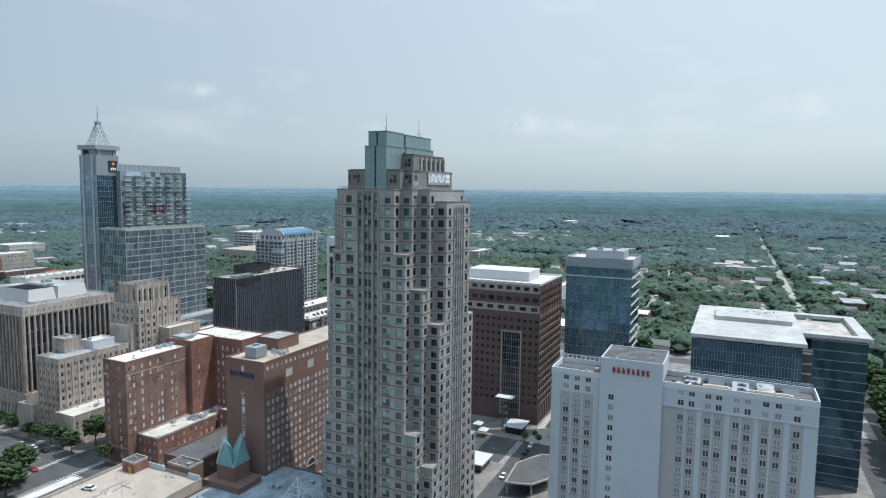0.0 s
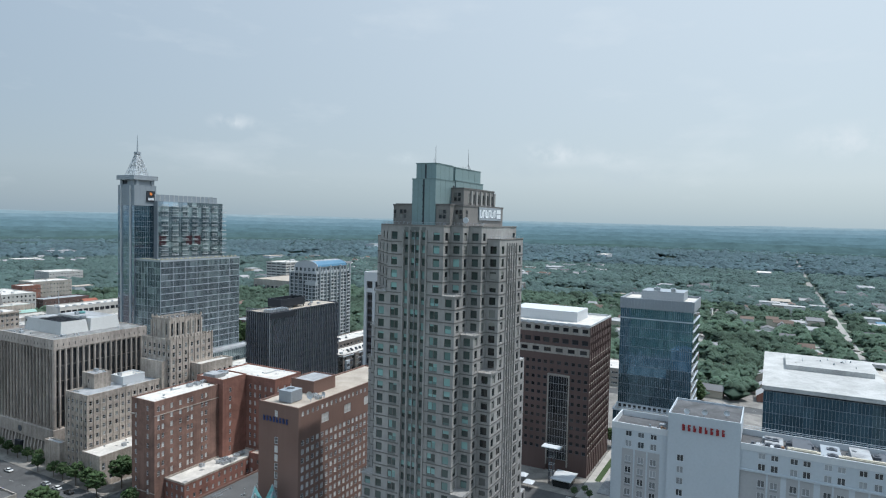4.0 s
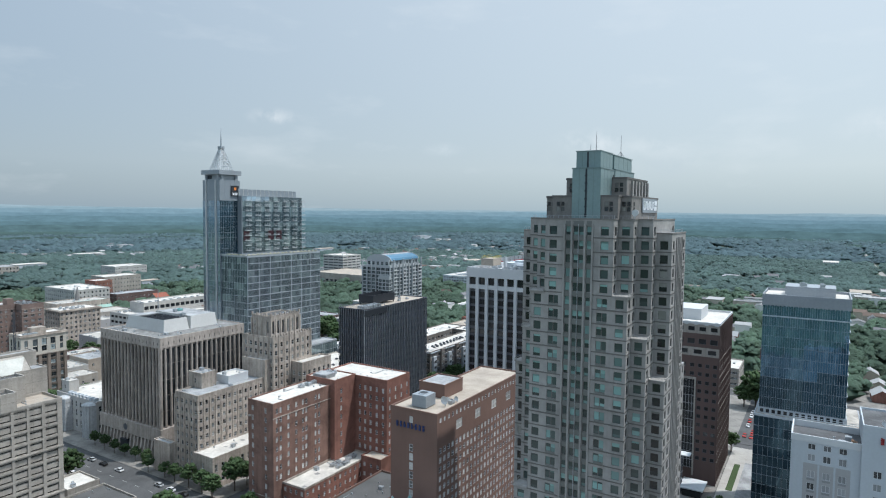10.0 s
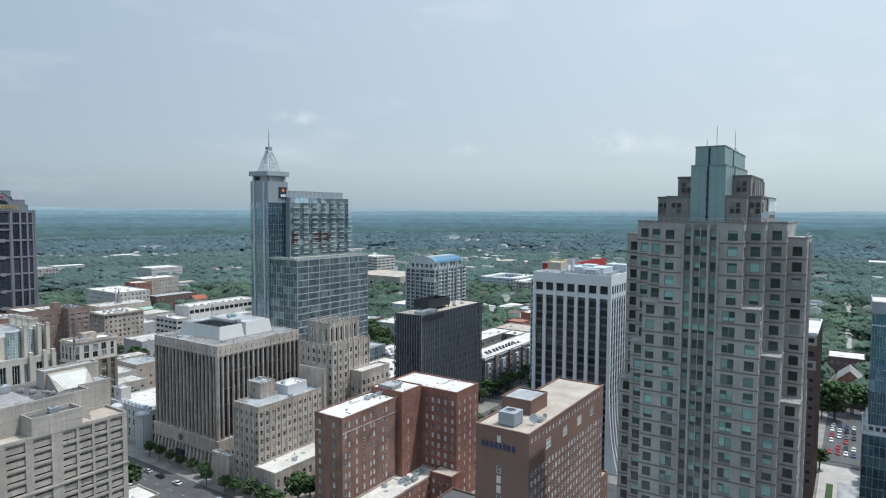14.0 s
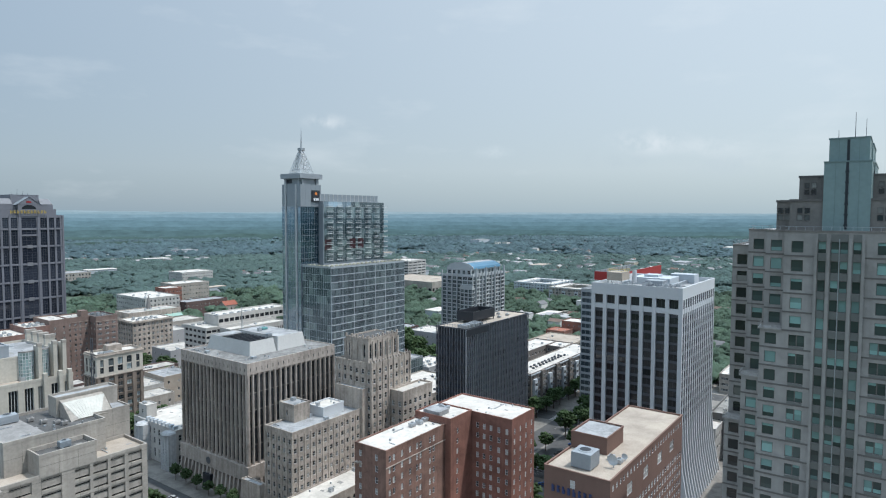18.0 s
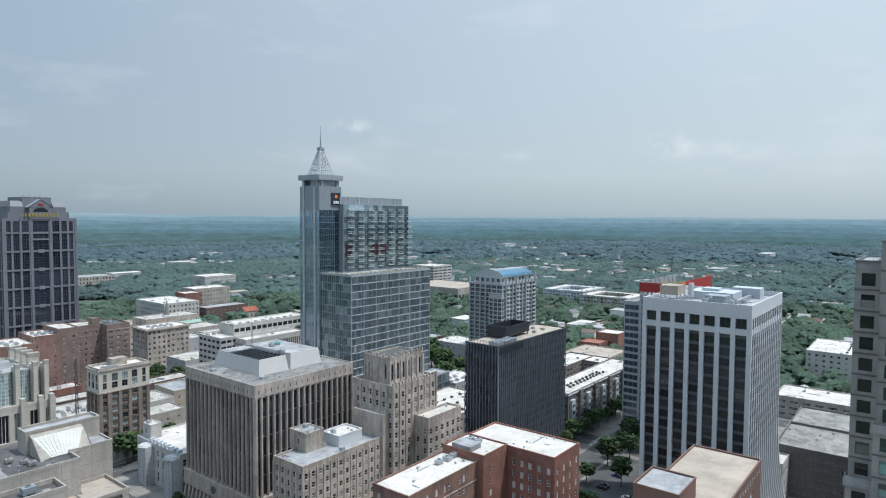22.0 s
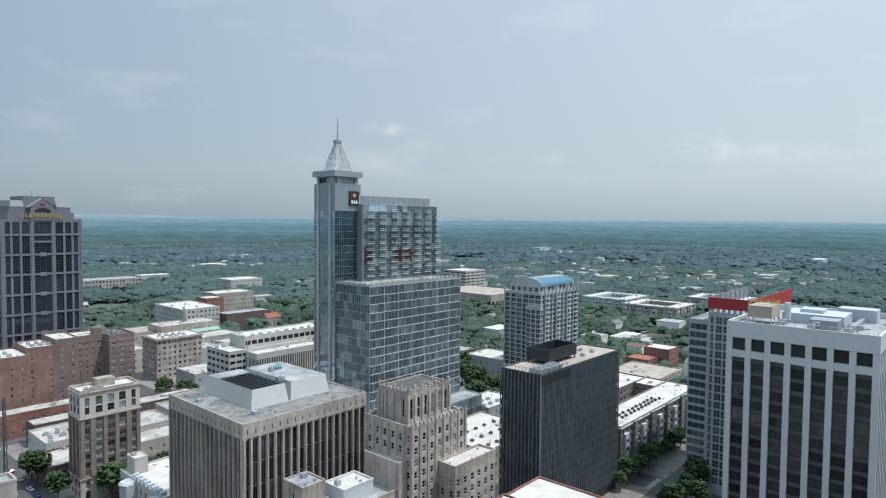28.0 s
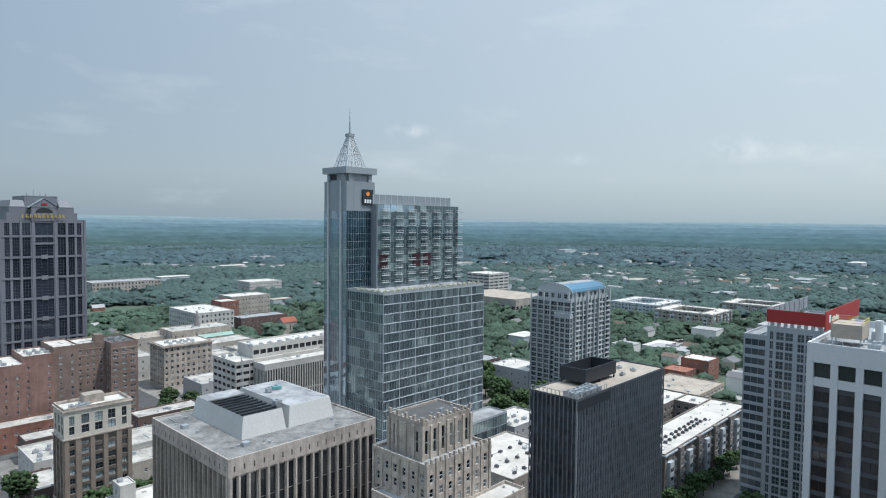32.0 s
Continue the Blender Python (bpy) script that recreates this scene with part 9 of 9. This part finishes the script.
# ---------------- parked and passing cars ----------------
CAR_COLOURS = [("white", (0.7, 0.7, 0.7)), ("black", (0.02, 0.02, 0.02)), ("silver", (0.4, 0.41, 0.42)), ("red", (0.4, 0.03, 0.02)), ("grey", (0.12, 0.12, 0.13)), ("blue", (0.04, 0.08, 0.2))]
RUBBER = material("tyre_rubber", (0.02, 0.02, 0.02), 0.9)
CARS = []
for nm, rgb in CAR_COLOURS:
    paint = material("car_paint_" + nm, rgb, 0.25, 0.1, vary=0.02, bump=0.0, spec=0.6)
    c = thing("car", 0, 0, -150, nm + " car standing on the street", "car", "cars on the streets")
    g = Geo()
    prof = [(-2.2, 0.35), (2.2, 0.35), (2.25, 0.75), (1.3, 0.95), (-1.9, 1.0), (-2.2, 0.85)]
    for s in (-0.88, 0.88):
        q = [(s, y, z) for y, z in prof]
        g.poly(q if s > 0 else q[::-1])
    for i in range(6):
        (ya, za), (yb, zb) = prof[i], prof[(i + 1) % 6]
        g.poly([(0.88, ya, za), (-0.88, ya, za), (-0.88, yb, zb), (0.88, yb, zb)])
    g.box(-0.62, 0.62, -1.25, 0.35, 1.44, 1.49)
    shell = part("body", g.mesh("body", [paint]), None, c)
    g = Geo()
    lo, hi = [(-0.82, -1.8), (0.82, -1.8), (0.82, 1.1), (-0.82, 1.1)], [(-0.66, -1.3), (0.66, -1.3), (0.66, 0.4), (-0.66, 0.4)]
    for i in range(4):
        j = (i + 1) % 4
        g.poly([(*lo[i], 0.95), (*lo[j], 0.95), (*hi[j], 1.45), (*hi[i], 1.45)])
    part("glazing", g.mesh("glazing", [G_BLACK]), None, shell)
    w = Geo()
    for k in range(10):
        a0, a1 = k * 0.6283, (k + 1) * 0.6283
        w.poly([(-0.1, 0.33 * math.cos(a0), 0.33 * math.sin(a0)), (0.1, 0.33 * math.cos(a0), 0.33 * math.sin(a0)), (0.1, 0.33 * math.cos(a1), 0.33 * math.sin(a1)), (-0.1, 0.33 * math.cos(a1), 0.33 * math.sin(a1))])
    for s in (-0.1, 0.1):
        w.poly([(s, 0.33 * math.cos(k * 0.6283), 0.33 * math.sin(k * 0.6283)) for k in range(10)])
    wm = w.mesh("wheel", [RUBBER])
    for sx in (-0.82, 0.82):
        for sy in (-1.35, 1.4):
            part("wheel", wm, None, c, at=pose(sx, sy, 0.33))
    CARS.append(c)
random.seed(77)


def car(x, y, turn, k=None, z=0.0):
    copy_thing(CARS[random.randrange(len(CARS)) if k is None else k], pose(x, y, z, 0, 0, turn))


for y, k in ((-107.7, 2), (-115.5, 0), (-123.5, 1)):
    car(-119.5, y, 0, k)
for y in (-60, -68, -81, -178, -30, 44, 52, 66, 79):
    car(-119.6, y + random.uniform(-1, 1), 0)
for y in (-170, -190, -45, 60, 95):
    car(-128 + random.choice((0, 4)), y, 180)
for x in (-40, -30, -22):
    car(x, -304 + random.choice((0, -1.5)), 90)
car(-55, -303, 90, 0)
car(-57, -307, 90, 3)
for y in range(-190, -20, 21):
    car(-41.5, y + random.uniform(-4, 4), 0)
    car(-20.5, y + random.uniform(-4, 4), 0)
for x in range(60, 150, 13):
    car(x, -150 + random.choice((0, 7)), 90)
car(-151, -197, 12, 0, 14.0)
for x in (-90, -70, 95, 120):
    car(x, -145, 90)
for row_, xx in enumerate((74, 82, 92, 100, 110, 118)):
    for k in range(4):
        if random.random() < 0.85:
            car(xx + random.uniform(-0.4, 0.4), -303.2 - k * 3.1, 90)
for k in range(22):
    if random.random() < 0.5:
        car(-10.6 + k * 2.6, random.choice((-163.5, -175.5)), 0, None, 0.17)
for y in (-68, -76, -93, -100, -137, -160):
    car(-132.5 + random.choice((0, 0.5)), y, 180)
for t in CARS:
    for o in [*t.children_recursive, t]:
        bpy.data.objects.remove(o)
